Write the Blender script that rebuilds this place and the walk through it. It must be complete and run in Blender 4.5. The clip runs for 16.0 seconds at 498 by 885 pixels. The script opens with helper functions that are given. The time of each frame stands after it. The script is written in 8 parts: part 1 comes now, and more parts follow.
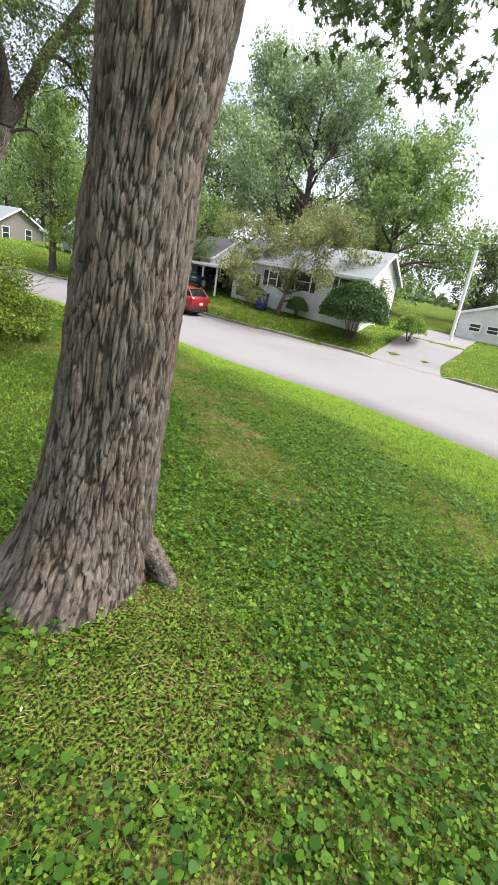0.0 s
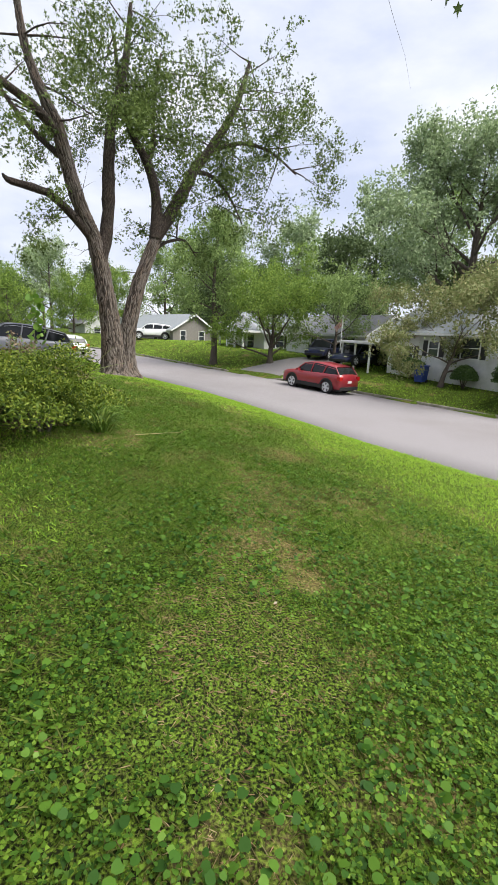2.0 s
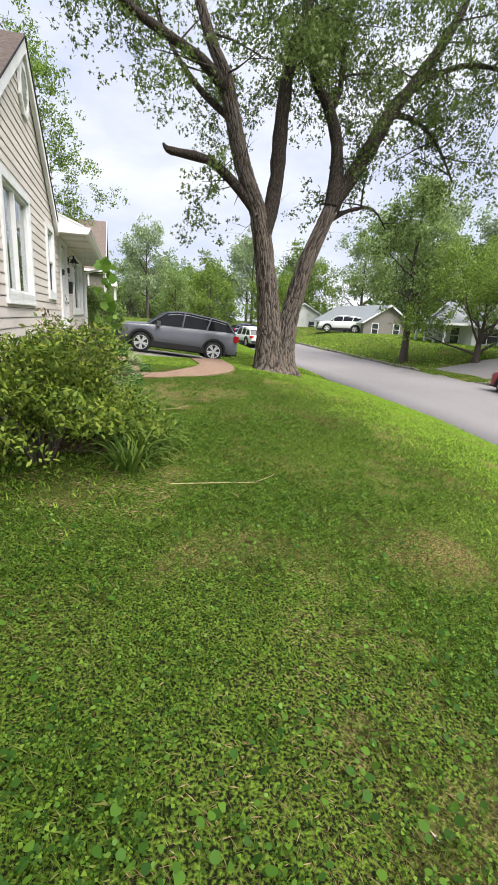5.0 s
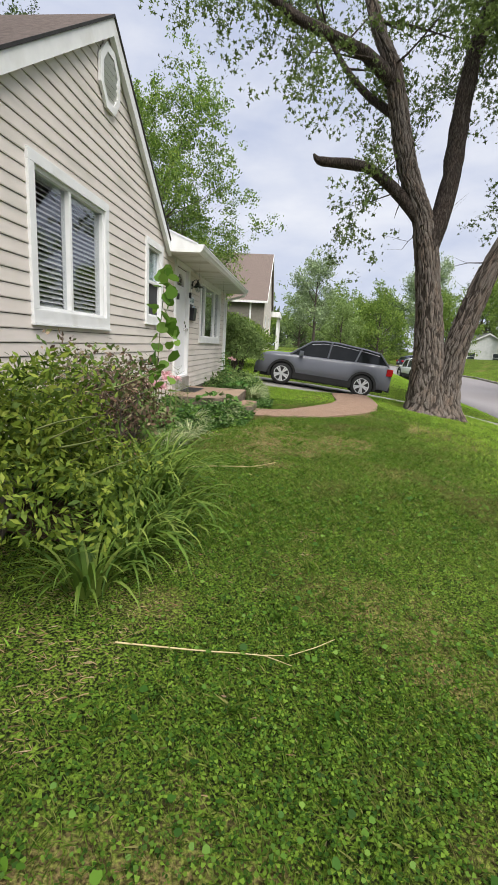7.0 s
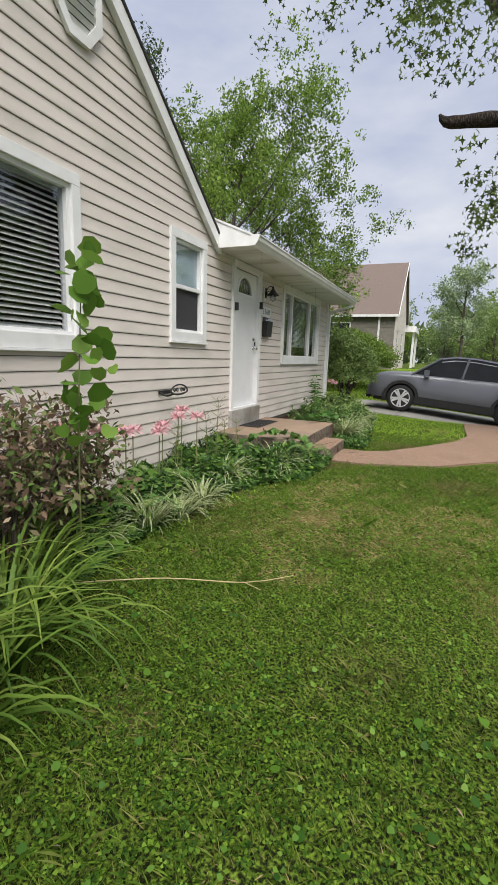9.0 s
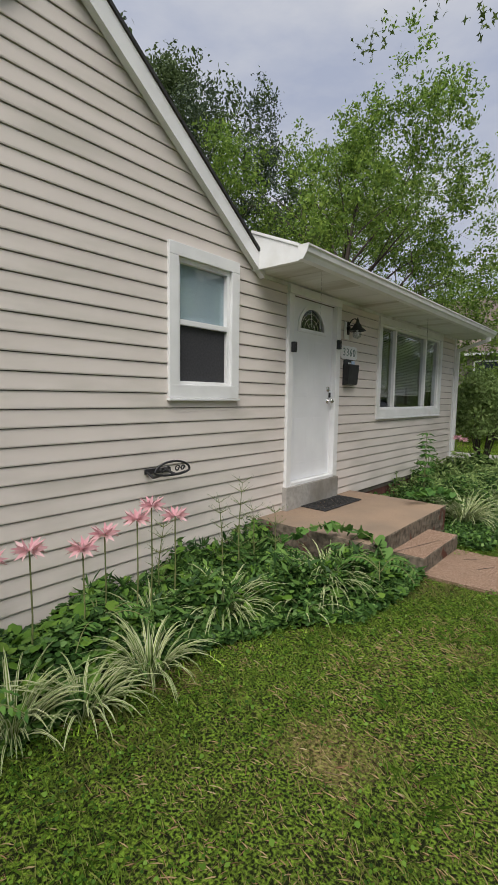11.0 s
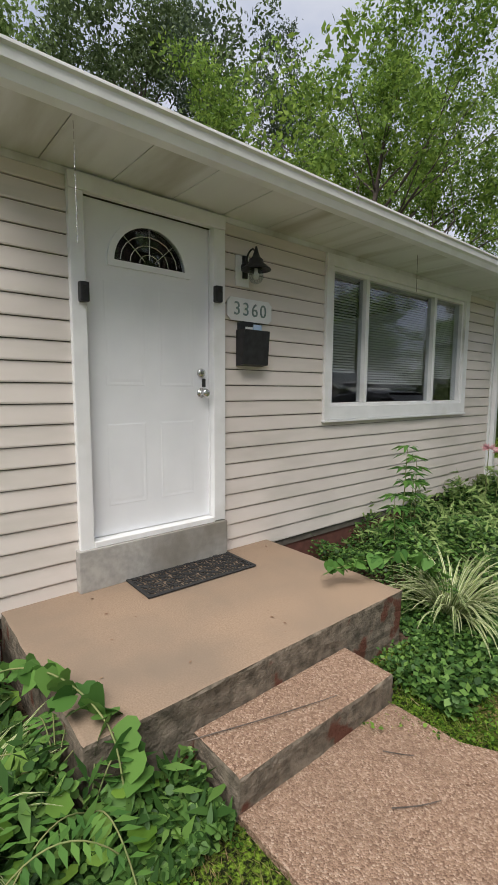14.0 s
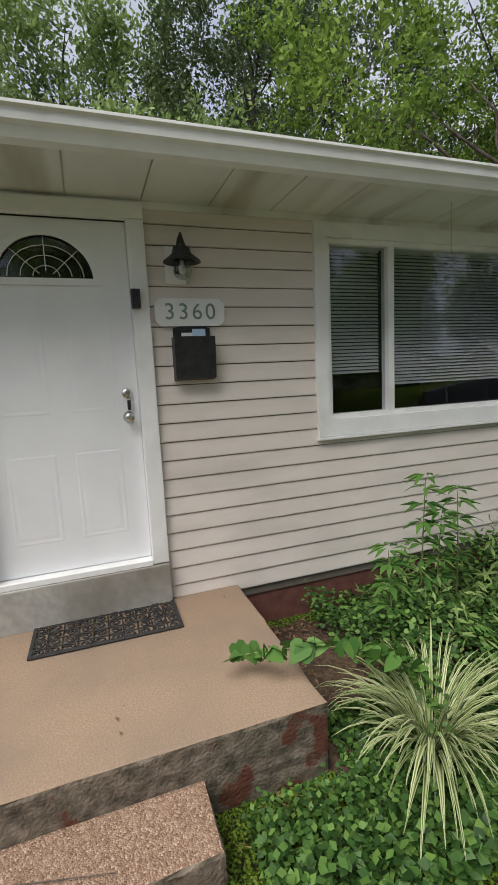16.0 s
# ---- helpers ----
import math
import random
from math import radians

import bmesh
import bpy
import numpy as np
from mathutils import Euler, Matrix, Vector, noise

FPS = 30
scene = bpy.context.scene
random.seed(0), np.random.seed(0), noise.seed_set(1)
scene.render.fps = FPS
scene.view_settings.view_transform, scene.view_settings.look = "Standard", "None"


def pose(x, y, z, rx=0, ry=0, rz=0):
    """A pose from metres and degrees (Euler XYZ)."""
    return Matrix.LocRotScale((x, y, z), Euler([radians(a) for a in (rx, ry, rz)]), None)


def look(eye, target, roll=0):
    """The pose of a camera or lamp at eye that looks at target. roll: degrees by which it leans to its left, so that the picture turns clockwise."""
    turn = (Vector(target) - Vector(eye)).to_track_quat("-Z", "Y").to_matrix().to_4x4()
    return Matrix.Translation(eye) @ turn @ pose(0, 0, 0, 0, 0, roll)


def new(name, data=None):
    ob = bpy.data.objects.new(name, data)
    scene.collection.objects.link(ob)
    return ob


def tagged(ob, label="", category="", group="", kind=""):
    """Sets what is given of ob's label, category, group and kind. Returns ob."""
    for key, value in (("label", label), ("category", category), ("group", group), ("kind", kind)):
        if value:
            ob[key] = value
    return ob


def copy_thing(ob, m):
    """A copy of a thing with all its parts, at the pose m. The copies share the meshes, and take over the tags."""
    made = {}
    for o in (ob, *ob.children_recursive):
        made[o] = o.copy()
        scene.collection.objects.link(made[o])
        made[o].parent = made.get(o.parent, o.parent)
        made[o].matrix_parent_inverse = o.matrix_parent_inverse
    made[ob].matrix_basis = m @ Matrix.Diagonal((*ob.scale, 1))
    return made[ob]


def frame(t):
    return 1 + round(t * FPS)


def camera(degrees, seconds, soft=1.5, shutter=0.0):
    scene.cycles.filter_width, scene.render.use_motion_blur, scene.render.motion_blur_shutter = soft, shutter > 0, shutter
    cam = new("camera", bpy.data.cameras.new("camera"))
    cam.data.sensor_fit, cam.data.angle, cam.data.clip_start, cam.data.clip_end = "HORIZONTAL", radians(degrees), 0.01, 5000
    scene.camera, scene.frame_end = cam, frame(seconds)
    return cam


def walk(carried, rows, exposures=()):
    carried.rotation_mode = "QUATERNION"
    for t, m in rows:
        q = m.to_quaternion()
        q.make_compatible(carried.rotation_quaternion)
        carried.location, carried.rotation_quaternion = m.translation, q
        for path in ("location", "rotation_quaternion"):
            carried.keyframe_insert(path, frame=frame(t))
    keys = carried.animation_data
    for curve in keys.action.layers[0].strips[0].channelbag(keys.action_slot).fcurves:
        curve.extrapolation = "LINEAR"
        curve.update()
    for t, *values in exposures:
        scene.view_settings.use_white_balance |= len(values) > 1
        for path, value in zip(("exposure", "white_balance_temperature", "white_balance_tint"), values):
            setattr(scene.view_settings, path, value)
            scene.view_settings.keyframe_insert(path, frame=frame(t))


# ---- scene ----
cam = camera(57.1, 16.0)

PATH = [
    (0, (-3.652, -13.331, 1.563), (-2.0, -12.45, 0.86), 9.5),
    (0.5, (-3.129, -13.207, 1.529), (-1.463, -12.261, 0.956), 3.0),
    (1, (-2.599, -13.132, 1.516), (-1.078, -11.912, 1.07), -0.1),
    (1.5, (-1.725, -13.014, 1.427), (-0.327, -11.652, 0.989), 1.8),
    (2, (-1.186, -12.85, 1.327), (0.044, -11.338, 0.879), 2.8),
    (2.5, (-0.778, -12.58, 1.294), (0.366, -11.0, 0.852), 4.3),
    (3, (-0.296, -12.187, 1.301), (0.768, -10.549, 0.873), 4.1),
    (3.5, (0.125, -11.892, 1.309), (0.99, -10.15, 0.844), 2.6),
    (4, (0.499, -11.409, 1.291), (1.215, -9.61, 0.791), 3.0),
    (4.5, (0.95, -10.985, 1.226), (1.545, -9.145, 0.713), 3.4),
    (5, (1.302, -10.443, 1.228), (1.811, -8.577, 0.716), 3.1),
    (7.3, (2.457, -8.144, 1.232), (2.181, -6.208, 0.813), 4.2),
    (7.5, (2.509, -7.873, 1.296), (2.187, -5.943, 0.878), 4.8),
    (8, (2.782, -7.318, 1.273), (2.347, -5.41, 0.861), 4.5),
    (8.5, (2.866, -6.693, 1.268), (2.289, -4.821, 0.861), 3.4),
    (9, (2.966, -6.138, 1.289), (2.197, -4.329, 0.919), 1.8),
    (9.2, (3.036, -5.889, 1.319), (2.184, -4.115, 0.963), 1.6),
    (11.3, (2.928, -3.675, 1.461), (1.599, -2.191, 1.288), 1.1),
    (11.5, (2.924, -3.46, 1.43), (1.579, -1.988, 1.275), 1.4),
    (12, (2.906, -2.917, 1.441), (1.531, -1.473, 1.293), 2.0),
    (12.5, (2.782, -2.434, 1.465), (1.402, -0.998, 1.291), 1.7),
    (13, (2.818, -1.875, 1.428), (1.371, -0.508, 1.232), 0.8),
    (13.5, (2.722, -1.402, 1.442), (1.217, -0.108, 1.199), 1.0),
    (14, (2.722, -0.93, 1.442), (1.198, 0.345, 1.214), 0.3),
    (14.5, (2.837, -0.512, 1.452), (1.335, 0.778, 1.163), -0.4),
    (15, (2.762, -0.072, 1.438), (1.204, 1.137, 1.106), -2.3),
    (15.5, (2.823, 0.316, 1.477), (1.109, 1.307, 1.19), -3.7),
    (16, (2.858, 0.678, 1.62), (0.988, 1.329, 1.338), -2.9),
]
walk(cam, [(t, look(eye, target, roll)) for t, eye, target, roll in PATH], [(0, 0.95), (0.5, 0.64), (1.5, 0.56), (3, 0.58), (5.2, 0.58), (7.5, 0.22), (9, 0.14), (11.8, -0.26), (13, -0.15), (14, 0.08), (15.5, 0.08), (16, 0.0)])

# ---- world and sun ----
SUN_EL, SUN_AZ = 58.0, 150.0
world = bpy.data.worlds.new("overcast")
scene.world = world
world.use_nodes = True
wn, wl = world.node_tree.nodes, world.node_tree.links
wn.clear()
w_out = wn.new("ShaderNodeOutputWorld")
w_bg = wn.new("ShaderNodeBackground")
w_sky = wn.new("ShaderNodeTexSky")
w_sky.sky_type, w_sky.sun_disc = "NISHITA", False
w_sky.sun_elevation, w_sky.sun_rotation = radians(SUN_EL), radians(SUN_AZ)
w_sky.dust_density = 2.0
w_tc = wn.new("ShaderNodeTexCoord")
w_map = wn.new("ShaderNodeMapping")
w_map.inputs["Scale"].default_value = (1.0, 1.0, 2.6)
w_n = wn.new("ShaderNodeTexNoise")
w_n.inputs["Scale"].default_value, w_n.inputs["Detail"].default_value = 2.6, 7
w_n.inputs["Roughness"].default_value = 0.55
w_r = wn.new("ShaderNodeValToRGB")
w_r.color_ramp.elements[0].position, w_r.color_ramp.elements[0].color = 0.36, (0.49, 0.54, 0.69, 1)
w_r.color_ramp.elements[1].position, w_r.color_ramp.elements[1].color = 0.66, (0.76, 0.775, 0.83, 1)
w_s = wn.new("ShaderNodeVectorMath")
w_s.operation = "SCALE"
w_s.inputs["Scale"].default_value = 0.085
w_mix = wn.new("ShaderNodeMix")
w_mix.data_type = "RGBA"
w_mix.inputs["Factor"].default_value = 0.9
wl.new(w_tc.outputs["Generated"], w_map.inputs["Vector"])
wl.new(w_map.outputs[0], w_n.inputs["Vector"])
wl.new(w_n.outputs[0], w_r.inputs[0])
wl.new(w_sky.outputs[0], w_s.inputs[0])
wl.new(w_s.outputs[0], w_mix.inputs["A"])
wl.new(w_r.outputs[0], w_mix.inputs["B"])
wl.new(w_mix.outputs["Result"], w_bg.inputs[0])
w_bg.inputs[1].default_value = 1.0
wl.new(w_bg.outputs[0], w_out.inputs[0])
sun = new("sun", bpy.data.lights.new("sun", "SUN"))
sun.data.energy, sun.data.angle, sun.data.color = 5.0, radians(50), (1.0, 0.96, 0.9)
_az, _el = radians(SUN_AZ), radians(SUN_EL)
sun_to = Vector((math.sin(_az) * math.cos(_el), math.cos(_az) * math.cos(_el), math.sin(_el)))
sun.matrix_world = look(tuple(sun_to * 40), (0, 0, 0))


# ---- materials ----
def node_mat(name):
    m = bpy.data.materials.new(name)
    m.use_nodes = True
    n = m.node_tree.nodes
    return m, n, m.node_tree.links, n["Principled BSDF"]


def surf(name, c1, c2, scale=6, rough=0.8, bump=0.3, bscale=60, bdist=0.004, metal=0.0, stretch=(1, 1, 1), stain=None,
         stain_scale=1.2, stain_lo=0.5, stain_hi=0.7, rnd=0.0, spec=0.4, local=False, detail=6, coat=0.0):
    """A surface with fine grain between c1 and c2, wide stains, and relief."""
    m, n, l, p = node_mat(name)
    tc = n.new("ShaderNodeTexCoord")
    geo = n.new("ShaderNodeNewGeometry")
    mp = n.new("ShaderNodeMapping")
    mp.inputs["Scale"].default_value = stretch
    l.new(tc.outputs["Object"] if local else geo.outputs["Position"], mp.inputs["Vector"])
    no = n.new("ShaderNodeTexNoise")
    no.inputs["Scale"].default_value, no.inputs["Detail"].default_value = scale, detail
    l.new(mp.outputs[0], no.inputs["Vector"])
    r = n.new("ShaderNodeValToRGB")
    r.color_ramp.elements[0].position, r.color_ramp.elements[0].color = 0.3, (*c1, 1)
    r.color_ramp.elements[1].position, r.color_ramp.elements[1].color = 0.7, (*c2, 1)
    l.new(no.outputs[0], r.inputs[0])
    col = r.outputs[0]
    if stain:
        ns = n.new("ShaderNodeTexNoise")
        ns.inputs["Scale"].default_value, ns.inputs["Detail"].default_value = stain_scale, 8
        l.new(mp.outputs[0], ns.inputs["Vector"])
        rs = n.new("ShaderNodeValToRGB")
        rs.color_ramp.elements[0].position, rs.color_ramp.elements[0].color = stain_lo, (0, 0, 0, 1)
        rs.color_ramp.elements[1].position, rs.color_ramp.elements[1].color = stain_hi, (1, 1, 1, 1)
        l.new(ns.outputs[0], rs.inputs[0])
        mx = n.new("ShaderNodeMix")
        mx.data_type = "RGBA"
        mx.inputs["B"].default_value = (*stain, 1)
        l.new(rs.outputs[0], mx.inputs["Factor"])
        l.new(col, mx.inputs["A"])
        col = mx.outputs["Result"]
    if rnd:
        oi = n.new("ShaderNodeObjectInfo")
        hs = n.new("ShaderNodeHueSaturation")
        mr = n.new("ShaderNodeMapRange")
        mr.inputs["To Min"].default_value, mr.inputs["To Max"].default_value = 1 - rnd, 1 + rnd
        l.new(oi.outputs["Random"], mr.inputs["Value"])
        l.new(mr.outputs[0], hs.inputs["Value"])
        l.new(col, hs.inputs["Color"])
        col = hs.outputs[0]
    l.new(col, p.inputs["Base Color"])
    p.inputs["Roughness"].default_value, p.inputs["Metallic"].default_value = rough, metal
    p.inputs["Specular IOR Level"].default_value = spec
    p.inputs["Coat Weight"].default_value = coat
    if bump:
        nb = n.new("ShaderNodeTexNoise")
        nb.inputs["Scale"].default_value, nb.inputs["Detail"].default_value = bscale, 5
        l.new(mp.outputs[0], nb.inputs["Vector"])
        b = n.new("ShaderNodeBump")
        b.inputs["Strength"].default_value, b.inputs["Distance"].default_value = bump, bdist
        l.new(nb.outputs[0], b.inputs["Height"])
        l.new(b.outputs[0], p.inputs["Normal"])
    return m


def leafy(name, cols, rough=0.55, trans=0.35, patch=0.0, patch_col=(0.3, 0.24, 0.1), patch_scale=0.9, spec=0.35):
    """Leaves or blades, each with its own tone; light shines through them."""
    m, n, l, p = node_mat(name)
    geo = n.new("ShaderNodeNewGeometry")
    r = n.new("ShaderNodeValToRGB")
    e = r.color_ramp.elements
    e[0].position, e[0].color = 0.0, (*cols[0], 1)
    e[1].position, e[1].color = 1.0, (*cols[-1], 1)
    for i, c in enumerate(cols[1:-1]):
        k = e.new((i + 1) / (len(cols) - 1))
        k.color = (*c, 1)
    l.new(geo.outputs["Random Per Island"], r.inputs[0])
    col = r.outputs[0]
    no = n.new("ShaderNodeTexNoise")
    no.inputs["Scale"].default_value, no.inputs["Detail"].default_value = patch_scale, 5
    l.new(geo.outputs["Position"], no.inputs["Vector"])
    if patch:
        rs = n.new("ShaderNodeValToRGB")
        rs.color_ramp.elements[0].position, rs.color_ramp.elements[0].color = 0.54, (0, 0, 0, 1)
        rs.color_ramp.elements[1].position, rs.color_ramp.elements[1].color = 0.70, (patch, patch, patch, 1)
        l.new(no.outputs[0], rs.inputs[0])
        mx = n.new("ShaderNodeMix")
        mx.data_type = "RGBA"
        mx.inputs["B"].default_value = (*patch_col, 1)
        l.new(rs.outputs[0], mx.inputs["Factor"])
        l.new(col, mx.inputs["A"])
        col = mx.outputs["Result"]
    l.new(col, p.inputs["Base Color"])
    p.inputs["Roughness"].default_value, p.inputs["Specular IOR Level"].default_value = rough, spec
    t = n.new("ShaderNodeBsdfTranslucent")
    l.new(col, t.inputs["Color"])
    ms = n.new("ShaderNodeMixShader")
    ms.inputs[0].default_value = trans
    l.new(p.outputs[0], ms.inputs[1])
    l.new(t.outputs[0], ms.inputs[2])
    l.new(ms.outputs[0], n["Material Output"].inputs["Surface"])
    return m


def glassy(name, tint=(0.8, 0.85, 0.85), rough=0.02):
    """Thin glass: a mirror at grazing angles, else clear."""
    m, n, l, p = node_mat(name)
    n.remove(p)
    g = n.new("ShaderNodeBsdfGlossy")
    g.inputs["Roughness"].default_value = rough
    t = n.new("ShaderNodeBsdfTransparent")
    t.inputs["Color"].default_value = (*tint, 1)
    f = n.new("ShaderNodeLayerWeight")
    f.inputs["Blend"].default_value = 0.5
    pw = n.new("ShaderNodeMath")
    pw.operation, pw.inputs[1].default_value = "POWER", 4.0
    l.new(f.outputs["Facing"], pw.inputs[0])
    ad = n.new("ShaderNodeMath")
    ad.operation, ad.inputs[1].default_value, ad.inputs[2].default_value = "MULTIPLY_ADD", 0.85, 0.07
    l.new(pw.outputs[0], ad.inputs[0])
    ms = n.new("ShaderNodeMixShader")
    l.new(ad.outputs[0], ms.inputs[0])
    l.new(t.outputs[0], ms.inputs[1])
    l.new(g.outputs[0], ms.inputs[2])
    l.new(ms.outputs[0], n["Material Output"].inputs["Surface"])
    return m



def turf(name):
    """Thatch and soil of a mown lawn: dark gaps, green tufts, worn brown patches."""
    m, n, l, p = node_mat(name)
    geo = n.new("ShaderNodeNewGeometry")

    def nz(scale, detail, a, b, c0, c1):
        t = n.new("ShaderNodeTexNoise")
        t.inputs["Scale"].default_value, t.inputs["Detail"].default_value = scale, detail
        l.new(geo.outputs["Position"], t.inputs["Vector"])
        r = n.new("ShaderNodeValToRGB")
        r.color_ramp.elements[0].position, r.color_ramp.elements[0].color = a, c0
        r.color_ramp.elements[1].position, r.color_ramp.elements[1].color = b, c1
        l.new(t.outputs[0], r.inputs[0])
        return t, r
    f1, r1 = nz(75, 6, 0.42, 0.66, (0.014, 0.018, 0.007, 1), (0.17, 0.26, 0.034, 1))
    f2, r2 = nz(1.1, 6, 0.57, 0.70, (0, 0, 0, 1), (0.7, 0.7, 0.7, 1))
    f3, r3 = nz(60, 5, 0.40, 0.62, (0.06, 0.04, 0.02, 1), (0.36, 0.27, 0.13, 1))
    f4, r4 = nz(0.35, 3, 0.35, 0.65, (0.86, 0.88, 0.8, 1), (1.1, 1.1, 1.0, 1))
    mx = n.new("ShaderNodeMix")
    mx.data_type = "RGBA"
    l.new(r2.outputs[0], mx.inputs["Factor"])
    l.new(r1.outputs[0], mx.inputs["A"])
    l.new(r3.outputs[0], mx.inputs["B"])
    mu = n.new("ShaderNodeMix")
    mu.data_type, mu.blend_type = "RGBA", "MULTIPLY"
    mu.inputs["Factor"].default_value = 1.0
    l.new(mx.outputs["Result"], mu.inputs["A"])
    l.new(r4.outputs[0], mu.inputs["B"])
    l.new(mu.outputs["Result"], p.inputs["Base Color"])
    p.inputs["Roughness"].default_value, p.inputs["Specular IOR Level"].default_value = 0.95, 0.05
    b = n.new("ShaderNodeBump")
    b.inputs["Strength"].default_value, b.inputs["Distance"].default_value = 0.8, 0.03
    l.new(f1.outputs[0], b.inputs["Height"])
    l.new(b.outputs[0], p.inputs["Normal"])
    return m


def aggregate(name):
    """Concrete with its small tan, brown and cream pebbles laid bare."""
    m, n, l, p = node_mat(name)
    geo = n.new("ShaderNodeNewGeometry")
    vo = n.new("ShaderNodeTexVoronoi")
    vo.inputs["Scale"].default_value = 140
    l.new(geo.outputs["Position"], vo.inputs["Vector"])
    r = n.new("ShaderNodeValToRGB")
    e = r.color_ramp.elements
    e[0].position, e[0].color = 0.0, (0.15, 0.09, 0.06, 1)
    e[1].position, e[1].color = 1.0, (0.42, 0.31, 0.235, 1)
    e.new(0.45).color = (0.25, 0.16, 0.11, 1)
    e.new(0.8).color = (0.31, 0.21, 0.15, 1)
    sp = n.new("ShaderNodeSeparateColor")
    l.new(vo.outputs["Color"], sp.inputs[0])
    l.new(sp.outputs[0], r.inputs[0])
    ns = n.new("ShaderNodeTexNoise")
    ns.inputs["Scale"].default_value, ns.inputs["Detail"].default_value = 2.2, 7
    l.new(geo.outputs["Position"], ns.inputs["Vector"])
    rs = n.new("ShaderNodeValToRGB")
    rs.color_ramp.elements[0].position, rs.color_ramp.elements[0].color = 0.5, (0, 0, 0, 1)
    rs.color_ramp.elements[1].position, rs.color_ramp.elements[1].color = 0.7, (0.4, 0.4, 0.4, 1)
    l.new(ns.outputs[0], rs.inputs[0])
    mx = n.new("ShaderNodeMix")
    mx.data_type = "RGBA"
    mx.inputs["B"].default_value = (0.17, 0.115, 0.08, 1)
    l.new(rs.outputs[0], mx.inputs["Factor"])
    l.new(r.outputs[0], mx.inputs["A"])
    l.new(mx.outputs["Result"], p.inputs["Base Color"])
    p.inputs["Roughness"].default_value, p.inputs["Specular IOR Level"].default_value = 0.85, 0.25
    b = n.new("ShaderNodeBump")
    b.inputs["Strength"].default_value, b.inputs["Distance"].default_value, b.invert = 0.9, 0.006, True
    l.new(vo.outputs["Distance"], b.inputs["Height"])
    l.new(b.outputs[0], p.inputs["Normal"])
    return m


def bark(name, k=1.0):
    """Bark in long plates parted by dark furrows."""
    m, n, l, p = node_mat(name)
    geo = n.new("ShaderNodeNewGeometry")
    mp = n.new("ShaderNodeMapping")
    mp.inputs["Scale"].default_value = (1, 1, 0.15)
    l.new(geo.outputs["Position"], mp.inputs["Vector"])
    wn_ = n.new("ShaderNodeTexNoise")
    wn_.inputs["Scale"].default_value, wn_.inputs["Detail"].default_value = 9, 4
    l.new(mp.outputs[0], wn_.inputs["Vector"])
    sc = n.new("ShaderNodeVectorMath")
    sc.operation, sc.inputs["Scale"].default_value = "SCALE", 0.12
    l.new(wn_.outputs["Color"], sc.inputs[0])
    ad = n.new("ShaderNodeVectorMath")
    l.new(mp.outputs[0], ad.inputs[0])
    l.new(sc.outputs[0], ad.inputs[1])
    vo = n.new("ShaderNodeTexVoronoi")
    vo.feature = "DISTANCE_TO_EDGE"
    vo.inputs["Scale"].default_value = 36
    l.new(ad.outputs[0], vo.inputs["Vector"])
    cr = n.new("ShaderNodeValToRGB")
    cr.color_ramp.elements[0].position, cr.color_ramp.elements[0].color = 0.0, (0, 0, 0, 1)
    cr.color_ramp.elements[1].position, cr.color_ramp.elements[1].color = 0.22, (1, 1, 1, 1)
    l.new(vo.outputs["Distance"], cr.inputs[0])
    fine = n.new("ShaderNodeTexNoise")
    fine.inputs["Scale"].default_value, fine.inputs["Detail"].default_value = 60, 8
    l.new(mp.outputs[0], fine.inputs["Vector"])
    fr_ = n.new("ShaderNodeValToRGB")
    fr_.color_ramp.elements[0].position, fr_.color_ramp.elements[0].color = 0.3, (0.115 * k, 0.092 * k, 0.078 * k, 1)
    fr_.color_ramp.elements[1].position, fr_.color_ramp.elements[1].color = 0.72, (0.24 * k, 0.205 * k, 0.18 * k, 1)
    l.new(fine.outputs[0], fr_.inputs[0])
    wide = n.new("ShaderNodeTexNoise")
    wide.inputs["Scale"].default_value, wide.inputs["Detail"].default_value = 4, 5
    l.new(geo.outputs["Position"], wide.inputs["Vector"])
    wr = n.new("ShaderNodeValToRGB")
    wr.color_ramp.elements[0].position, wr.color_ramp.elements[0].color = 0.45, (0, 0, 0, 1)
    wr.color_ramp.elements[1].position, wr.color_ramp.elements[1].color = 0.7, (0.5, 0.5, 0.5, 1)
    l.new(wide.outputs[0], wr.inputs[0])
    m1 = n.new("ShaderNodeMix")
    m1.data_type = "RGBA"
    m1.inputs["B"].default_value = (0.22 * k, 0.15 * k, 0.115 * k, 1)
    l.new(wr.outputs[0], m1.inputs["Factor"])
    l.new(fr_.outputs[0], m1.inputs["A"])
    m2 = n.new("ShaderNodeMix")
    m2.data_type = "RGBA"
    m2.inputs["A"].default_value = (0.06 * k, 0.047 * k, 0.04 * k, 1)
    l.new(cr.outputs[0], m2.inputs["Factor"])
    l.new(m1.outputs["Result"], m2.inputs["B"])
    l.new(m2.outputs["Result"], p.inputs["Base Color"])
    p.inputs["Roughness"].default_value, p.inputs["Specular IOR Level"].default_value = 0.95, 0.12
    hs = n.new("ShaderNodeMath")
    hs.operation = "MULTIPLY_ADD"
    hs.inputs[1].default_value = 0.35
    l.new(fine.outputs[0], hs.inputs[0])
    l.new(cr.outputs[0], hs.inputs[2])
    b = n.new("ShaderNodeBump")
    b.inputs["Strength"].default_value, b.inputs["Distance"].default_value = 1.0, 0.018
    l.new(hs.outputs[0], b.inputs["Height"])
    l.new(b.outputs[0], p.inputs["Normal"])
    return m


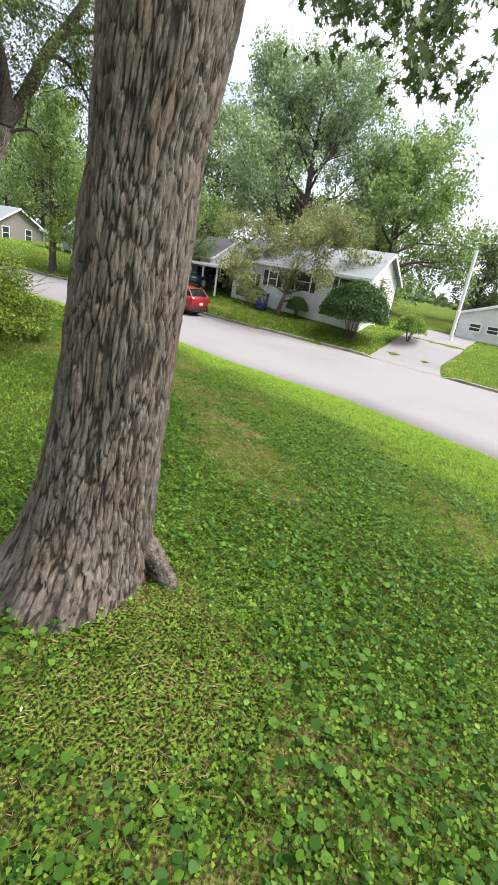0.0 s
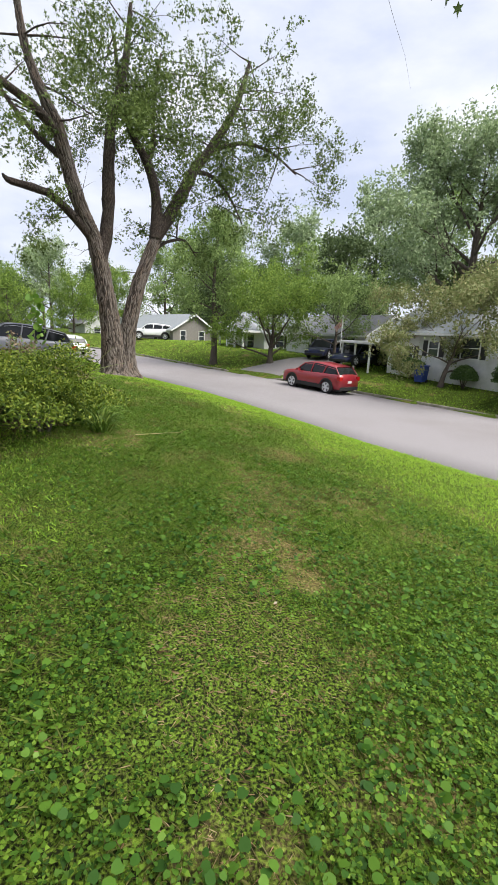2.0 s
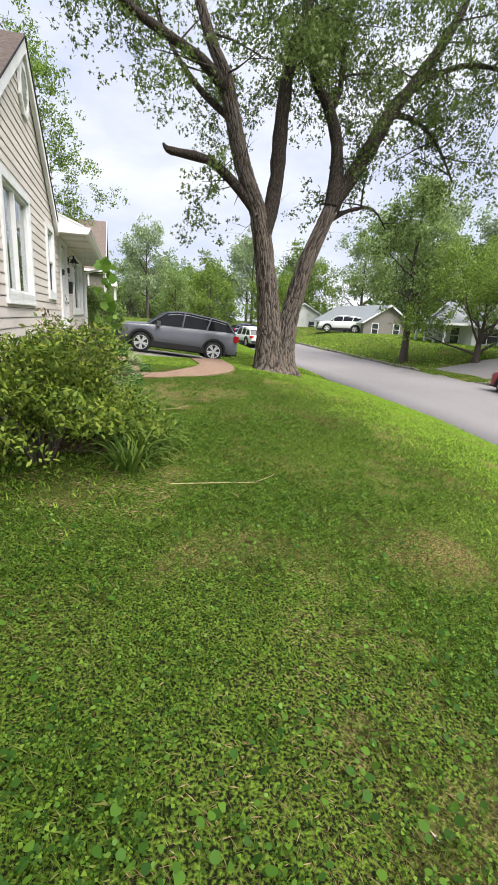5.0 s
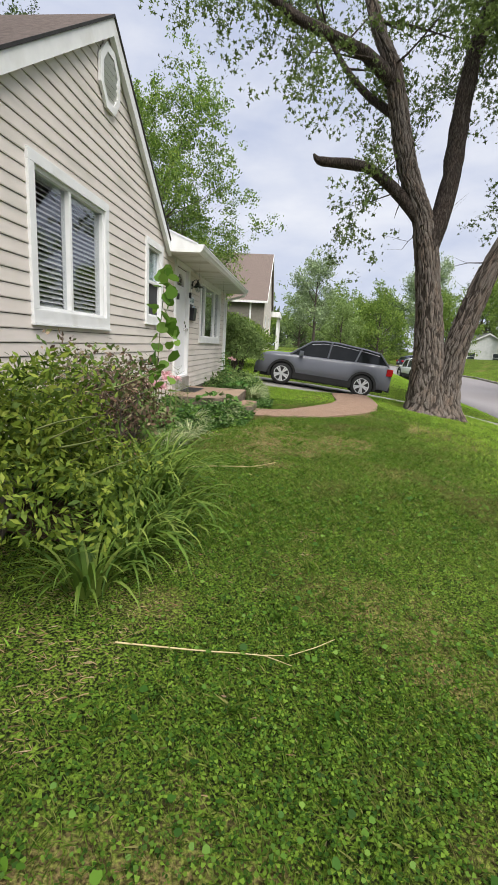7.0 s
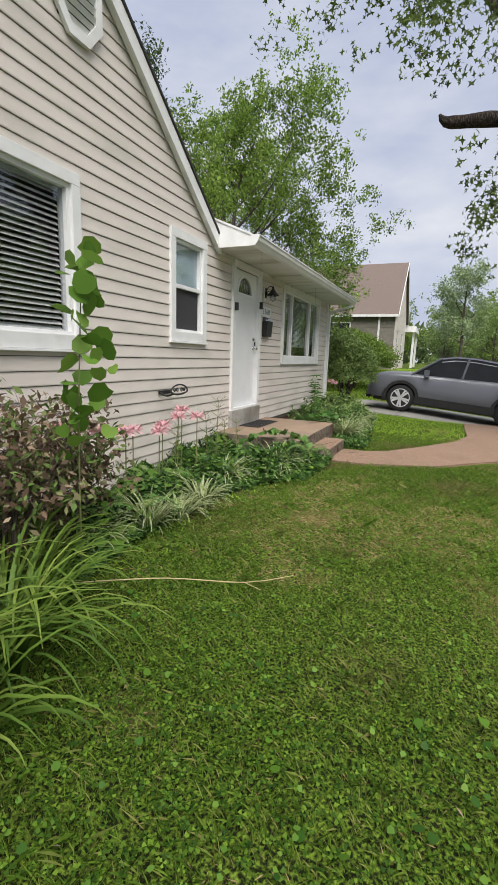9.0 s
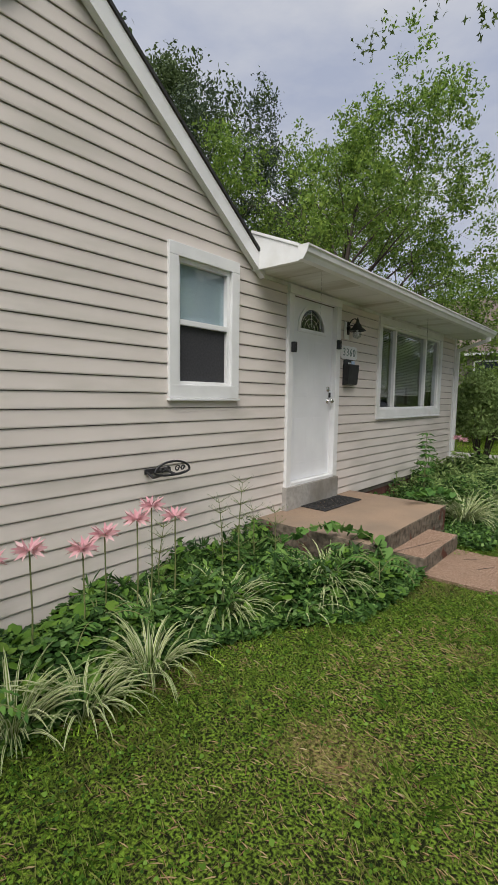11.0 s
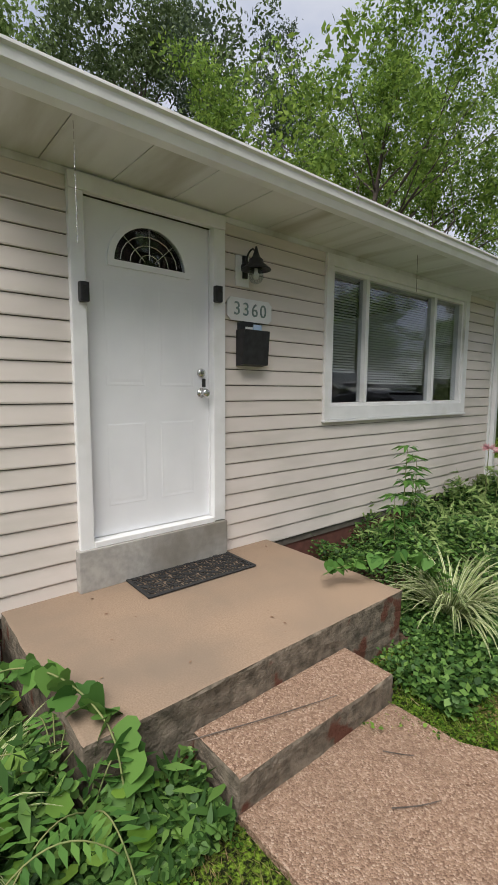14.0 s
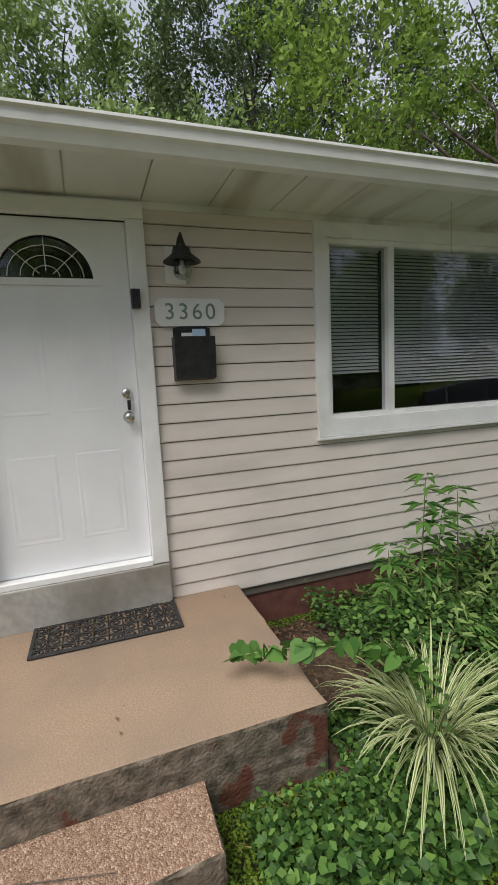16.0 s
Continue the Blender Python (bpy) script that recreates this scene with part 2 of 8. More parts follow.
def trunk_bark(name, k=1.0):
    """Bark of a thick trunk: flaky grey-brown plates, paler where worn, with furrow shade painted in by relief height.
    """
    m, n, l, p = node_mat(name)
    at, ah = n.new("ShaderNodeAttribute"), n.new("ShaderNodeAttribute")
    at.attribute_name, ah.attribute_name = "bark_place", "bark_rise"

    def nz(scale, detail, stretch):
        mp = n.new("ShaderNodeMapping")
        mp.inputs["Scale"].default_value = stretch
        l.new(at.outputs["Vector"], mp.inputs["Vector"])
        t = n.new("ShaderNodeTexNoise")
        t.inputs["Scale"].default_value, t.inputs["Detail"].default_value = scale, detail
        t.inputs["Roughness"].default_value = 0.65
        l.new(mp.outputs[0], t.inputs["Vector"])
        return t.outputs[0]

    def ramp(v, *stops):
        r = n.new("ShaderNodeValToRGB")
        e = r.color_ramp.elements
        e[0].position, e[0].color = stops[0][0], (*stops[0][1], 1)
        e[1].position, e[1].color = stops[-1][0], (*stops[-1][1], 1)
        for q, c in stops[1:-1]:
            e.new(q).color = (*c, 1)
        l.new(v, r.inputs[0])
        return r.outputs[0]

    def mix(f, a, b, kind="MIX"):
        x = n.new("ShaderNodeMix")
        x.data_type, x.blend_type = "RGBA", kind
        l.new(f, x.inputs["Factor"])
        l.new(a, x.inputs["A"])
        l.new(b, x.inputs["B"])
        return x.outputs["Result"]
    fine, streak, wide = nz(70, 8, (1, 1, 0.35)), nz(26, 6, (1, 1, 0.10)), nz(4.5, 4, (1, 1, 0.5))
    plate = ramp(fine, (0.3, (0.12 * k, 0.10 * k, 0.085 * k)), (0.5, (0.19 * k, 0.165 * k, 0.145 * k)), (0.72, (0.30 * k, 0.27 * k, 0.245 * k)))
    warm = ramp(fine, (0.3, (0.13 * k, 0.085 * k, 0.06 * k)), (0.7, (0.26 * k, 0.19 * k, 0.145 * k)))
    col = mix(ramp(wide, (0.45, (0, 0, 0)), (0.66, (0.75, 0.75, 0.75))), plate, warm)
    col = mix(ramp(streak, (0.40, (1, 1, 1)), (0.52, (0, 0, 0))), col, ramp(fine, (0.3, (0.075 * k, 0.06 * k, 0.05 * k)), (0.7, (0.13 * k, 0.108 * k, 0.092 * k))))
    # Cavity shade put into the colour: low relief turns the bark darker.
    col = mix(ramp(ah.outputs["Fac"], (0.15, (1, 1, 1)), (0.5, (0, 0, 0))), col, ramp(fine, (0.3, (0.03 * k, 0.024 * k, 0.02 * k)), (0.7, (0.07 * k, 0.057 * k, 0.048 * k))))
    l.new(col, p.inputs["Base Color"])
    p.inputs["Roughness"].default_value, p.inputs["Specular IOR Level"].default_value = 0.95, 0.12
    hs = n.new("ShaderNodeMath")
    hs.operation, hs.inputs[1].default_value = "MULTIPLY_ADD", 1.4
    l.new(streak, hs.inputs[0])
    l.new(fine, hs.inputs[2])
    b = n.new("ShaderNodeBump")
    b.inputs["Strength"].default_value, b.inputs["Distance"].default_value = 0.9, 0.016
    l.new(hs.outputs[0], b.inputs["Height"])
    l.new(b.outputs[0], p.inputs["Normal"])
    return m


M = {
    "soil": turf("lawn_turf"),
    "mulch": surf("bed_soil", (0.04, 0.028, 0.02), (0.11, 0.075, 0.05), 30, 0.95, 0.8, 50, 0.03, spec=0.1),
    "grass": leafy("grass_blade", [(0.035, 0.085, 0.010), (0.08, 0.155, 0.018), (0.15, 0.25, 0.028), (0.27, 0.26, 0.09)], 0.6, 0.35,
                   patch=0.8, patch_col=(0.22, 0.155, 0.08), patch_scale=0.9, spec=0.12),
    # Same grass as the near blades, the far lawn's lit look painted in.
    "grass_far": leafy("grass_blade_far_lit", [(0.20, 0.38, 0.03), (0.30, 0.50, 0.04), (0.39, 0.56, 0.06)], 0.6, 0.35,
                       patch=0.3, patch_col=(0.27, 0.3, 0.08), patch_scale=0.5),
    "clover": leafy("clover_leaf", [(0.02, 0.055, 0.008), (0.048, 0.11, 0.012), (0.092, 0.175, 0.018), (0.165, 0.27, 0.03)], 0.6, 0.3, spec=0.12),
    "clover_dark": leafy("dark_violet_leaf", [(0.025, 0.07, 0.010), (0.045, 0.115, 0.014), (0.10, 0.20, 0.02)], 0.55, 0.25, spec=0.15),
    "litter": leafy("dry_leaf", [(0.16, 0.10, 0.06), (0.26, 0.19, 0.12), (0.38, 0.33, 0.26)], 0.8, 0.1),
    "asphalt": surf("pale_worn_asphalt", (0.18, 0.168, 0.173), (0.255, 0.24, 0.245), 45, 0.9, 0.4, 160, 0.004,
                    stain=(0.19, 0.175, 0.175), stain_scale=0.25, stain_lo=0.5, stain_hi=0.8, spec=0.2),
    "kerb": surf("kerb_concrete", (0.16, 0.15, 0.12), (0.30, 0.28, 0.23), 8, 0.9, 0.5, 60, 0.006, stain=(0.08, 0.09, 0.05),
                 stain_scale=2, spec=0.2),
    "tan": surf("tan_stained_concrete", (0.215, 0.148, 0.10), (0.315, 0.228, 0.162), 130, 0.75, 0.35, 160, 0.002,
                stain=(0.19, 0.145, 0.108), stain_scale=1.6, stain_lo=0.42, stain_hi=0.75, spec=0.3),
    "aggregate": aggregate("exposed_aggregate"),
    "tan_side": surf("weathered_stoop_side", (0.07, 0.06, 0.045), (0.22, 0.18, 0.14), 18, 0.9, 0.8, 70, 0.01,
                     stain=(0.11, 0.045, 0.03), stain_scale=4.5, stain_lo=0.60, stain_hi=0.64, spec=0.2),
    "concrete": surf("old_concrete", (0.30, 0.29, 0.27), (0.42, 0.40, 0.37), 20, 0.9, 0.4, 120, 0.004, stain=(0.2, 0.18, 0.15), spec=0.2),
    "siding": surf("cream_vinyl", (0.62, 0.56, 0.515), (0.68, 0.62, 0.575), 3, 0.55, 0.15, 260, 0.001, stain=(0.54, 0.50, 0.45),
                   stain_scale=2.5, stretch=(1, 0.4, 2), spec=0.35),
    # Dark brown stands in for the shadow lines between siding courses.
    "gap_shade": surf("painted_gap_shadow", (0.10, 0.085, 0.07), (0.16, 0.14, 0.12), 8, 0.9, 0.0),
    "white": surf("white_paint", (0.72, 0.72, 0.72), (0.80, 0.80, 0.80), 5, 0.45, 0.1, 90, 0.001, stain=(0.62, 0.61, 0.58),
                  stain_scale=3, stain_lo=0.55, stain_hi=0.8),
    "soffit": surf("soffit_metal", (0.66, 0.66, 0.65), (0.74, 0.74, 0.73), 2.5, 0.6, 0.1, 30, 0.002, stain=(0.44, 0.42, 0.36),
                   stain_scale=1.8, stretch=(0.3, 1.6, 1)),
    "door": surf("door_paint", (0.74, 0.75, 0.77), (0.80, 0.81, 0.83), 3, 0.4, 0.05, 60, 0.001),
    "found": surf("oxide_foundation", (0.09, 0.035, 0.028), (0.15, 0.06, 0.045), 12, 0.9, 0.4, 70, 0.004),
    "black": surf("black_metal", (0.012, 0.012, 0.014), (0.03, 0.03, 0.032), 20, 0.45, 0.1, 200, 0.001),
    "rubber": surf("black_rubber", (0.012, 0.012, 0.013), (0.035, 0.034, 0.033), 30, 0.75, 0.3, 200, 0.002),
    "chrome": surf("brushed_metal", (0.55, 0.54, 0.52), (0.7, 0.69, 0.67), 30, 0.25, 0.05, 100, 0.001, metal=1.0),
    # Near-black stands in for the shade inside unlit rooms.
    "dark": surf("room_shade_black", (0.03, 0.03, 0.032), (0.05, 0.05, 0.055), 3, 0.9, 0.0),
    "screen": surf("insect_screen", (0.03, 0.03, 0.035), (0.05, 0.05, 0.055), 60, 0.7, 0.0),
    # Pale blue that imitates the sky mirrored in a window pane.
    "shade": surf("pale_sky_reflection", (0.50, 0.60, 0.62), (0.60, 0.69, 0.70), 3, 0.6, 0.0),
    "blind": surf("blind_slat", (0.62, 0.60, 0.56), (0.70, 0.68, 0.64), 8, 0.6, 0.0),
    "shingle": surf("brown_shingle", (0.09, 0.07, 0.062), (0.17, 0.135, 0.12), 18, 0.95, 0.6, 90, 0.006, rnd=0.25, spec=0.2),
    "shingle_grey": surf("grey_shingle", (0.16, 0.16, 0.165), (0.26, 0.26, 0.27), 14, 0.95, 0.5, 80, 0.006, spec=0.2),
    "grey_side": surf("grey_cladding", (0.20, 0.185, 0.17), (0.27, 0.25, 0.235), 6, 0.7, 0.1, 60, 0.002),
    "olive_side": surf("olive_cladding", (0.17, 0.155, 0.13), (0.23, 0.21, 0.18), 6, 0.7, 0.1, 60, 0.002),
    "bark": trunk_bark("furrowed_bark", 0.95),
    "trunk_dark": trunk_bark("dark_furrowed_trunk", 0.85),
    "root": surf("flaky_root_bark", (0.05, 0.04, 0.033), (0.21, 0.18, 0.155), 28, 0.95, 1.0, 70, 0.02, spec=0.1),
    "bark_dark": bark("dark_furrowed_bark", 0.55),
    "bark_far": surf("dark_bark", (0.06, 0.05, 0.043), (0.14, 0.115, 0.10), 14, 0.95, 0.8, 30, 0.03, stretch=(1, 1, 0.25), spec=0.1),
    "glass": glassy("window_glass", (0.82, 0.85, 0.87)),
    "car_glass": glassy("tinted_glass", (0.12, 0.14, 0.15)),
    "bin": surf("blue_plastic", (0.01, 0.03, 0.16), (0.015, 0.04, 0.2), 5, 0.5, 0.1, 80, 0.001),
    "digits": surf("grey_green_digits", (0.16, 0.22, 0.21), (0.22, 0.28, 0.27), 5, 0.6, 0.0),
    "paper": surf("paper", (0.7, 0.7, 0.68), (0.8, 0.8, 0.78), 5, 0.8, 0.0),
    "paper_blue": surf("blue_paper", (0.35, 0.5, 0.7), (0.5, 0.62, 0.78), 9, 0.8, 0.0),
    "straw": leafy("straw_blade", [(0.24, 0.17, 0.08), (0.36, 0.27, 0.14), (0.26, 0.14, 0.08), (0.42, 0.34, 0.2)], 0.7, 0.15),
    "twig": surf("dry_twig", (0.42, 0.33, 0.16), (0.55, 0.45, 0.25), 20, 0.8, 0.2, 100, 0.001),
    "stem": surf("green_stem", (0.12, 0.16, 0.05), (0.2, 0.2, 0.08), 20, 0.7, 0.0),
}
# ---- path of ground heights ----
XN = 10.6


def sm(a, b, v):
    t = np.clip((v - a) / (b - a), 0, 1)
    return t * t * (3 - 2 * t)


def street_z(y):
    return -1.5 + 0.037 * (np.clip(y, -60, 30) - 4)


def far_edge(y):
    return np.interp(y, [-60, -13, -5.3, 4, 10, 16, 24, 40, 70, 130], [23, 21.2, 21.2, 20.0, 19.0, 17.8, 17.0, 15.4, 11, -4])


def near_edge(y):
    return np.interp(y, [-60, -14, -9, -4, 2, 9, 14, 24, 40, 70, 130], [10, 9.6, 10.8, 10.5, 11.0, 10.7, 10.4, 9.9, 8.4, 4, -11])


def drive_mask(y):
    return sm(5.6, 6.5, y) * (1 - sm(9.9, 10.9, y))


def ground_z(x, y):
    """Height of the ground, for numbers or arrays."""
    x, y = np.asarray(x, float), np.asarray(y, float)
    zl = np.interp(y, [-40, -14, -11.5, -6.5, 4, 9, 22, 45], [-0.6, 0.0, 0.03, -0.11, -0.12, -0.1, 0.8, 0.9])
    zs = street_z(y)
    xe, xf = near_edge(y), far_edge(y)
    xs = np.interp(y, [-14, -9, -4, 4], [-3.0, -1.5, 2.5, 3.6])
    t = np.clip((x - xs) / (xe - xs), 0, 1) ** np.interp(y, [-14, -9, -4], [1.3, 1.4, 1.75])
    lawn = zl + (zs + 0.03 - zl) * t
    dr = np.interp(x, [-6, 0.8, 1.8, 4.5, 8, 10.6], [-0.02, -0.04, -0.10, -0.37, -0.85, -1.36])
    lawn = lawn + (dr - 0.03 - lawn) * drive_mask(y)
    u = x - xf
    far = zs + 0.12 + 1.0 * sm(0, 6.5, u) + 0.02 * np.clip(u - 6, 0, 30)
    dm = sm(-10.6, -10.0, y) * (1 - sm(-6.6, -6.0, y))
    far = far - dm * (0.11 * (u < 1.5) + 0.0)
    z = np.where(x < xe, lawn, np.where(x > xf, far, zs - 0.06))
    bumps = 0.012 * np.sin(x * 2.1 + 0.7 * y) * np.sin(y * 1.7 - 0.4 * x)
    return z + np.where((x > xe) & (x < xf), 0, bumps * (1 - drive_mask(y)))


def gz(x, y):
    return float(ground_z(x, y))


# ---- builders ----
def link_mesh(name, verts, faces, material, parent=None, smooth=False, mats=None):
    me = bpy.data.meshes.new(name)
    verts = np.asarray(verts, dtype=np.float32).reshape(-1, 3)
    if isinstance(faces, np.ndarray):
        k = faces.shape[1]
        me.vertices.add(len(verts))
        me.vertices.foreach_set("co", verts.ravel())
        me.loops.add(faces.size)
        me.loops.foreach_set("vertex_index", faces.astype(np.int32).ravel())
        me.polygons.add(len(faces))
        me.polygons.foreach_set("loop_start", np.arange(0, faces.size, k, dtype=np.int32))
        me.polygons.foreach_set("loop_total", np.full(len(faces), k, dtype=np.int32))
        me.update(calc_edges=True)
    else:
        me.from_pydata([tuple(map(float, v)) for v in verts], [], faces)
    for mm in (mats or [material]):
        me.materials.append(mm)
    if smooth:
        me.polygons.foreach_set("use_smooth", np.ones(len(me.polygons), dtype=bool))
    ob = new(name, me)
    ob.parent = parent
    return ob


def part(name, bm, material, parent=None, label="", smooth=False):
    me = bpy.data.meshes.new(name)
    bmesh.ops.recalc_face_normals(bm, faces=bm.faces)
    bm.to_mesh(me)
    bm.free()
    me.materials.append(material)
    if smooth:
        me.polygons.foreach_set("use_smooth", np.ones(len(me.polygons), dtype=bool))
    ob = new(name, me)
    ob.parent = parent
    if label:
        ob["label"] = label
    return ob


def thing(name, label, category, group="", at=(0, 0, 0), rz=0.0, kind=""):
    ob = new(name)
    ob.matrix_basis = pose(*at, 0, 0, rz)
    ob.empty_display_size = 0.2
    return tagged(ob, label, category, group, kind)


def box(bm, x0, x1, y0, y1, z0, z1, bevel=0.0, m=None):
    r = bmesh.ops.create_cube(bm, size=1.0)
    vs = r["verts"]
    bmesh.ops.scale(bm, vec=(x1 - x0, y1 - y0, z1 - z0), verts=vs)
    bmesh.ops.translate(bm, vec=((x0 + x1) / 2, (y0 + y1) / 2, (z0 + z1) / 2), verts=vs)
    if m is not None:
        bmesh.ops.transform(bm, matrix=m, verts=vs)
    if bevel:
        es = list({e for v in vs for e in v.link_edges})
        bmesh.ops.bevel(bm, geom=es, offset=bevel, segments=2, affect="EDGES", profile=0.7)
    return vs


def boxes(*rows, bevel=0.0):
    bm = bmesh.new()
    for r in rows:
        box(bm, *r, bevel=bevel)
    return bm


def prism(bm, pts, axis, a, b):
    """A solid from an outline of (u, v) points, pushed along axis 'x', 'y' or 'z' from a to b."""
    def at(u, v, w):
        return {"x": (w, u, v), "y": (u, w, v), "z": (u, v, w)}[axis]
    lo = [bm.verts.new(at(u, v, a)) for u, v in pts]
    hi = [bm.verts.new(at(u, v, b)) for u, v in pts]
    bm.faces.new(lo)
    bm.faces.new(hi[::-1])
    n = len(pts)
    for i in range(n):
        bm.faces.new((lo[i], lo[(i + 1) % n], hi[(i + 1) % n], hi[i]))


def lathe(bm, profile, axis="z", at=(0, 0, 0), n=20):
    """A turned solid from (radius, height) points."""
    rings = []
    for r, h in profile:
        ring = []
        for i in range(n):
            a = 2 * math.pi * i / n
            p = {"z": (r * math.cos(a), r * math.sin(a), h), "x": (h, r * math.cos(a), r * math.sin(a)),
                 "y": (r * math.cos(a), h, r * math.sin(a))}[axis]
            ring.append(bm.verts.new((p[0] + at[0], p[1] + at[1], p[2] + at[2])))
        rings.append(ring)
    for a, b in zip(rings, rings[1:]):
        for i in range(n):
            bm.faces.new((a[i], a[(i + 1) % n], b[(i + 1) % n], b[i]))
    bm.faces.new(rings[0])
    bm.faces.new(rings[-1][::-1])


def tube_arrays(pts, radii, n=8, rough=0.0, seed=0):
    """Vertices and quads of a tapered tube along pts."""
    pts = [Vector(p) for p in pts]
    rng = np.random.default_rng(seed)
    vs, fs = [], []
    side = None
    for i, p in enumerate(pts):
        d = (pts[min(i + 1, len(pts) - 1)] - pts[max(i - 1, 0)]).normalized()
        ref = Vector((0, 0, 1)) if abs(d.z) < 0.9 else Vector((1, 0, 0))
        if side is None:
            side = d.cross(ref).normalized()
        side = (side - d * side.dot(d)).normalized()
        up = d.cross(side)
        for k in range(n):
            a = 2 * math.pi * k / n
            r = radii[i] * (1 + rough * rng.normal())
            vs.append(tuple(p + side * (r * math.cos(a)) + up * (r * math.sin(a))))
    for i in range(len(pts) - 1):
        for k in range(n):
            fs.append((i * n + k, i * n + (k + 1) % n, (i + 1) * n + (k + 1) % n, (i + 1) * n + k))
    return vs, fs


def curve_pts(pts, radii, step=0.35):
    """Catmull-Rom refinement of a line of points and its radii."""
    P = [Vector(p) for p in pts]
    out, rad = [], []
    for i in range(len(P) - 1):
        p0, p1, p2, p3 = P[max(i - 1, 0)], P[i], P[i + 1], P[min(i + 2, len(P) - 1)]
        k = max(2, int((p2 - p1).length / step))
        for j in range(k):
            t = j / k
            out.append(0.5 * ((2 * p1) + (p2 - p0) * t + (2 * p0 - 5 * p1 + 4 * p2 - p3) * t * t + (3 * p1 - p0 - 3 * p2 + p3) * t ** 3))
            rad.append(radii[i] * (1 - t) + radii[i + 1] * t)
    out.append(P[-1])
    rad.append(radii[-1])
    return out, rad


class Sticks:
    """Gathers many tubes into one mesh."""
    def __init__(self):
        self.v, self.f = [], []

    def add(self, pts, radii, n=6, rough=0.0, seed=0):
        v, f = tube_arrays(pts, radii, n, rough, seed)
        o = len(self.v)
        self.v += v
        self.f += [tuple(i + o for i in q) for q in f]

    def link(self, name, material, parent):
        return link_mesh(name, self.v, np.array(self.f), material, parent, smooth=True)


DIAMOND = np.array([(0, -0.5, 0), (0.24, 0.0, 0.05), (0, 0.5, 0), (-0.24, 0.0, 0.05)])
LOBED = np.array([(0, -0.5, 0), (0.12, -0.22, 0.0), (0.42, -0.28, -.05), (0.22, 0.0, 0), (0.34, 0.22, -.03), (0.1, 0.16, 0.02),
                  (0, 0.55, -.05), (-0.1, 0.16, 0.02), (-0.34, 0.22, -.03), (-0.22, 0.0, 0), (-0.42, -0.28, -.05), (-0.12, -0.22, 0)])
MAPLE = np.array([(0, -0.5, 0), (0.10, -0.1, 0), (0.45, 0.0, -.05), (0.15, 0.12, 0.02), (0, 0.55, -.05), (-0.15, 0.12, 0.02), (-0.45, 0.0, -.05), (-0.10, -0.1, 0)])
ROUND = np.array([(0, -0.42, 0.0), (0.32, -0.46, 0.05), (0.5, -0.12, 0.10), (0.36, 0.3, 0.06), (0, 0.5, 0.0), (-0.36, 0.3, 0.06),
                  (-0.5, -0.12, 0.10), (-0.32, -0.46, 0.05)])


def leaves(name, pos, size, material, parent, seed=0, shape=DIAMOND, droop=0.3, flat=0.0, aspect=1.0):
    """Leaves at pos, turned at random; flat lays them level, droop hangs them."""
    rng = np.random.default_rng(seed)
    pos = np.asarray(pos, float)
    n = len(pos)
    s = (np.asarray(size) if np.ndim(size) else size * rng.uniform(0.65, 1.3, n)).reshape(n, 1, 1)
    d = rng.normal(size=(n, 3))
    d[:, 2] = d[:, 2] * (1 - flat) - droop
    d /= np.linalg.norm(d, axis=1, keepdims=True)
    r = rng.normal(size=(n, 3))
    if flat:
        r[:, 2] *= (1 - flat)
    e = np.cross(d, np.array([0, 0, 1.0]) + (1 - flat) * r * 0.9)
    e /= np.linalg.norm(e, axis=1, keepdims=True) + 1e-9
    u = np.cross(e, d)
    sh = shape * np.array([aspect, 1, 1])
    v = pos[:, None, :] + s * (sh[None, :, 0:1] * e[:, None, :] + sh[None, :, 1:2] * d[:, None, :] + sh[None, :, 2:3] * u[:, None, :])
    k = len(shape)
    f = np.arange(n * k).reshape(n, k)
    return link_mesh(name, v.reshape(-1, 3), f, material, parent)


def trefoils(name, pos, size, material, parent, seed=0, tilt=0.35):
    """Three-parted leaves of clover, each leaflet a notched quad, lying nearly level."""
    rng = np.random.default_rng(seed)
    pos = np.asarray(pos, float)
    n = len(pos)
    a0 = rng.uniform(0, 2 * np.pi, n)
    nrm = np.stack([rng.normal(size=n) * tilt, rng.normal(size=n) * tilt, np.ones(n)], 1)
    nrm /= np.linalg.norm(nrm, axis=1, keepdims=True)
    ex = np.cross(nrm, np.stack([np.cos(a0), np.sin(a0), np.zeros(n)], 1))
    ex /= np.linalg.norm(ex, axis=1, keepdims=True)
    ey = np.cross(nrm, ex)
    size = np.asarray(size).reshape(n, 1)
    out = []
    for k in range(3):
        a = k * 2.094 + rng.normal(size=(n, 1)) * 0.15
        d, s = ex * np.cos(a) + ey * np.sin(a), ey * np.cos(a) - ex * np.sin(a)
        up = nrm * 0.10
        out.append(np.stack([pos + d * size * 0.04, pos + (d * 0.62 + s * 0.34 + up) * size, pos + (d * 0.80 - up * 0.6) * size, pos + (d * 0.62 - s * 0.34 + up) * size], 1))
    v = np.concatenate([o.reshape(-1, 3) for o in out])
    return link_mesh(name, v, np.arange(len(v)).reshape(-1, 4), material, parent)


